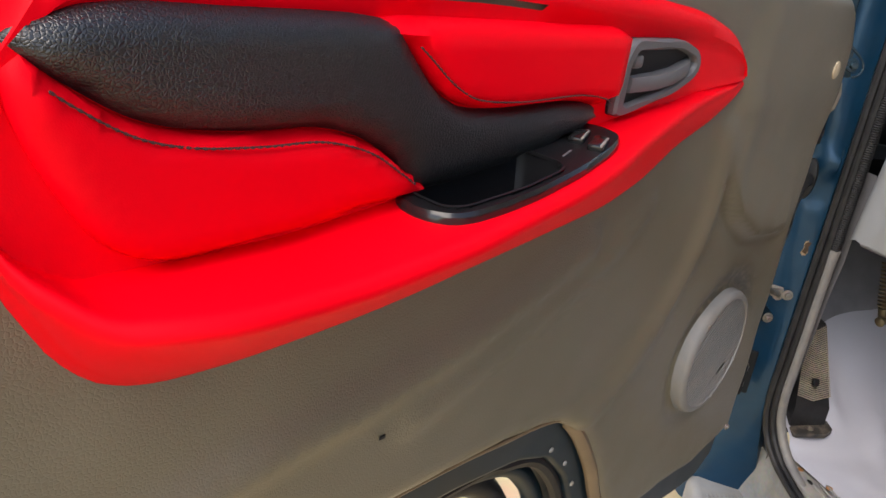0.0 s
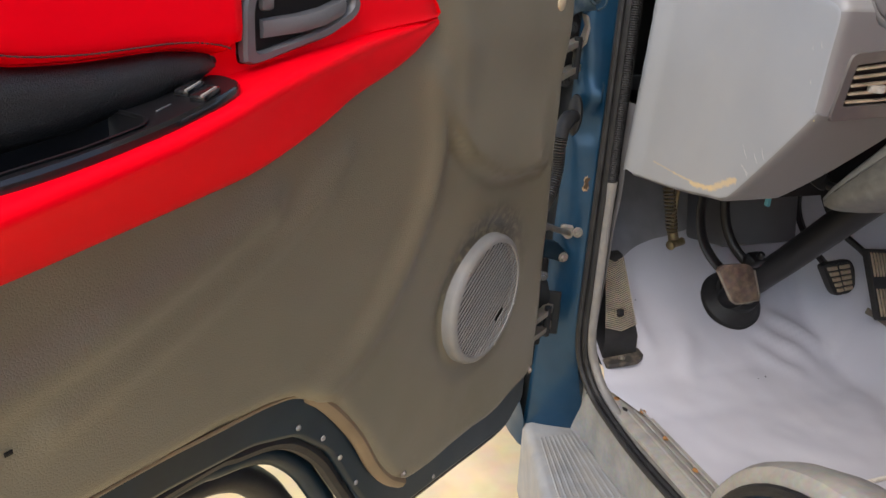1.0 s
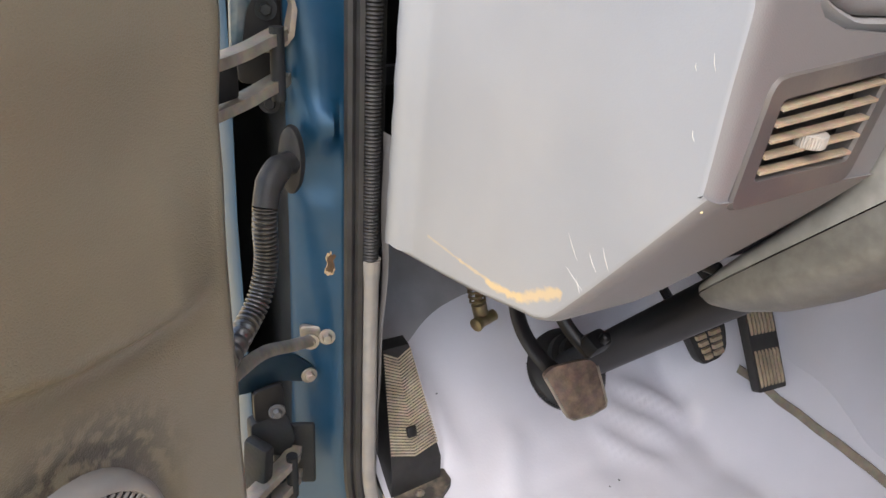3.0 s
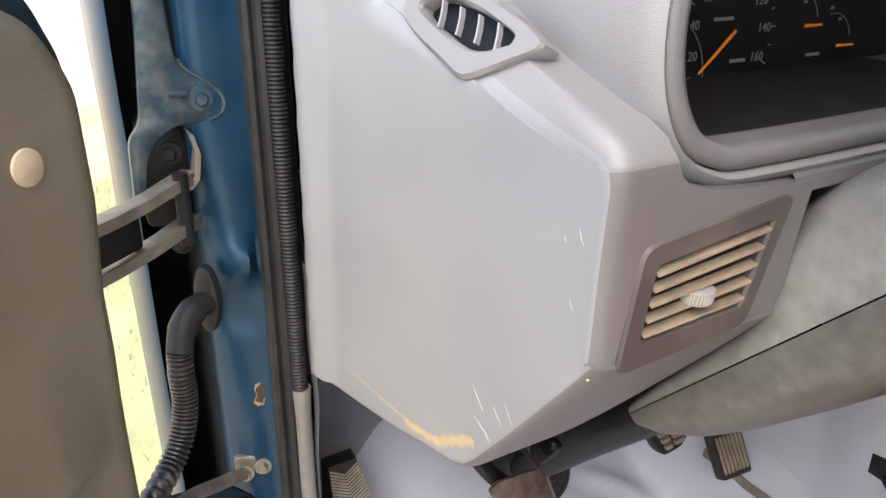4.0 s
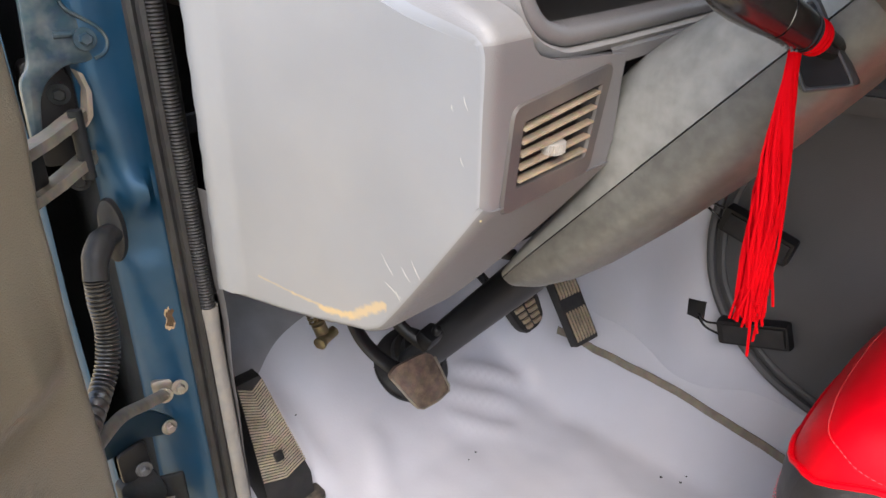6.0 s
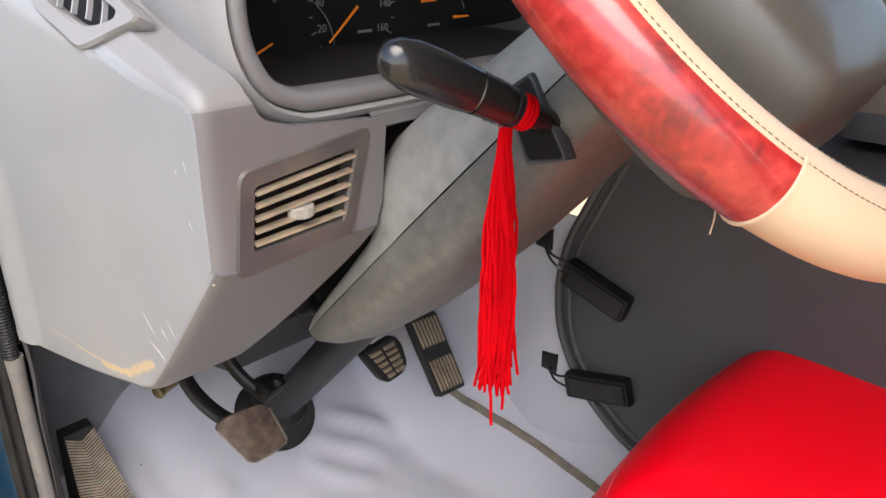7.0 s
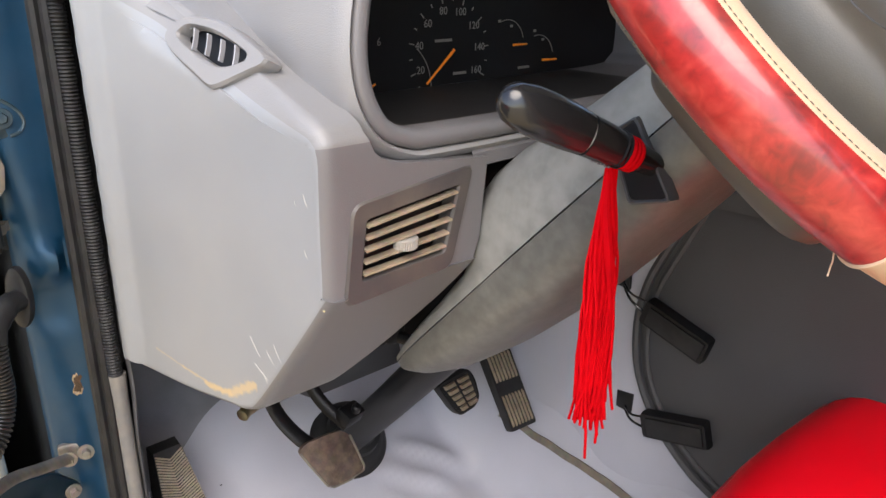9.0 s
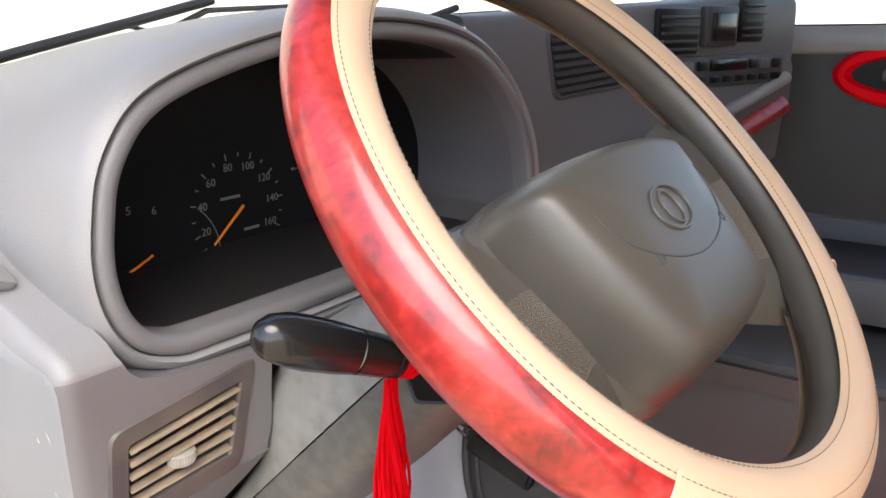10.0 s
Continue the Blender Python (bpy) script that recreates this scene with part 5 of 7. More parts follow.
def console_loop(c):
    top, low = 0.103 + 0.055 * max(0, c + 0.06), ledge_h(c)
    rows = [(-0.40, top - 0.02), (-0.16, top + 0.006), (-0.03, top + 0.006), (-0.010, top + 0.002), (-0.002, top - 0.008), (0.0, top - 0.020), (0.0, (top + low) / 2), (0.0, low + 0.020), (0.004, low + 0.010),
            (0.004, low - 0.045), (-0.004, low - 0.060), (-0.010, low - 0.14), (-0.10, low - 0.17)]
    return [M_K @ V(c, h, n) for n, h in rows]


bm = loft([console_loop(-0.110 + 0.034 * i) for i in range(21)], False)
console = part("centre_console", bm, CONSOLE, dash, "dark grey centre console with vents and radio", 60)
bm = loft([console_loop(0.57), [p + R_K @ V(0.012, 0, -0.012) for p in console_loop(0.57)], [p + R_K @ V(0.014, 0, -0.12) for p in console_loop(0.57)]], False)
part("console_end", bm, SHROUD_DARK, console)
CV_O = rounded([(0.028, 0.003), (0.010, 0.090), (0.192, 0.098), (0.202, 0.018)], 0.014, 4)
CV_I = rounded([(0.034, 0.010), (0.018, 0.083), (0.186, 0.090), (0.195, 0.025)], 0.011, 4)
M_C = M_K @ Matrix.Translation((0, 0, 0.004))
cv = part("centre_vent", ring_slab(CV_O, CV_I, M_C, 0.012, lip=0.003), SHROUD_DARK, console, "dark centre air vent")
part("duct", slab(CV_I, M_C @ Matrix.Translation((0, 0, -0.002)), 0.003), BLACK, cv)
for i in range(7):
    f = (i + 0.5) / 7
    lo, hi = V(0.034 - 0.016 * f, 0.010 + 0.073 * f, 0), V(0.195 - 0.009 * f, 0.025 + 0.065 * f, 0)
    part("slat", loft([[M_C @ (p + V(0, dh, dn)) for dh, dn in ((-0.0025, 0.0015), (0.0005, 0.0020), (0.0030, -0.0015), (0.0, -0.0018))] for p in (lo, lo.lerp(hi, 0.5), hi)]), SHROUD_DARK, cv)


def block(name, c0, c1, h0, h1, depth, mat, parent, bevel=0.004):
    """A bevelled block on the console's face."""
    return part(name, box((c1 - c0, h1 - h0, depth), M_K @ V((c0 + c1) / 2, (h0 + h1) / 2, depth * 0.3), R_K, bevel), mat, parent)


upper = block("upper_vent", 0.216, 0.308, 0.054, 0.118, 0.010, BLACK, console)
for i in range(5):
    block("slat", 0.222, 0.302, 0.060 + i * 0.011, 0.064 + i * 0.011, 0.017, SHROUD_DARK, upper, 0.001)
clock = block("clock_pod", 0.320, 0.398, 0.064, 0.122, 0.014, SHROUD_DARK, console)
block("display", 0.332, 0.386, 0.072, 0.112, 0.020, BLACK_GLOSS, clock, 0.003)
side_vent = block("upper_vent", 0.408, 0.470, 0.070, 0.136, 0.010, BLACK, console)
for i in range(5):
    block("slat", 0.413, 0.465, 0.077 + i * 0.011, 0.081 + i * 0.011, 0.017, SHROUD_DARK, side_vent, 0.001)
radio = block("radio", 0.232, 0.535, 0.006, 0.052, 0.010, SHROUD_DARK, console)
for i in range(9):
    block("button", 0.244 + i * 0.032, 0.264 + i * 0.032, 0.012, 0.022, 0.016, BLACK, radio, 0.002)
    if i not in (3, 4, 5):
        block("button", 0.244 + i * 0.032, 0.264 + i * 0.032, 0.030, 0.044, 0.016, GREY_HANDLE if i % 2 else BLACK, radio, 0.002)
block("display", 0.338, 0.430, 0.029, 0.046, 0.014, BLACK_GLOSS, radio, 0.002)
pts = [M_K @ V(c, ledge_h(c), 0.006) for c in (-0.08 + 0.03 * i for i in range(22))]
part("grey_rail", tube(pts, 0.0105, 10), BEZEL, console, "light grey rail along the ledge")
pts = [M_K @ V(c, ledge_h(c) - 0.040, 0.002) for c in (-0.08 + 0.03 * i for i in range(22))]
part("burl_strip", tube(pts, 0.021, 12, flat=0.5), BURL, console, "glossy red burl trim strip")
bm = loft([[V(x, y, z) for y, z in ((0.36, 1.43), (0.1, 1.46), (-0.06, 1.46), (-0.09, 1.43), (-0.09, 1.20), (0.0, 1.15))] for x in (1.24, 1.3, 1.42, 1.47)], False)
part("passenger_face", bm, SHROUD_DARK, dash)
# bracket and connector under the dashboard
under = part("bracket", box((0.020, 0.018, 0.022), (0.302, -0.020, 1.030), Euler((0.3, 0.4, 0.2)).to_matrix(), 0.004), BLACK, dash)
bm = revolve([(0.006, 0), (0.006, 0.012), (0.004, 0.014)], frame_of((0.305, -0.03, 1.026), (1, 0, 0), (0.3, -1, 0)), 10)
part("clip", bm, BLACK, under)
CONN = material("light_blue_plastic", (0.10, 0.32, 0.40), 0.5, vary=0.1)
bm = box((0.016, 0.010, 0.006), (0.333, 0.10, 0.972), bevel=0.001)
box((0.006, 0.008, 0.022), (0.328, 0.10, 0.962), bevel=0.001, bm=bm)
part("connector", bm, CONN, dash, "small light blue cable connector")
bm = box((0.158, 0.11, 0.25), (0.412, 0.268, 0.955), Euler((radians(-12), 0, 0)).to_matrix(), 0.010)
part("heater_box", bm, SHROUD_DARK, dash, "dark plastic heater box under the dashboard")
# board added under the dashboard to keep light out of the footwell
bm = box((1.32, 0.53, 0.02), (0.80, 0.30, 1.045), bevel=0.004)
part("footwell_light_block", bm, BLACK, dash)
# wipers on the glass
for dx in (0.0, 0.62):
    w = thing("wiper", (0.30 + dx, 0.46, 1.395), "black windscreen wiper arm and blade", "wiper", "windscreen wipers")
    bm = tube(spline([(0.28 + dx, 0.475, 1.388), (0.40 + dx, 0.445, 1.423), (0.60 + dx, 0.415, 1.473), (0.70 + dx, 0.398, 1.499)], 5), [0.011] * 4 + [0.007] * 12, 8)
    part("arm", bm, BLACK, w)
    bm = tube([V(0.57 + dx, 0.42, 1.464), V(0.63 + dx, 0.425, 1.449)], 0.0035, 6)
    part("strut", bm, BLACK, w)
    bm = tube([V(0.40 + dx, 0.438, 1.412), V(0.62 + dx, 0.425, 1.449), V(0.69 + dx, 0.40, 1.484), V(0.86 + dx, 0.39, 1.493)], 0.0055, 6, flat=0.6)
    part("blade", bm, RUBBER, w)

# ---- steering column ----
WC = V(0.372, -0.380, 1.358)
BOOT = V(0.425, 0.262, 0.700)
AX = (BOOT - WC).normalized()
COL = frame_of(WC, (1, 0, 0), (0.03, -0.700, 0.714))
column = thing("steering_column", (0.40, 0.1, 0.9), "grey plastic steering column shroud on a black shaft", "steering column")


def shroud_loop(d, w, hu, hd, half):
    """Half of the shroud's section at a distance d from the wheel: 1 upper, -1 lower."""
    out = []
    for i in range(17):
        a = math.pi * i / 16 * half
        c, s = math.cos(a), math.sin(a)
        h = hu if half > 0 else hd
        out.append(COL @ V(w * math.copysign(abs(c) ** 0.62, c), h * math.copysign(abs(s) ** 0.62, s) - 0.002, -d))
    return out


UP = [(0.060, 0.060, 0.040), (0.075, 0.068, 0.044), (0.10, 0.071, 0.049), (0.16, 0.074, 0.057), (0.20, 0.076, 0.064), (0.235, 0.077, 0.071), (0.265, 0.077, 0.074), (0.285, 0.077, 0.071), (0.300, 0.076, 0.064),
      (0.313, 0.075, 0.050), (0.326, 0.075, 0.035), (0.342, 0.075, 0.026), (0.39, 0.074, 0.020), (0.43, 0.073, 0.017), (0.465, 0.070, 0.013), (0.490, 0.064, 0.009), (0.500, 0.055, 0.003)]
LOW = [(0.060, 0.060, 0.030), (0.075, 0.068, 0.036), (0.10, 0.071, 0.040), (0.16, 0.074, 0.046), (0.22, 0.076, 0.050), (0.28, 0.077, 0.052), (0.34, 0.076, 0.050), (0.40, 0.074, 0.046), (0.44, 0.073, 0.040), (0.47, 0.070, 0.030), (0.490, 0.064, 0.018), (0.500, 0.055, 0.006)]
bm = loft([shroud_loop(d, w, h, h, 1) for d, w, h in UP], False)
part("upper_shroud", bm, SHROUD_LIT, column, "scuffed grey upper shroud with a rounded end, in a lit tone", 60)
bm = loft([[p + COL.to_3x3() @ V(0, -0.0012, 0) for p in shroud_loop(d, w, h, h, -1)] for d, w, h in LOW], False)
part("lower_shroud", bm, SHROUD, column, "scuffed grey lower shroud in a shaded tone", 60)
bm = loft([[COL @ V(0.058 * math.cos(a), 0.048 * math.sin(a) - 0.012, -d) for a in (2 * math.pi * j / 32 for j in range(32))] for d in (0.050, 0.066)])
part("collar", bm, SHROUD_DARK, column)
bm = tube([COL @ V(0, -0.006, -0.36), BOOT - AX * 0.2, BOOT + AX * 0.05], 0.0235, 20)
part("shaft", bm, BLACK, column, "black steel steering shaft")
floor_n = V(0, -0.62, 0.78).normalized()
MB = frame_of(BOOT + V(0.020, 0.012, -0.004), (1, 0, 0), floor_n)
bm = revolve([(0.062, -0.012), (0.062, 0.004), (0.059, 0.008), (0.054, 0.011), (0.050, 0.020), (0.042, 0.026), (0.040, 0.036), (0.032, 0.040), (0.030, 0.052), (0.024, 0.054)], MB, 40)
boot = part("floor_boot", bm, RUBBER, column, "round black rubber floor boot")
bm = bmesh.new()
for j in range(96):
    a = 2 * math.pi * j / 96
    box((0.003, 0.0018, 0.010), MB @ V(0.0618 * math.cos(a), 0.0618 * math.sin(a), -0.001), MB.to_3x3() @ Euler((0, 0, a)).to_matrix(), 0, bm)
part("boot_ribs", bm, RUBBER, boot)
# stalk slot and stalk
SL0, SL1 = V(0.288, -0.300, 1.256), V(0.182, -0.274, 1.304)
M_SL = frame_of(V(0.2900, -0.291, 1.251), (0, 0.45, 0.9), (-1, -0.05, 0.1))
slot_o = rounded([(-0.030, -0.019), (-0.024, 0.012), (0.026, 0.012), (0.030, -0.012)], 0.003, 2)
slot_i = rounded([(-0.027, -0.016), (-0.021, 0.009), (0.023, 0.009), (0.027, -0.009)], 0.003, 2)
slot = part("stalk_slot", ring_slab(slot_o, slot_i, M_SL, 0.012), SHROUD_DARK, column)
part("cover", slab(slot_i, M_SL @ Matrix.Translation((0, 0, -0.0008)), 0.006), BLACK, slot)
dv = (SL1 - SL0).normalized()
L = (SL1 - SL0).length
MS = frame_of(SL0 - dv * 0.012, (0, 0, 1), dv)
prof = [(r * 0.9, h) for r, h in [(0.0075, 0), (0.0085, 0.012), (0.0105, 0.03), (0.0125, 0.05), (0.0130, 0.066), (0.0118, 0.0662), (0.0118, 0.0675), (0.0132, 0.068), (0.0142, 0.08), (0.0148, 0.10), (0.0142, 0.113), (0.0115, 0.124), (0.007, 0.130), (0.002, 0.132)]]
bm = loft([[MS @ V(r * math.copysign(abs(math.cos(a)) ** 0.8, math.cos(a)) * 1.12, r * math.copysign(abs(math.sin(a)) ** 0.8, math.sin(a)) * 0.95, h) for a in (2 * math.pi * j / 24 for j in range(24))] for r, h in prof])
stalk = part("indicator_stalk", bm, BLACK_GLOSS, column, "glossy black indicator stalk", 60)
bm = revolve([(0.0110, 0.0664), (0.0115, 0.0668), (0.0110, 0.0673)], MS @ Matrix.Diagonal((1.12, 0.97, 1, 1)), 24)
part("ring_mark", bm, PALE_KNOB, stalk)
for h, r in ((0.0300, 0.0099), (0.0340, 0.0103), (0.0380, 0.0108)):
    part("grip_ring", revolve([(r - 0.0004, h - 0.0007), (r + 0.0004, h - 0.0003), (r + 0.0004, h + 0.0003), (r - 0.0004, h + 0.0007)], MS @ Matrix.Diagonal((1.12, 0.97, 1, 1)), 24), BLACK, stalk)
for j in range(4):
    for k in range(3):
        a = 2.5 + j * 0.28
        p = MS @ V(0.0114 * math.cos(a) * 1.12, 0.0114 * math.sin(a) * 0.95, 0.040 + k * 0.006)
        part("symbol_bar", box((0.0012, 0.0012, 0.0012), p, bevel=0), GREY_HANDLE, stalk)

# ---- red tassel tied to the stalk ----
tassel = thing("tassel", (0.287, -0.288, 1.05), "bright red yarn tassel tied round the stalk", "tassel")
KNOT = SL0 + dv * 0.006
bm = bmesh.new()
for k in range(3):
    mk = MS @ Matrix.Translation((0, 0, 0.025 + k * 0.0032))
    tube([mk @ V(0.0092 * math.cos(a), 0.0092 * math.sin(a), 0) for a in (2 * math.pi * j / 20 for j in range(21))], 0.0024, 7, bm)
part("knot", bm, RED_YARN, tassel)
rnd = random.Random(11)
for i in range(120):
    a, q = rnd.uniform(0, 6.283), math.sqrt(rnd.random())
    ox, oy = q * math.cos(a), q * math.sin(a)
    ln = 0.170 + rnd.gauss(0, 0.009) + (0.018 if rnd.random() < 0.05 else 0)
    lock = i % 9
    sway = V(0.0045 * math.sin(lock * 2.4), 0.003 * math.cos(lock * 1.7), 0)
    ph, amp = rnd.uniform(0, 6.28), rnd.uniform(0.0004, 0.0016)
    tip = V(rnd.gauss(0, 0.004), rnd.gauss(0, 0.003), 0)
    path = []
    for j in range(12):
        f = j / 11
        w = (0.0036 + 0.0082 * min(1, max(0, f - 0.08) * 1.8) ** 1.1) * (1 - 0.28 * max(0, f - 0.6) / 0.4)
        turn = 2.2 * min(f, 0.5) / 0.5
        rx, ry = ox * math.cos(turn) - oy * math.sin(turn), ox * math.sin(turn) + oy * math.cos(turn)
        bend = sway * math.sin(math.pi * min(1, f * 1.1)) ** 2 + tip * max(0, f - 0.75) * 4
        wob = amp * math.sin(f * 14 + ph) * f
        path.append(V(0.2665 + 0.0005 * f + rx * w * 1.2 + wob, -0.291 + 0.004 * f + ry * w * 0.8 - wob, 1.257 - (ln + 0.007) * f) + bend)
    part("strand", tube(path, 0.00105, 4, caps=False), RED_YARN, tassel)

# ---- steering wheel ----
TW = Matrix.Translation(WC) @ Euler((0, radians(-2.0), 0)).to_matrix().to_4x4() @ Matrix.Translation(-WC) @ frame_of(WC, (1, 0, 0), (0, -0.7236, 0.6902))
wheel = thing("steering_wheel", WC, "steering wheel in a cream leather and red burl cover", "steering wheel")
RR, TR = 0.1915, 0.0215


def rim_band(a0, a1, p0, p1, r, n=48, k=10):
    """A band of the rim's tube: from angle a0 to a1 round the wheel, p0 to p1 round the tube (0 outwards, 90 to the driver)."""
    loops = []
    for i in range(n + 1):
        a = radians(a0 + (a1 - a0) * i / n)
        c = V(math.cos(a), math.sin(a), 0)
        loops.append([TW @ (c * (RR + r * math.cos(radians(p0 + (p1 - p0) * j / k))) + V(0, 0, r * math.sin(radians(p0 + (p1 - p0) * j / k)))) for j in range(k + 1)])
    return loft(loops, False)


bm = rim_band(0, 360, 0, 360, TR - 0.004, 96, 20)
part("rim", bm, TAUPE, wheel, "dark taupe vinyl rim")
part("cover_strip", rim_band(0, 360, 66, 138, TR, 120, 8), CREAM, wheel, "cream leather inner strip")
part("cover_lip", rim_band(0, 360, 236, 284, TR, 120, 6), CREAM, wheel, "cream leather back edge")
for a0, a1 in ((-142, -38), (54, 126)):
    part("cover_grip", rim_band(a0, a1, -78, 68, TR, 60, 14), CREAM, wheel, "cream leather grip")
for a0, a1 in ((-38, 54), (126, 218)):
    part("burl_grip", rim_band(a0, a1, -52, 66, TR + 0.0006, 48, 14), BURL, wheel, "glossy red burl grip")
    part("grip_edge", rim_band(a0, a1, -80, -52, TR + 0.0004, 48, 3), CREAM, wheel)
for p in (74, 126):
    pts = [TW @ (V(math.cos(a), math.sin(a), 0) * (RR + (TR + 0.0004) * math.cos(radians(p))) + V(0, 0, (TR + 0.0004) * math.sin(radians(p)))) for a in (2 * math.pi * j / 240 for j in range(241))]
    stitches(pts, 0.0036, 0.0003, STRAP, wheel)
for a in (54, 126, 218, 322):
    pts = [TW @ (V(math.cos(radians(a)), math.sin(radians(a)), 0) * (RR + (TR + 0.0008) * math.cos(radians(p))) + V(0, 0, (TR + 0.0008) * math.sin(radians(p)))) for p in range(-78, 80, 6)]
    part("end_seam", tube(pts, 0.0012, 6), CREAM, wheel)
# hub: lower shell with two broad spokes, raised centre pad
HALF = [(0.0, 0.034), (0.055, 0.032), (0.092, 0.025), (0.103, 0.014), (0.102, -0.008), (0.095, -0.045), (0.083, -0.085), (0.073, -0.104), (0.055, -0.113), (0.0, -0.117)]
HUB_U = 0.004
HUB = spline([(HUB_U + u, v, 0) for u, v in HALF] + [(HUB_U - u, v, 0) for u, v in HALF[-2:0:-1]], 5, True)
hub_gap = edge_gap(HUB)


def pad_place(u, v):
    """A block with steep, rounded flanks and a slightly domed face."""
    g = hub_gap(u, v)
    e, f = min(1.0, g / 0.020), min(1.0, g / 0.055)
    return TW @ V(u, v, -0.032 + 0.043 * (1 - (1 - e) ** 2.2) ** 0.62 + 0.010 * math.sin(f * math.pi / 2) - 0.25 * ((u - HUB_U) ** 2 + 0.5 * (v + 0.04) ** 2))


pad = part("airbag_pad", sheet(HUB, pad_place, 0.004, TW.to_3x3() @ V(0, 0, -0.03)), TAUPE, wheel, "taupe padded centre with an embossed oval", 70)
SEAMLINE = [pad_place(HUB_U + 0.074 * math.cos(a), -0.012 + 0.048 * math.sin(a)) for a in (math.pi + math.pi * j / 24 for j in range(25))]
part("pad_seam", tube(SEAMLINE, 0.0007, 5), SHROUD_DARK, pad)
for rx, ry, cx in ((0.0215, 0.0145, 0.0), (0.0085, 0.0110, 0.0)):
    pts = [pad_place(0.000 + cx + rx * math.cos(a), -0.029 + ry * math.sin(a) + (0.006 if ry < 0.006 else 0)) + TW.to_3x3() @ V(0, 0, 0.0004) for a in (2 * math.pi * j / 36 for j in range(37))]
    part("oval_emblem", tube(pts, 0.0011, 6), TAUPE, pad)
for u in (-0.048, 0.052):
    pts = [pad_place(u + 0.0032 * math.cos(a), -0.050 + 0.0032 * math.sin(a)) for a in (2 * math.pi * j / 12 for j in range(13))]
    part("plug_ring", tube(pts, 0.0006, 5), SHROUD_DARK, pad)
for side in (-1, 1):
    rows = []
    for f in [i / 14 for i in range(15)]:
        a_up, a_dn = radians(168), radians(227)
        inner_u, inner_d = V(-0.085, 0.028, 0), V(-0.050, -0.108, 0)
        outer_u, outer_d = V(math.cos(a_up), math.sin(a_up), 0) * RR, V(math.cos(a_dn), math.sin(a_dn), 0) * RR
        u = inner_u.lerp(outer_u, f) + V(0.0, -0.004 * math.sin(math.pi * f), 0)
        d = inner_d.lerp(outer_d, f) + V(0.004, 0.014, 0) * math.sin(math.pi * f)
        zt = -0.034 + 0.019 * f ** 2 - 0.004 * math.sin(math.pi * f)
        row = []
        for k in range(17):
            q = u.lerp(d, k / 16)
            row.append(TW @ V(q.x * -side, q.y, zt - 0.010 + 0.020 * math.sin(math.pi * k / 16) ** 0.45))
        for k in range(15, 0, -1):
            q = u.lerp(d, k / 16)
            row.append(TW @ V(q.x * -side, q.y, zt - 0.012 - 0.012 * math.sin(math.pi * k / 16) ** 0.6))
        rows.append(row)
    bm = loft(rows)
    for i, f in enumerate(bm.faces):
        f.material_index = 1 if (i % 32 < 6 or i % 32 > 11) and len(f.verts) == 4 else 0
    part("spoke", bm, [TAUPE_ROUGH, TAUPE], wheel, "cracked taupe vinyl spoke, smooth along its upper edge", 60)
bm = loft([[TW @ V((p.x) * k, (p.y + 0.02) * k - 0.02, h) for p in HUB] for k, h in ((0.97, -0.026), (1.03, -0.034), (1.03, -0.070), (1.01, -0.082), (0.95, -0.089), (0.5, -0.091))])
part("hub_back", bm, TAUPE, wheel, "taupe hub housing")
end = TW @ (V(math.cos(radians(217)), math.sin(radians(217)), 0) * (RR + TR * 0.2) + V(0, 0, -TR))
bm = tube(spline([end, end + V(-0.002, -0.001, -0.005), end + V(-0.0005, 0, -0.009), end + V(-0.002, 0, -0.013)], 4), 0.0004, 5)
part("loose_thread", bm, CREAM, wheel)

# ---- pedals ----


def skewed(corners):
    """A map from (u, v), each -0.5 to 0.5, and a height onto a pad with these four corners, and its normal."""
    tl, tr, br, bl = (Vector(c) for c in corners)
    n = (tr - tl + br - bl).cross(tl - bl + tr - br).normalized()
    return (lambda u, v, h=0.0: (bl * (0.5 - u) + br * (0.5 + u)) * (0.5 - v) + (tl * (0.5 - u) + tr * (0.5 + u)) * (0.5 + v) + n * h), n


def skewed_box(at, u0, u1, v0, v1, h0, h1, ease=0.8):
    """A small block on a skewed pad, narrower at its top."""
    um, vm = (u0 + u1) / 2, (v0 + v1) / 2
    low = [at(u, v, h0) for u, v in ((u0, v0), (u1, v0), (u1, v1), (u0, v1))]
    top = [at(um + (u - um) * ease, vm + (v - vm) * ease, h1) for u, v in ((u0, v0), (u1, v0), (u1, v1), (u0, v1))]
    return loft([low, top])


clutch = thing("clutch_pedal", (0.30, 0.09, 0.79), "worn bare metal clutch pedal on a black arm", "pedal", "foot pedals")
at, n = skewed([(0.252, 0.096, 0.857), (0.321, 0.093, 0.855), (0.337, 0.079, 0.798), (0.284, 0.078, 0.795)])
out = [(-0.50, 0.40), (-0.30, 0.52), (0.1, 0.54), (0.40, 0.50), (0.50, 0.34), (0.50, -0.44), (0.42, -0.50), (-0.40, -0.50), (-0.50, -0.42)]
bm = sheet(rounded(out, 0.08, 3), lambda u, v: at(u, v, 0.004 - 0.018 * u * u - 0.006 * max(0, v) ** 2), 0.08, n * -0.005)
pad_ob = part("pad", bm, RUST, clutch, "rust-brown bare metal pad", 50)
rim = [at(u, v, 0.004 - 0.018 * u * u) for u, v in ((-0.5, 0.36), (-0.49, -0.42), (-0.40, -0.49), (0.0, -0.50), (0.42, -0.49), (0.49, -0.42), (0.5, 0.34))]
part("worn_rim", tube(rim, 0.0016, 6), STEEL, pad_ob, "bright worn metal rim")
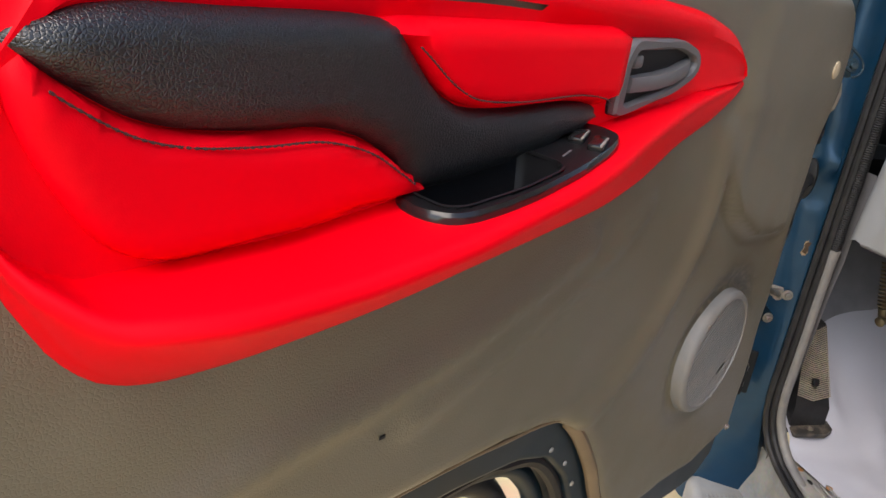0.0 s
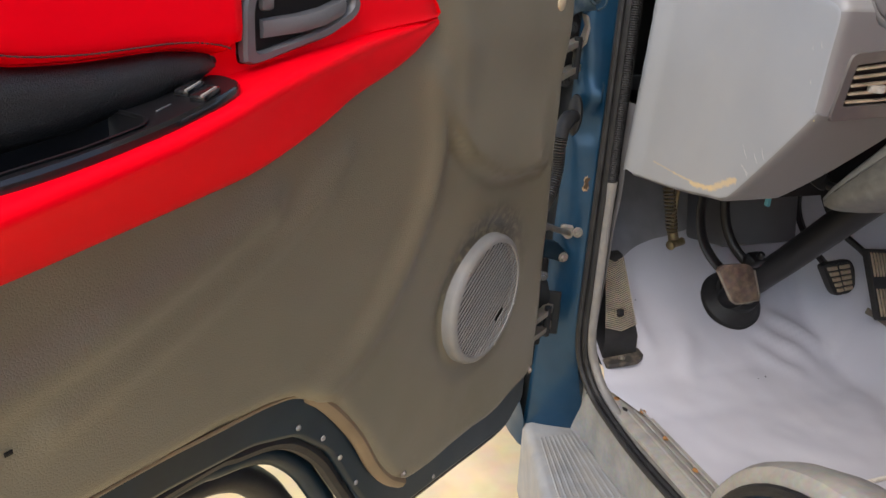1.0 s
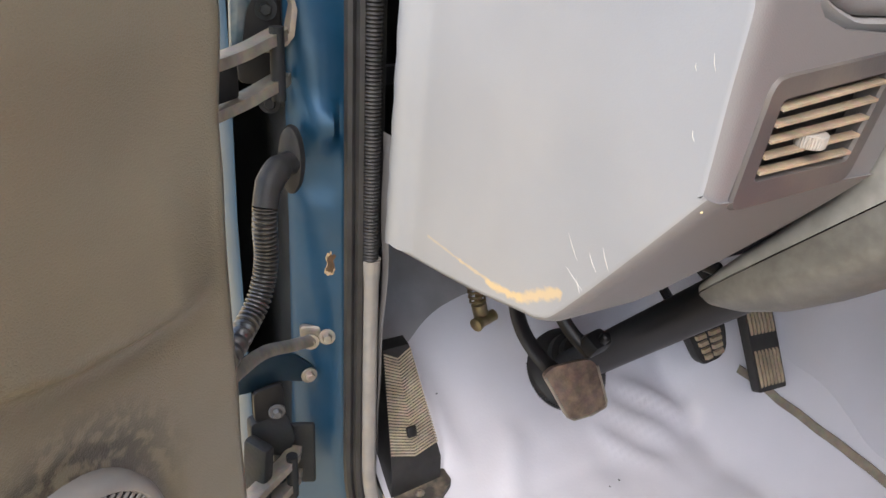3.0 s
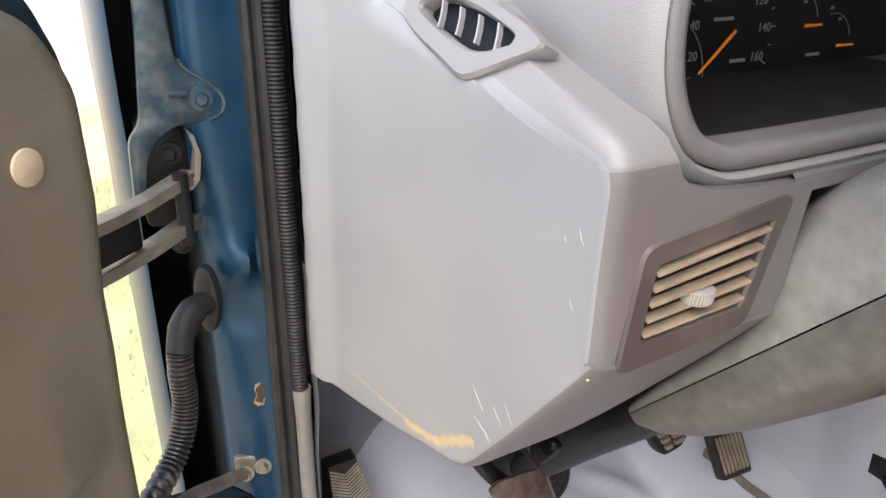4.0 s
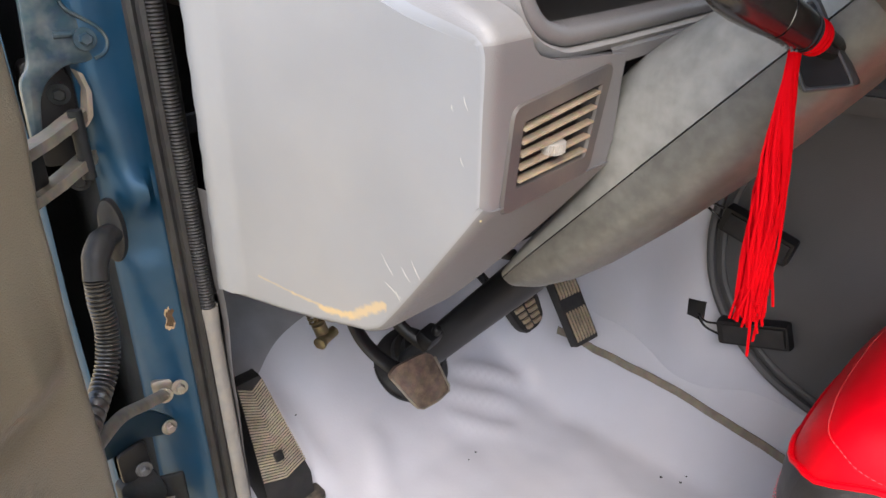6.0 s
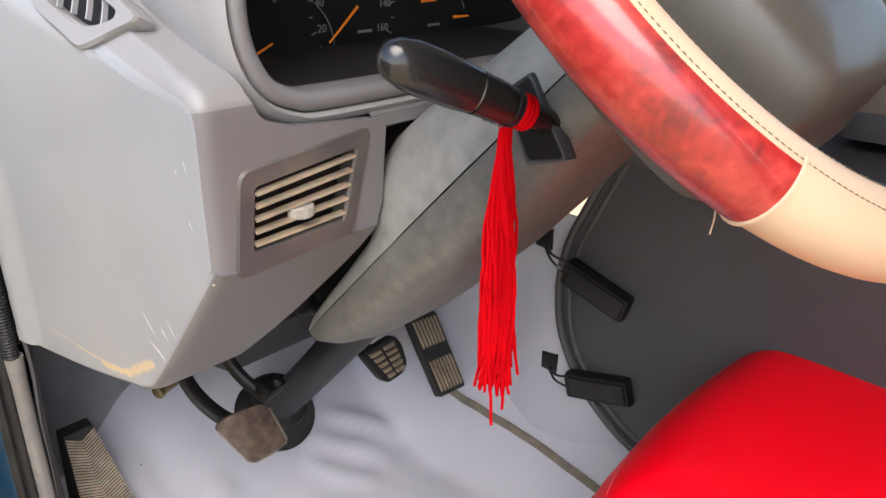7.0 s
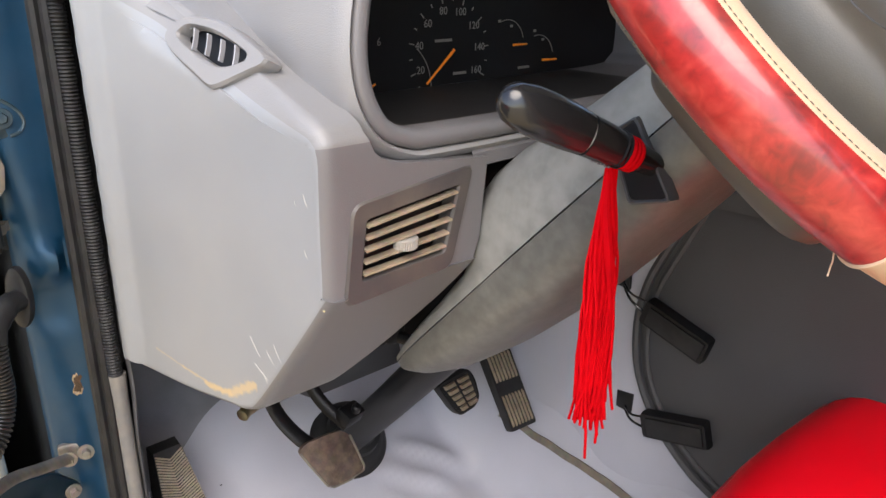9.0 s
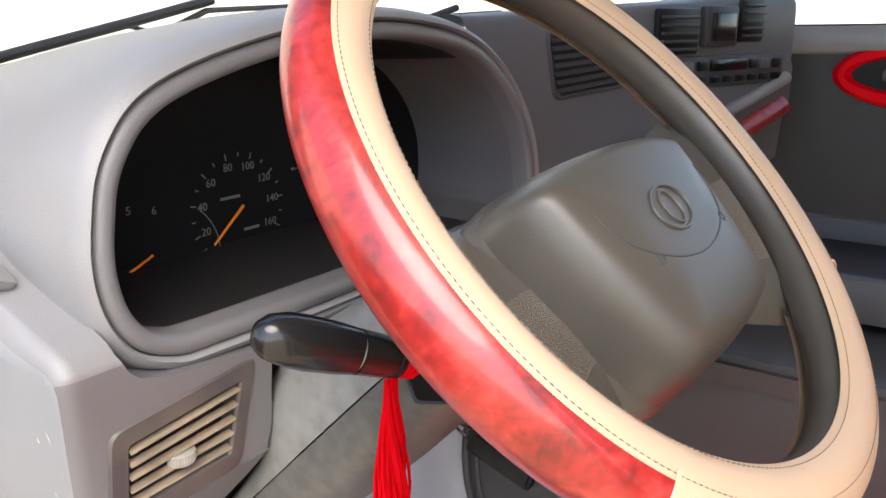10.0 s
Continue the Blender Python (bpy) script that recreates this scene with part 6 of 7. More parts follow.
bm = tube(spline([(0.300, 0.100, 0.825), (0.276, 0.122, 0.845), (0.258, 0.145, 0.88), (0.250, 0.155, 0.93), (0.252, 0.150, 0.98), (0.262, 0.14, 1.06)], 6), 0.010, 10, flat=0.5)
part("arm", bm, BLACK, clutch)

bm = tube(spline([(0.340, 0.118, 0.838), (0.326, 0.150, 0.862), (0.314, 0.168, 0.90), (0.304, 0.172, 0.96), (0.30, 0.17, 1.05)], 6), 0.008, 8, flat=0.5)
part("arm", bm, BLACK, clutch)
bm = box((0.036, 0.024, 0.022), (0.350, 0.128, 0.846), Euler((0.5, 0.1, 0.3)).to_matrix(), 0.006)
revolve([(0.006, 0), (0.006, 0.008), (0.004, 0.010)], frame_of((0.352, 0.118, 0.855), (1, 0, 0), (0.1, -0.5, 1)), 12, bm)
part("pivot", bm, BLACK, clutch)

brake = thing("brake_pedal", (0.55, 0.14, 0.76), "brake pedal with dusty ribbed rubber pad", "pedal", "foot pedals")
at, n = skewed([(0.505, 0.142, 0.822), (0.577, 0.143, 0.825), (0.588, 0.129, 0.768), (0.538, 0.127, 0.762)])
out = rounded([(-0.5, 0.46), (0.42, 0.5), (0.52, 0.2), (0.48, -0.36), (0.2, -0.52), (-0.40, -0.50), (-0.5, -0.3)], 0.14, 4)
bm = loft([[at(p[0] * k, p[1] * k, h) for p in out] for k, h in ((1, -0.010), (1, 0.0), (0.96, 0.0025), (0.86, 0.0025), (0.83, 0.0008))])
pad_ob = part("pad", bm, RUBBER, brake, "black rubber pad")
for i in range(5):
    v0 = 0.30 - i * 0.165
    for u0, u1 in ((-0.36 + 0.02 * i, -0.04), (0.03, 0.36)):
        part("rib", skewed_box(at, u0, u1, v0 - 0.055, v0 + 0.055, 0.0005, 0.0045), DUSTY, pad_ob)
bm = tube(spline([(0.545, 0.145, 0.800), (0.520, 0.17, 0.83), (0.505, 0.21, 0.88), (0.50, 0.22, 0.94), (0.50, 0.20, 1.05)], 6), 0.010, 8, flat=0.6)
part("arm", bm, BLACK, brake)

gas = thing("accelerator_pedal", (0.62, 0.09, 0.70), "long ribbed black accelerator pedal with dust", "pedal", "foot pedals")
at, n = skewed([(0.583, 0.127, 0.850), (0.640, 0.127, 0.844), (0.656, 0.079, 0.727), (0.601, 0.079, 0.732)])
out = rounded([(-0.5, -0.5), (0.5, -0.5), (0.5, 0.5), (-0.5, 0.5)], 0.06, 3)
bm = loft([[at(p[0] * k, p[1] * (1 - (1 - k) * 0.4), h) for p in out] for k, h in ((1, -0.010), (1, 0.0), (0.97, 0.002), (0.90, 0.002))])
gp = part("pad", bm, RUBBER, gas, "black rubber pad")
for j in range(7):
    u0 = -0.375 + j * 0.125
    for v0, v1 in ((-0.46, -0.04), (0.10, 0.46)):
        part("rib", skewed_box(at, u0 - 0.034, u0 + 0.034, v0, v1, 0.001, 0.0042), DUSTY, gp)
bm = tube(spline([(0.612, 0.13, 0.82), (0.595, 0.150, 0.84), (0.565, 0.18, 0.87), (0.54, 0.20, 0.92), (0.53, 0.21, 0.97)], 6), 0.006, 8)
part("rod", bm, BLACK, gas)

# ---- foot rest ----
rest = thing("foot_rest", (0.165, 0.21, 0.62), "dusty black rubber foot rest with herringbone ribs", "foot rest")
bm = loft([[V(0.138, 0.200, 0.632), V(0.208, 0.206, 0.632), V(0.208, 0.262, 0.632), V(0.140, 0.262, 0.632)],
           [V(0.138, 0.200, 0.684), V(0.206, 0.205, 0.680), V(0.206, 0.262, 0.690), V(0.141, 0.262, 0.690)],
           [V(0.139, 0.204, 0.692), V(0.205, 0.209, 0.688), V(0.204, 0.262, 0.70), V(0.141, 0.262, 0.70)],
           [V(0.146, 0.247, 0.812), V(0.182, 0.247, 0.812), V(0.184, 0.27, 0.815), V(0.146, 0.27, 0.815)],
           [V(0.147, 0.252, 0.818), V(0.181, 0.252, 0.818), V(0.183, 0.272, 0.818), V(0.147, 0.272, 0.818)]])
rb = part("body", bm, RUBBER, rest, "black rubber block")
RIB = material("dusty_grey_rubber", (0.25, 0.215, 0.165), 0.8, grain=0.5, grain_size=0.002, vary=0.3, patch=0.02)
for i in range(34):
    f = i / 33
    for sgn in (-1, 1):
        zc, yc = 0.697 + 0.112 * f, 0.2065 + 0.0395 * f
        xm = 0.171 - 0.007 * f
        x0, x1 = xm, xm + sgn * (0.031 - 0.014 * f)
        bm = tube([V(x0, yc - 0.001, zc - 0.003), V(x1, yc + 0.0015, zc + 0.006)], 0.0012, 5)
        part("rib", bm, RIB, rb)
bm = box((0.012, 0.006, 0.013), (0.166, 0.2085, 0.728), Euler((radians(-20), 0, 0)).to_matrix(), 0.002)
part("hole", bm, BLACK, rb)
bm = sheet(rounded([(0.136, 0.178), (0.196, 0.180), (0.219, 0.196), (0.216, 0.235), (0.136, 0.26)], 0.006), lambda x, y: V(x, y, 0.645 + 0.25 * max(0, y - 0.2)), 0.02, (0, 0, -0.008))
fl = part("flange", bm, RUBBER_DUSTY, rest)
screw("screw", (0.172, 0.193, 0.6455), (0, 0, 1), STEEL, fl, 0.0042)

# ---- small fittings ----
valve = thing("brass_valve", (0.266, 0.23, 0.83), "old brass valve with a coil spring under the dashboard", "valve")
bm = tube([V(0.262, 0.235, 0.862), V(0.268, 0.232, 0.838)], 0.009, 10)
tube([V(0.258, 0.225, 0.842), V(0.282, 0.23, 0.845)], 0.007, 10, bm)
revolve([(0.008, 0), (0.0085, 0.006), (0.006, 0.008)], frame_of((0.258, 0.225, 0.842), (0, 0, 1), (-1, -0.4, -0.2)), 14, bm)
part("body", bm, BRASS, valve)
bm = tube([V(0.262 - 0.0006 * k / 8 * 3 + 0.010 * math.cos(k * 0.785), 0.236 + 0.010 * math.sin(k * 0.785) * 0.8, 0.862 + k * 0.00085) for k in range(96)], 0.0016, 6)
part("spring", bm, BRASS, valve)
bm = tube([V(0.262, 0.237, 0.85), V(0.262, 0.24, 0.96)], 0.004, 8)
part("stem", bm, BRASS, valve)

sp = spline([(0.6535, 0.15, 0), (0.655, 0.10, 0), (0.6545, 0.02, 0), (0.653, -0.06, 0), (0.651, -0.12, 0), (0.644, -0.25, 0)], 12)
loops = []
for p in sp:
    slope = 60 * (p.x - 0.595)
    wide, off = V(1, 0, slope).normalized() * 0.0058, V(-slope, 0, 1).normalized()
    q = mat_place(p.x, p.y) + V(0, 0, 0.001)
    loops.append([q - wide + off * 0.001, q - wide + off * 0.0035, q + wide + off * 0.0035, q + wide + off * 0.001])
tagged(part("floor_strap", loft(loops), STRAP), "thin brown strap lying along the floor mat", "strap")
CORD = material("grey_cord", (0.5, 0.47, 0.42), 0.8, grain=0.4, vary=0.2, patch=0.01)
cord = thing("mat_cord", (0.45, -0.14, 0.59), "twisted pale cord along the mat edge", "cord")
for ph in (0, math.pi):
    pts = []
    for i in range(240):
        x = 0.34 + i * 0.0010
        y = -0.139 - 2.2 * max(0, x - 0.44) ** 1.4
        pts.append(V(x, y + 0.002 * math.cos(i * 0.55 + ph), mat_place(x, y).z + 0.004 + 0.002 * math.sin(i * 0.55 + ph)))
    bm = tube(pts, 0.0019, 6)
    part("strand", bm, CORD, cord)
debris = thing("floor_crumbs", (0.6, -0.08, 0.59), "dark crumbs of dirt on the floor mat", "dirt", kind="stuff")
bm = bmesh.new()
for x, y, r in ((0.591, -0.08, 0.003), (0.60, -0.105, 0.003), (0.61, -0.108, 0.002), (0.42, 0.13, 0.002), (0.44, 0.135, 0.0025), (0.24, 0.28, 0.002)):
    box((r * 1.2, r * 0.7, r * 0.4), mat_place(x, y) + V(0, 0, 0.001), Euler((0, 0, x * 40)).to_matrix(), 0, bm)
part("crumbs", bm, BLACK, debris)

# ---- engine cover with rubber latches ----
cover = thing("engine_cover", (0.9, -0.4, 0.75), "dark grey engine cover with a beaded rim", "engine cover")
EDGE = spline([(-0.150, 1.150, 0), (-0.112, 1.07, 0), (-0.086, 1.01, 0), (-0.076, 0.95, 0), (-0.084, 0.885, 0), (-0.112, 0.83, 0), (-0.150, 0.79, 0), (-0.20, 0.758, 0), (-0.30, 0.725, 0), (-0.45, 0.70, 0)], 6)
outline = [(p.x, p.y) for p in EDGE] + [(-0.95, 0.69), (-0.95, 1.150)]
gap_c = edge_gap(outline)
bm = sheet(outline, lambda y, z: V(0.655 - 0.010 * min(1, gap_c(y, z) / 0.05), y, z), 0.03, (0.02, 0, 0))
part("side_panel", bm, ENGINE, cover, "dark grained side panel", 60)
for off, r in ((0.006, 0.006), (0.022, 0.005)):
    pts = []
    for i, p in enumerate(EDGE):
        t = (EDGE[min(i + 1, len(EDGE) - 1)] - EDGE[max(i - 1, 0)]).normalized()
        nrm = V(t.y, -t.x, 0)
        q = p + nrm * off if nrm.x < 0 else p - nrm * off
        pts.append(V(0.6515, q.x, q.y))
    part("rim_bead", tube(pts, r, 8), SHROUD_DARK, cover)
bm = sheet([(0.645, -0.95), (1.25, -0.95), (1.25, -0.10), (0.645, -0.145)], lambda x, y: V(x, y, 1.150 + 0.01 * math.sin(x * 6)), 0.05, (0, 0, -0.02))
part("top_panel", bm, ENGINE, cover, "", 60)
for at, drop_z, hook in (((0.642, -0.143, 0.966), -0.014, (0.640, -0.060, 1.002)), ((0.642, -0.158, 0.836), 0.012, (0.636, -0.082, 0.832))):
    a, b = V(0.640, at[1] + 0.045, at[2] - drop_z), V(0.640, at[1] - 0.045, at[2] + drop_z)
    mm = frame_of((a + b) / 2, b - a, (-1, 0, 0))
    latch = thing("cover_latch", (a + b) / 2, "black rubber latch hooked to the mat", "latch", "cover latches")
    bm = loft([[mm @ V(u, v * wv, h) for u, v in rounded([(-0.045, -0.018), (0.045, -0.018), (0.045, 0.018), (-0.045, 0.018)], 0.004, 2)] for h, wv in ((-0.004, 1), (0.004, 1), (0.010, 0.86))])
    part("body", bm, BLACK, latch)
    part("lip", box((0.078, 0.024, 0.003), mm @ V(0.002, 0, 0.011), mm.to_3x3(), 0.001), RUBBER, latch)
    hp = Vector(hook)
    for k in (-1, 1):
        bm = tube(spline([a + V(0, 0, 0.008 * k), (a + hp) / 2 + V(-0.006, 0, 0.004 * k), hp + V(0.004, 0, 0.002 * k)], 5), 0.0016, 6)
        part("wire", bm, BLACK_GLOSS, latch)
    bm = slab([(-0.012, -0.012), (0.012, -0.014), (0.012, 0.014), (-0.012, 0.012)], frame_of(hp + V(0.016, 0.01, 0), (0, -1, 0), (-1, 0, 0)), 0.004, 0.001)
    part("slot", bm, BLACK, latch)
tray = thing("console_tray", (0.95, -0.42, 1.16), "dark plastic tray on the engine cover", "tray")
bm = ring_slab(rounded([(0.80, -0.58), (1.10, -0.58), (1.10, -0.32), (0.80, -0.32)], 0.03), rounded([(0.82, -0.56), (1.08, -0.56), (1.08, -0.34), (0.82, -0.34)], 0.025), Matrix.Translation((0, 0, 1.20)), 0.045)
part("rim", bm, SHROUD_DARK, tray)
part("bottom", box((0.29, 0.25, 0.006), (0.95, -0.45, 1.168), bevel=0.001), BLACK, tray)

# ---- driver's seat ----
seat = thing("driver_seat", (0.52, -0.55, 0.6), "red and black stitched vinyl driver's seat", "seat")
SX0, SX1, SY, STOP = 0.315, 0.715, -0.295, 0.962
C_OUT = rounded([(SX0, -0.85), (SX1, -0.85), (SX1, SY - 0.01), (SX1 - 0.06, SY + 0.004), (0.52, SY + 0.012), (SX0 + 0.07, SY + 0.002), (SX0 + 0.01, SY - 0.03)], 0.05, 5)
cg = edge_gap(C_OUT)


def cushion(x, y):
    g = min(1.0, cg(x, y) / 0.085)
    return V(x, y, STOP - 0.10 + 0.105 * (1 - (1 - g) ** 2.4) ** 0.6 - 0.10 * max(0, SY - 0.10 - y) * 0.35)


side_loop = resample(C_OUT, 120)
mid = V(0.525, -0.56, 0)


def seam_z(p):
    """Height of the red and black seam: low along the front, climbing along the door side."""
    low = STOP - 0.090
    if p.x > 0.44:
        return low
    return low + (0.012 + 0.042 * min(1, max(0, (-0.30 - p.y) / 0.12)) ** 0.6) * min(1, (0.44 - p.x) / 0.06)


bm = sheet(C_OUT, cushion, 0.014)
part("cushion", bm, RED_SEAT, seat, "glossy red vinyl cushion", 60)
bands = [[] for k in range(9)]
seam = []
for i, p in enumerate(side_loop):
    t = (side_loop[(i + 1) % 120] - side_loop[i - 1]).normalized()
    inw = V(-t.y, t.x, 0)
    inw = inw if inw.dot(mid - p) > 0 else -inw
    q = p.copy()
    for k in range(80):
        if cushion(q.x, q.y).z >= seam_z(p):
            break
        q += inw * 0.001
    seam.append(cushion(q.x, q.y) + inw * -0.0008 + V(0, 0, 0.0008))
    for k in range(9):
        m = p.lerp(q, k / 8)
        bands[k].append(cushion(m.x, m.y) - inw * 0.0022 + V(0, 0, 0.0016))
part("side_panel", loft(bands, True, False), BLACK_LEATHER, seat, "black grained vinyl side panel", 60)
part("welt", tube(seam + seam[:1], 0.0028, 8), RED_SEAT, seat, "raised red seam")
bm = loft([[V(p.x + (p.x - mid.x) * k, p.y + (p.y - mid.y) * k, z) for p in side_loop] for k, z in ((-0.004, STOP - 0.101), (0.010, STOP - 0.115), (0.016, STOP - 0.15), (0.0, STOP - 0.22), (-0.03, 0.66))], True, False)
part("skirt", bm, BLACK_LEATHER, seat, "black grained vinyl skirt", 60)
for dz, k in ((-0.118, 0.013), (-0.130, 0.0165)):
    stitches([V(p.x + (p.x - mid.x) * k, p.y + (p.y - mid.y) * k, STOP + dz) for p in side_loop + side_loop[:1]], 0.005, 0.0008, THREAD_PINK, seat)
edge = [cushion(p.x, p.y) + V(0, 0, 0.0006) for p in spline([(SX0 + 0.030, -0.60, 0), (SX0 + 0.026, -0.42, 0), (SX0 + 0.034, SY - 0.050, 0), (SX0 + 0.085, SY - 0.026, 0), (0.52, SY - 0.018, 0), (SX1 - 0.06, SY - 0.026, 0)], 10)]
stitches(edge, 0.005, 0.0004, material("red_thread", (0.70, 0.10, 0.11), 0.7, vary=0.1), seat)
part("base", box((0.34, 0.5, 0.10), (0.53, -0.60, 0.645), bevel=0.01), SHROUD_DARK, seat)
bm = loft([[V(0.525 + (p.x - 0.525) * k, -0.88 + (p.y + 0.57) * 0.20 - 0.25 * (z - 0.9), z) for p in side_loop] for k, z in ((0.9, 0.90), (1.0, 0.95), (1.0, 1.35), (0.9, 1.52), (0.7, 1.56))])
part("backrest", bm, RED_SEAT, seat, "red vinyl backrest", 60)

# ---- hinges, check strap and cable between door and post ----
def hinge(z0, z1, tag):
    bm = box((0.045, 0.006, abs(z1 - z0) + 0.05), (0.030, 0.222, (z0 + z1) / 2), Euler((0, 0, radians(-25))).to_matrix(), 0.003)
    hg = part("hinge", bm, HOLLOW_DARK, door, tag, home=DOOR.inverted())
    for z, bend in ((z0, 0.006), (z1, -0.006)):
        path = spline([(0.026, 0.206, z + 0.004), (0.018, 0.196, z + 0.004), (0.004, 0.187, z + 0.001), (-0.012, 0.180, z - 0.004), (-0.030, 0.170, z - 0.007), (-0.050, 0.154, z - 0.008), (-0.078, 0.132, z - 0.008)], 5)
        loops = []
        for i, p in enumerate(path):
            t = (path[min(i + 1, len(path) - 1)] - path[max(i - 1, 0)]).normalized()
            sd = V(t.y, -t.x, 0).normalized() * (0.009 if i > 3 else 0.007)
            loops.append([p - sd + V(0, 0, 0.0045), p + sd * 0.8 + V(0, 0, 0.0045), p + sd + V(0, 0, 0.003), p + sd - V(0, 0, 0.0045), p - sd - V(0, 0, 0.0045)])
        part("leaf", loft(loops), STEEL, hg, "dusty bare steel leaf")
    part("pin", tube([V(0.016, 0.188, min(z0, z1) - 0.010), V(0.016, 0.188, max(z0, z1) + 0.012)], 0.006, 12), HOLLOW_DARK, hg)
    bm = box((0.05, 0.006, abs(z1 - z0) - 0.010), (-0.040, 0.160, (z0 + z1) / 2 - 0.007), Euler((0, 0, radians(41))).to_matrix(), 0.003)
    part("knuckle", bm, BLACK, hg)
    for z in (z0 + 0.022, z1 - 0.018):
        bolt("bolt", (0.016, 0.213, z), (-0.35, -1, 0), HOLLOW_DARK, hg, 0.0055)
    return hg


hinge(1.180, 1.143, "upper steel door hinge with two bent leaves")
hinge(0.752, 0.722, "lower steel door hinge with two bent leaves")
check = thing("door_check", (0.02, 0.18, 0.88), "steel door check strap with a riveted link", "door check")
bm = slab(rounded([(-0.018, -0.009), (0.018, -0.006), (0.02, 0.006), (-0.018, 0.010)], 0.005, 3), frame_of((0.056, 0.213, 0.886), (1, -0.25, 0.05), (-0.3, -1, 0.1)), 0.006, 0.001)
part("bracket", bm, STEEL, check)
bolt("rivet", (0.063, 0.207, 0.884), (-0.3, -1, 0.1), STEEL, check, 0.005)
bolt("rivet", (0.045, 0.205, 0.884), (-0.3, -1, 0.1), STEEL, check, 0.005)
bm = tube(spline([(0.046, 0.203, 0.886), (0.014, 0.180, 0.901), (-0.02, 0.150, 0.920), (-0.062, 0.098, 0.938)], 6), 0.0062, 8, flat=0.5)
part("arm", bm, STEEL, check)
FACE = lambda x, y, z: frame_of((x, y, z), (1, 0, 0), (0, -1, 0))
bm = slab(rounded([(-0.060, -0.014), (-0.034, -0.016), (-0.008, -0.009), (0.030, -0.022), (0.036, -0.008), (0.012, 0.017), (-0.034, 0.026), (-0.060, 0.028)], 0.008, 3), FACE(0.02, 0.214, 0.85), 0.005, 0.001)
part("plate", bm, BLUE_SHADED, check, "dark blue bracket plate")
bolt("bolt", (0.045, 0.212, 0.840), (0, -1, 0), STEEL, check, 0.005)
# pressed cups of the hinges, darkened as in shade, a black slab for the hollow
for dx, dz, hole, cup in ((0.0, 0.78, ((-0.016, 0.026), (0.016, 0.026), (0.014, 0.066), (-0.016, 0.062)), ((-0.020, 0.024), (0.018, 0.026), (0.027, -0.009), (0.018, -0.029), (-0.020, -0.016))),):
    bm = slab(rounded(cup, 0.006, 3), FACE(dx, 0.204, dz), 0.014, 0.002)
    cup_ob = part("hinge_cup", bm, HOLLOW_DARK, check, "pressed steel hinge cup, darkened as in shade")
    part("hollow", slab(rounded(hole, 0.006, 3), FACE(dx, 0.2018, dz), 0.004, 0.001), BLACK, cup_ob)
    bolt("bolt", (dx + 0.006, 0.200, dz + 0.035), (-0.2, -1, 0), SHROUD_DARK, cup_ob, 0.005)
for at, size, turn_z in (((-0.004, 0.205, 0.715), (0.034, 0.020, 0.050), -10), ((-0.020, 0.190, 0.745), (0.014, 0.030, 0.10), 30)):
    part("dark_bracket", box(size, at, Euler((0.1, 0, radians(turn_z))).to_matrix(), 0.004), HOLLOW_DARK, check)
BLUE_WORN = material("dusty_blue_steel", (0.018, 0.045, 0.066), 0.38, metal=0.4, vary=0.25, patch=0.03, coat=0.3, dust=0.45, dust_colour=(0.17, 0.18, 0.17))
PLATE = [(0.020, 1.36), (0.025, 1.279), (0.031, 1.271), (0.052, 1.256), (0.060, 1.243), (0.057, 1.232), (0.046, 1.227), (0.020, 1.226), (0.004, 1.216), (-0.004, 1.202), (-0.010, 1.165), (-0.018, 1.163),
         (-0.016, 1.218), (-0.006, 1.231), (0.000, 1.301), (0.003, 1.36)]
bm = slab(rounded([(x, z - 1.25) for x, z in PLATE], 0.006, 3), FACE(0, 0.199, 1.25), 0.006, 0.0015)
plate_ob = part("upper_bracket", bm, BLUE_WORN, van, "dusty blue-grey bracket plate bolted to the post")
bm = tube(spline([(0.027, 0.1975, 1.277), (0.032, 0.1975, 1.269), (0.051, 0.1975, 1.255), (0.0585, 0.1975, 1.243), (0.0555, 0.1975, 1.233), (0.046, 0.1975, 1.2285)], 5), 0.0016, 6)
part("rolled_edge", bm, BLUE_WORN, plate_ob)
part("pressing", tube([V(0.017, 0.1985, 1.2515), V(0.031, 0.1985, 1.2505)], 0.0030, 8), BLUE_WORN, plate_ob)
bolt("bolt", (0.041, 0.1985, 1.245), (-0.1, -1, 0.1), BLUE_WORN, plate_ob, 0.0056)
loops = []
for x, z in ((0.029, 1.222), (0.033, 1.206), (0.030, 1.186), (0.024, 1.179), (0.010, 1.174), (-0.008, 1.175)):
    loops.append([V(x - 0.002, 0.192, z), V(x + 0.002, 0.192, z - 0.003), V(x + 0.004, 0.215, z - 0.004), V(x, 0.215, z)])
part("steel_lip", loft(loops), STEEL, plate_ob, "dusty bare steel lip round the hinge hollow")
CONDUIT = material("ribbed_black_plastic", (0.018, 0.018, 0.018), 0.36, spec=0.9, vary=0.2, patch=0.02, dust=0.10, dust_colour=(0.14, 0.11, 0.08))
cable = thing("door_cable", (0.0, 0.17, 1.0), "black corrugated cable conduit with a rubber elbow", "cable")
MG = frame_of((0.028, 0.196, 1.078), (0, 0, 1), (-0.75, -0.66, 0))
bm = loft([[MG @ V(r * 1.5 * math.cos(a), r * 0.55 * math.sin(a), h) for a in (2 * math.pi * j / 28 for j in range(28))] for r, h in ((0.020, -0.004), (0.021, 0.0), (0.020, 0.004), (0.015, 0.006))])
part("grommet", bm, RUBBER, cable, "oval rubber grommet")
el = spline([(0.026, 0.194, 1.076), (0.012, 0.182, 1.077), (-0.001, 0.172, 1.066), (-0.006, 0.167, 1.050)], 6)
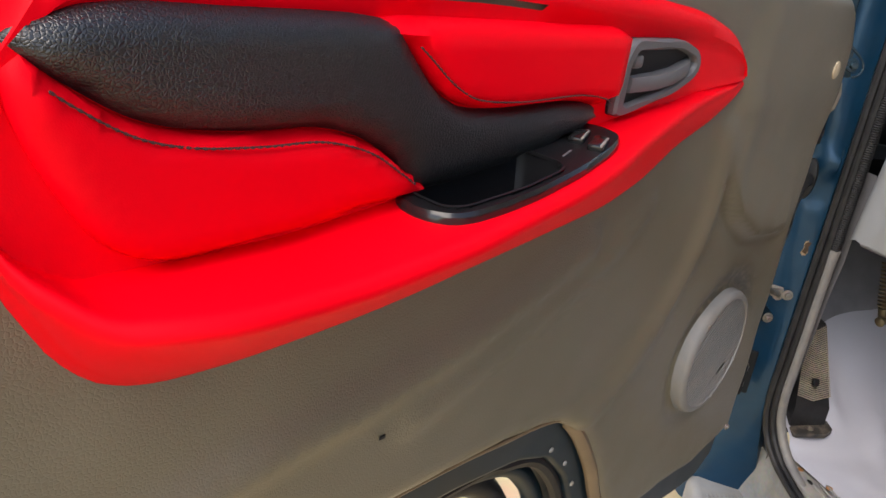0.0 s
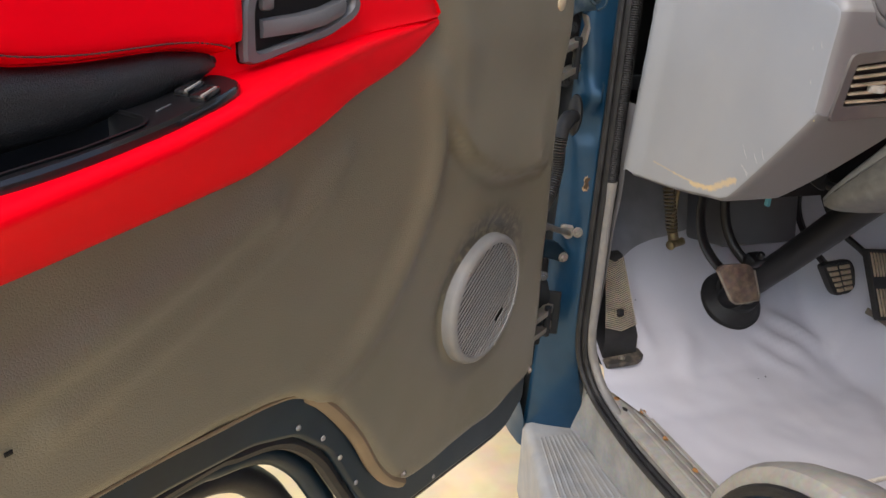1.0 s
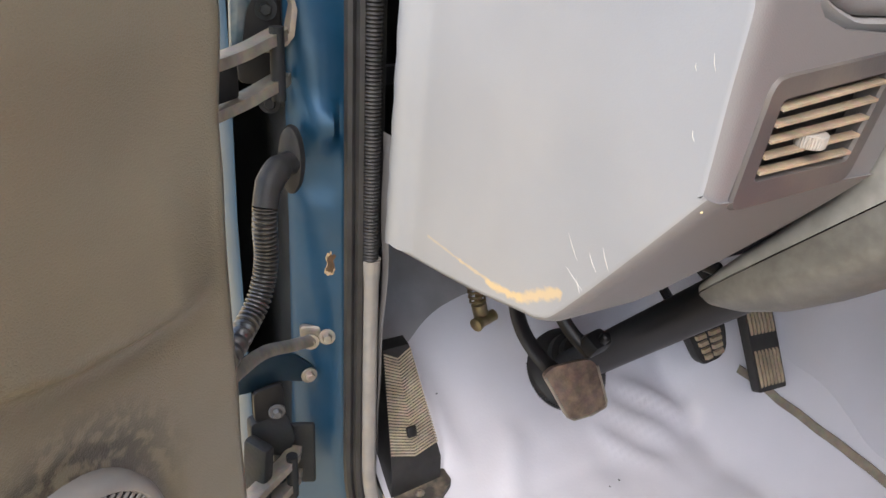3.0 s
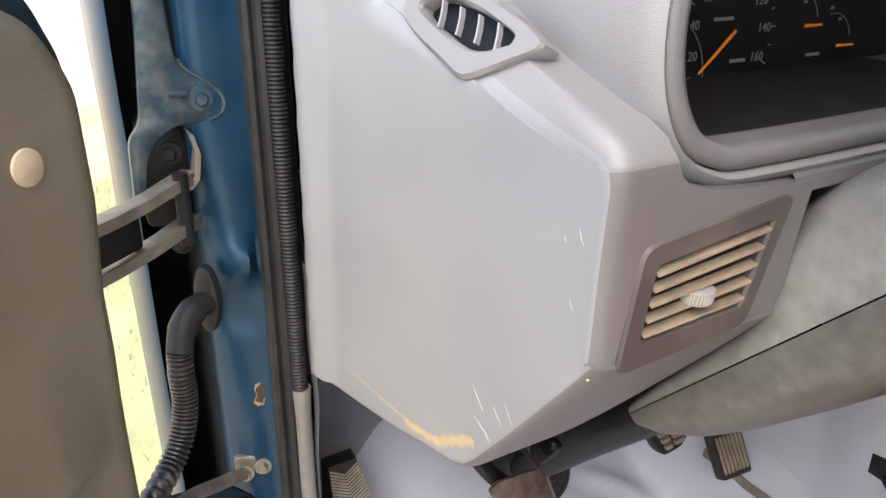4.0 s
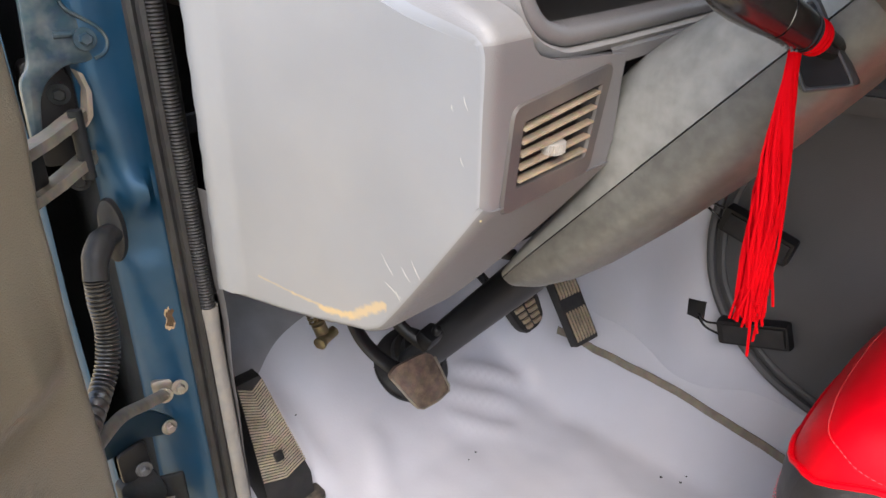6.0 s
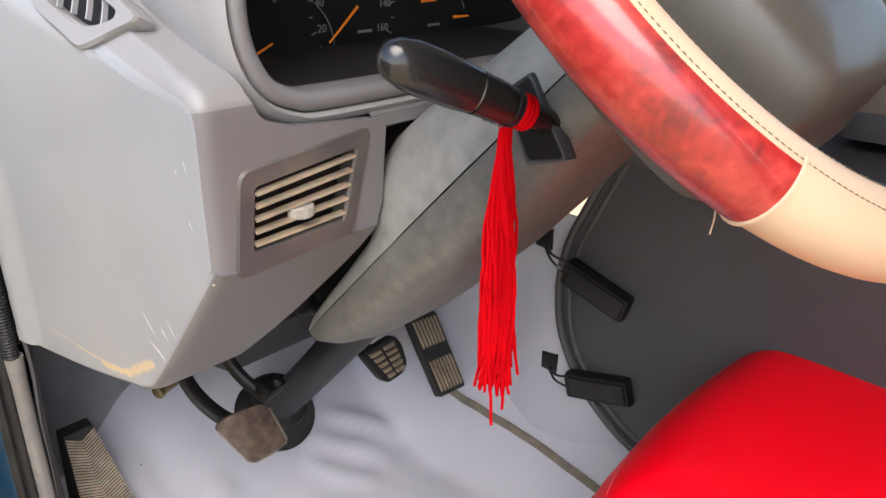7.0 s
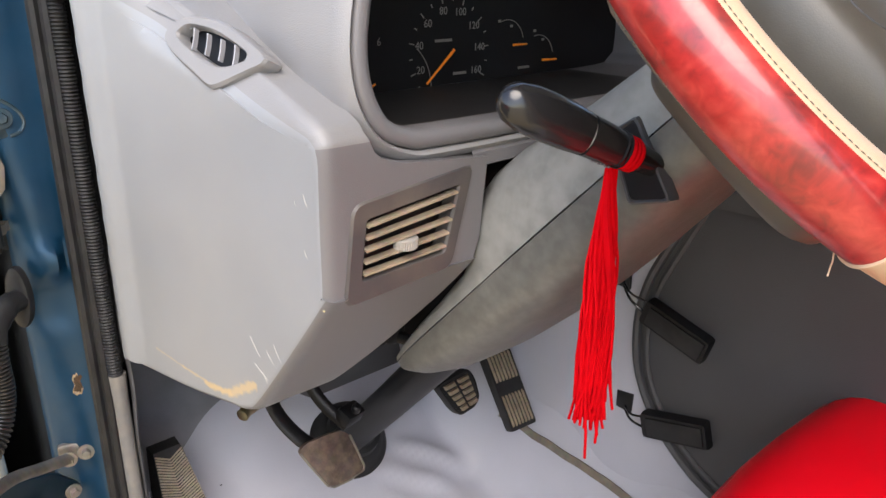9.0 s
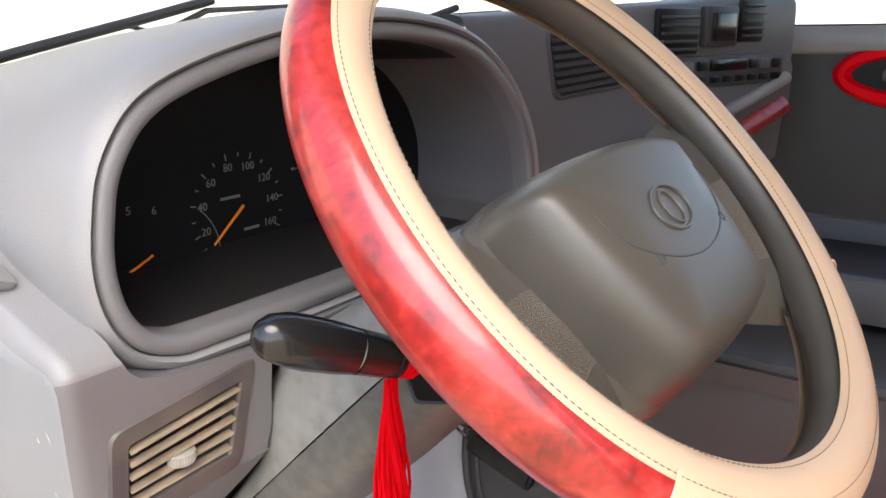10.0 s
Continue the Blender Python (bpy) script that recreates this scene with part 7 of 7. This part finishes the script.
part("elbow", tube(el, [0.0105] * 6 + [0.0118] * 7 + [0.0108] * (len(el) - 13), 14), RUBBER, cable)
cd = spline([(-0.006, 0.167, 1.051), (-0.0075, 0.166, 1.030), (-0.007, 0.166, 1.010), (-0.010, 0.164, 0.990), (-0.018, 0.158, 0.970), (-0.034, 0.144, 0.955), (-0.062, 0.110, 0.946)], 16)
part("conduit", tube(cd, [0.0108 if i % 3 < 2 else 0.0082 for i in range(len(cd))], 14), CONDUIT, cable, "ribbed black plastic conduit")
# no real hole: a black slab paints the opening's darkness
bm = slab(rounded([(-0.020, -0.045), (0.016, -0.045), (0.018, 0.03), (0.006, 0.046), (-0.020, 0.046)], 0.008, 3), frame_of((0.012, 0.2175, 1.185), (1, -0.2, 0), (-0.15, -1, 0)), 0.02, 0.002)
part("opening", bm, BLACK, bpy.data.objects["front_pillar"], "black slab for the dark of an opening in the post")
# rusty chip on the post
CHIP = material("brown_rust", (0.055, 0.030, 0.013), 0.9, grain=0.9, grain_size=0.002, vary=0.4, patch=0.004)
CHIP_RIM = material("flaking_primer", (0.30, 0.22, 0.13), 0.8, grain=0.6, grain_size=0.001, vary=0.4, patch=0.003)
M_CHIP = frame_of((0.066, 0.2045, 0.967), (1, -0.4, 0), (-0.35, -1, 0))
EDGE = spline([(-0.006, -0.011, 0), (0.002, -0.013, 0), (0.006, -0.004, 0), (0.004, 0.004, 0), (0.007, 0.010, 0), (0.001, 0.013, 0), (-0.005, 0.007, 0), (-0.003, 0.0, 0)], 4, True)
rng = random.Random(7)
EDGE = [p * rng.uniform(0.86, 1.1) for p in EDGE]
chip = part("rust_chip", sheet(EDGE, lambda u, v: M_CHIP @ V(u, v, 0.0012), 0.01), CHIP_RIM, bpy.data.objects["front_pillar"], "rusty chip in the paint")
part("rust", sheet([p * rng.uniform(0.66, 0.88) for p in EDGE], lambda u, v: M_CHIP @ V(u, v, 0.0018), 0.01), CHIP, chip)
# ---- far passenger door ----
far_door = thing("passenger_door", (1.58, -0.4, 0.7), "closed far door with dark vinyl card and red armrest ring", "door")
bm = sheet(rounded([(-1.15, 0.72), (0.10, 0.72), (0.10, 1.42), (0.02, 1.455), (-1.15, 1.455)], 0.03), lambda y, z: V(1.47 + 0.004 * noise.noise((y * 6, z * 6, 3)), y, z), 0.05, (0.03, 0, 0))
fd = part("door_card", bm, ENGINE, far_door, "dark grey vinyl card")
ring = [(math.cos(a), math.sin(a)) for a in (2 * math.pi * j / 40 for j in range(40))]
bm = loft([[V(1.468 + dx, y, z) for dx, z in ((0, 1.405), (-0.016, 1.412), (-0.020, 1.430), (-0.014, 1.446), (0.01, 1.456))] for y in (0.06, -0.3, -0.7, -1.1)], False)
part("window_ledge", bm, BEZEL, far_door, "pale grey ledge under the window", 60)
MF = frame_of((1.452, -0.475, 1.372), (0, -1, 0), (-1, 0, 0))
bm = ring_slab([(0.17 * c, 0.062 * s) for c, s in ring], [(0.14 * c, 0.034 * s) for c, s in ring], MF, 0.03, lip=0.010)
part("armrest_ring", bm, RED, far_door, "red armrest ring")
bm = slab([(0.14 * c, 0.034 * s) for c, s in ring], MF @ Matrix.Translation((0, 0, -0.012)), 0.006)
part("recess", bm, BLACK, far_door)
part("handle", box((0.02, 0.09, 0.02), (1.445, -0.43, 1.372), bevel=0.006), GREY_HANDLE, far_door)
bm = sheet(rounded([(-1.10, 1.46), (0.0, 1.46), (-0.22, 1.90), (-1.10, 1.90)], 0.03), lambda y, z: V(1.50 + 0.02 * (z - 1.38), y, z), 0.1, (0.004, 0, 0))
fp = part("window_pane", bm, GLASS, far_door)
fp.visible_shadow = False
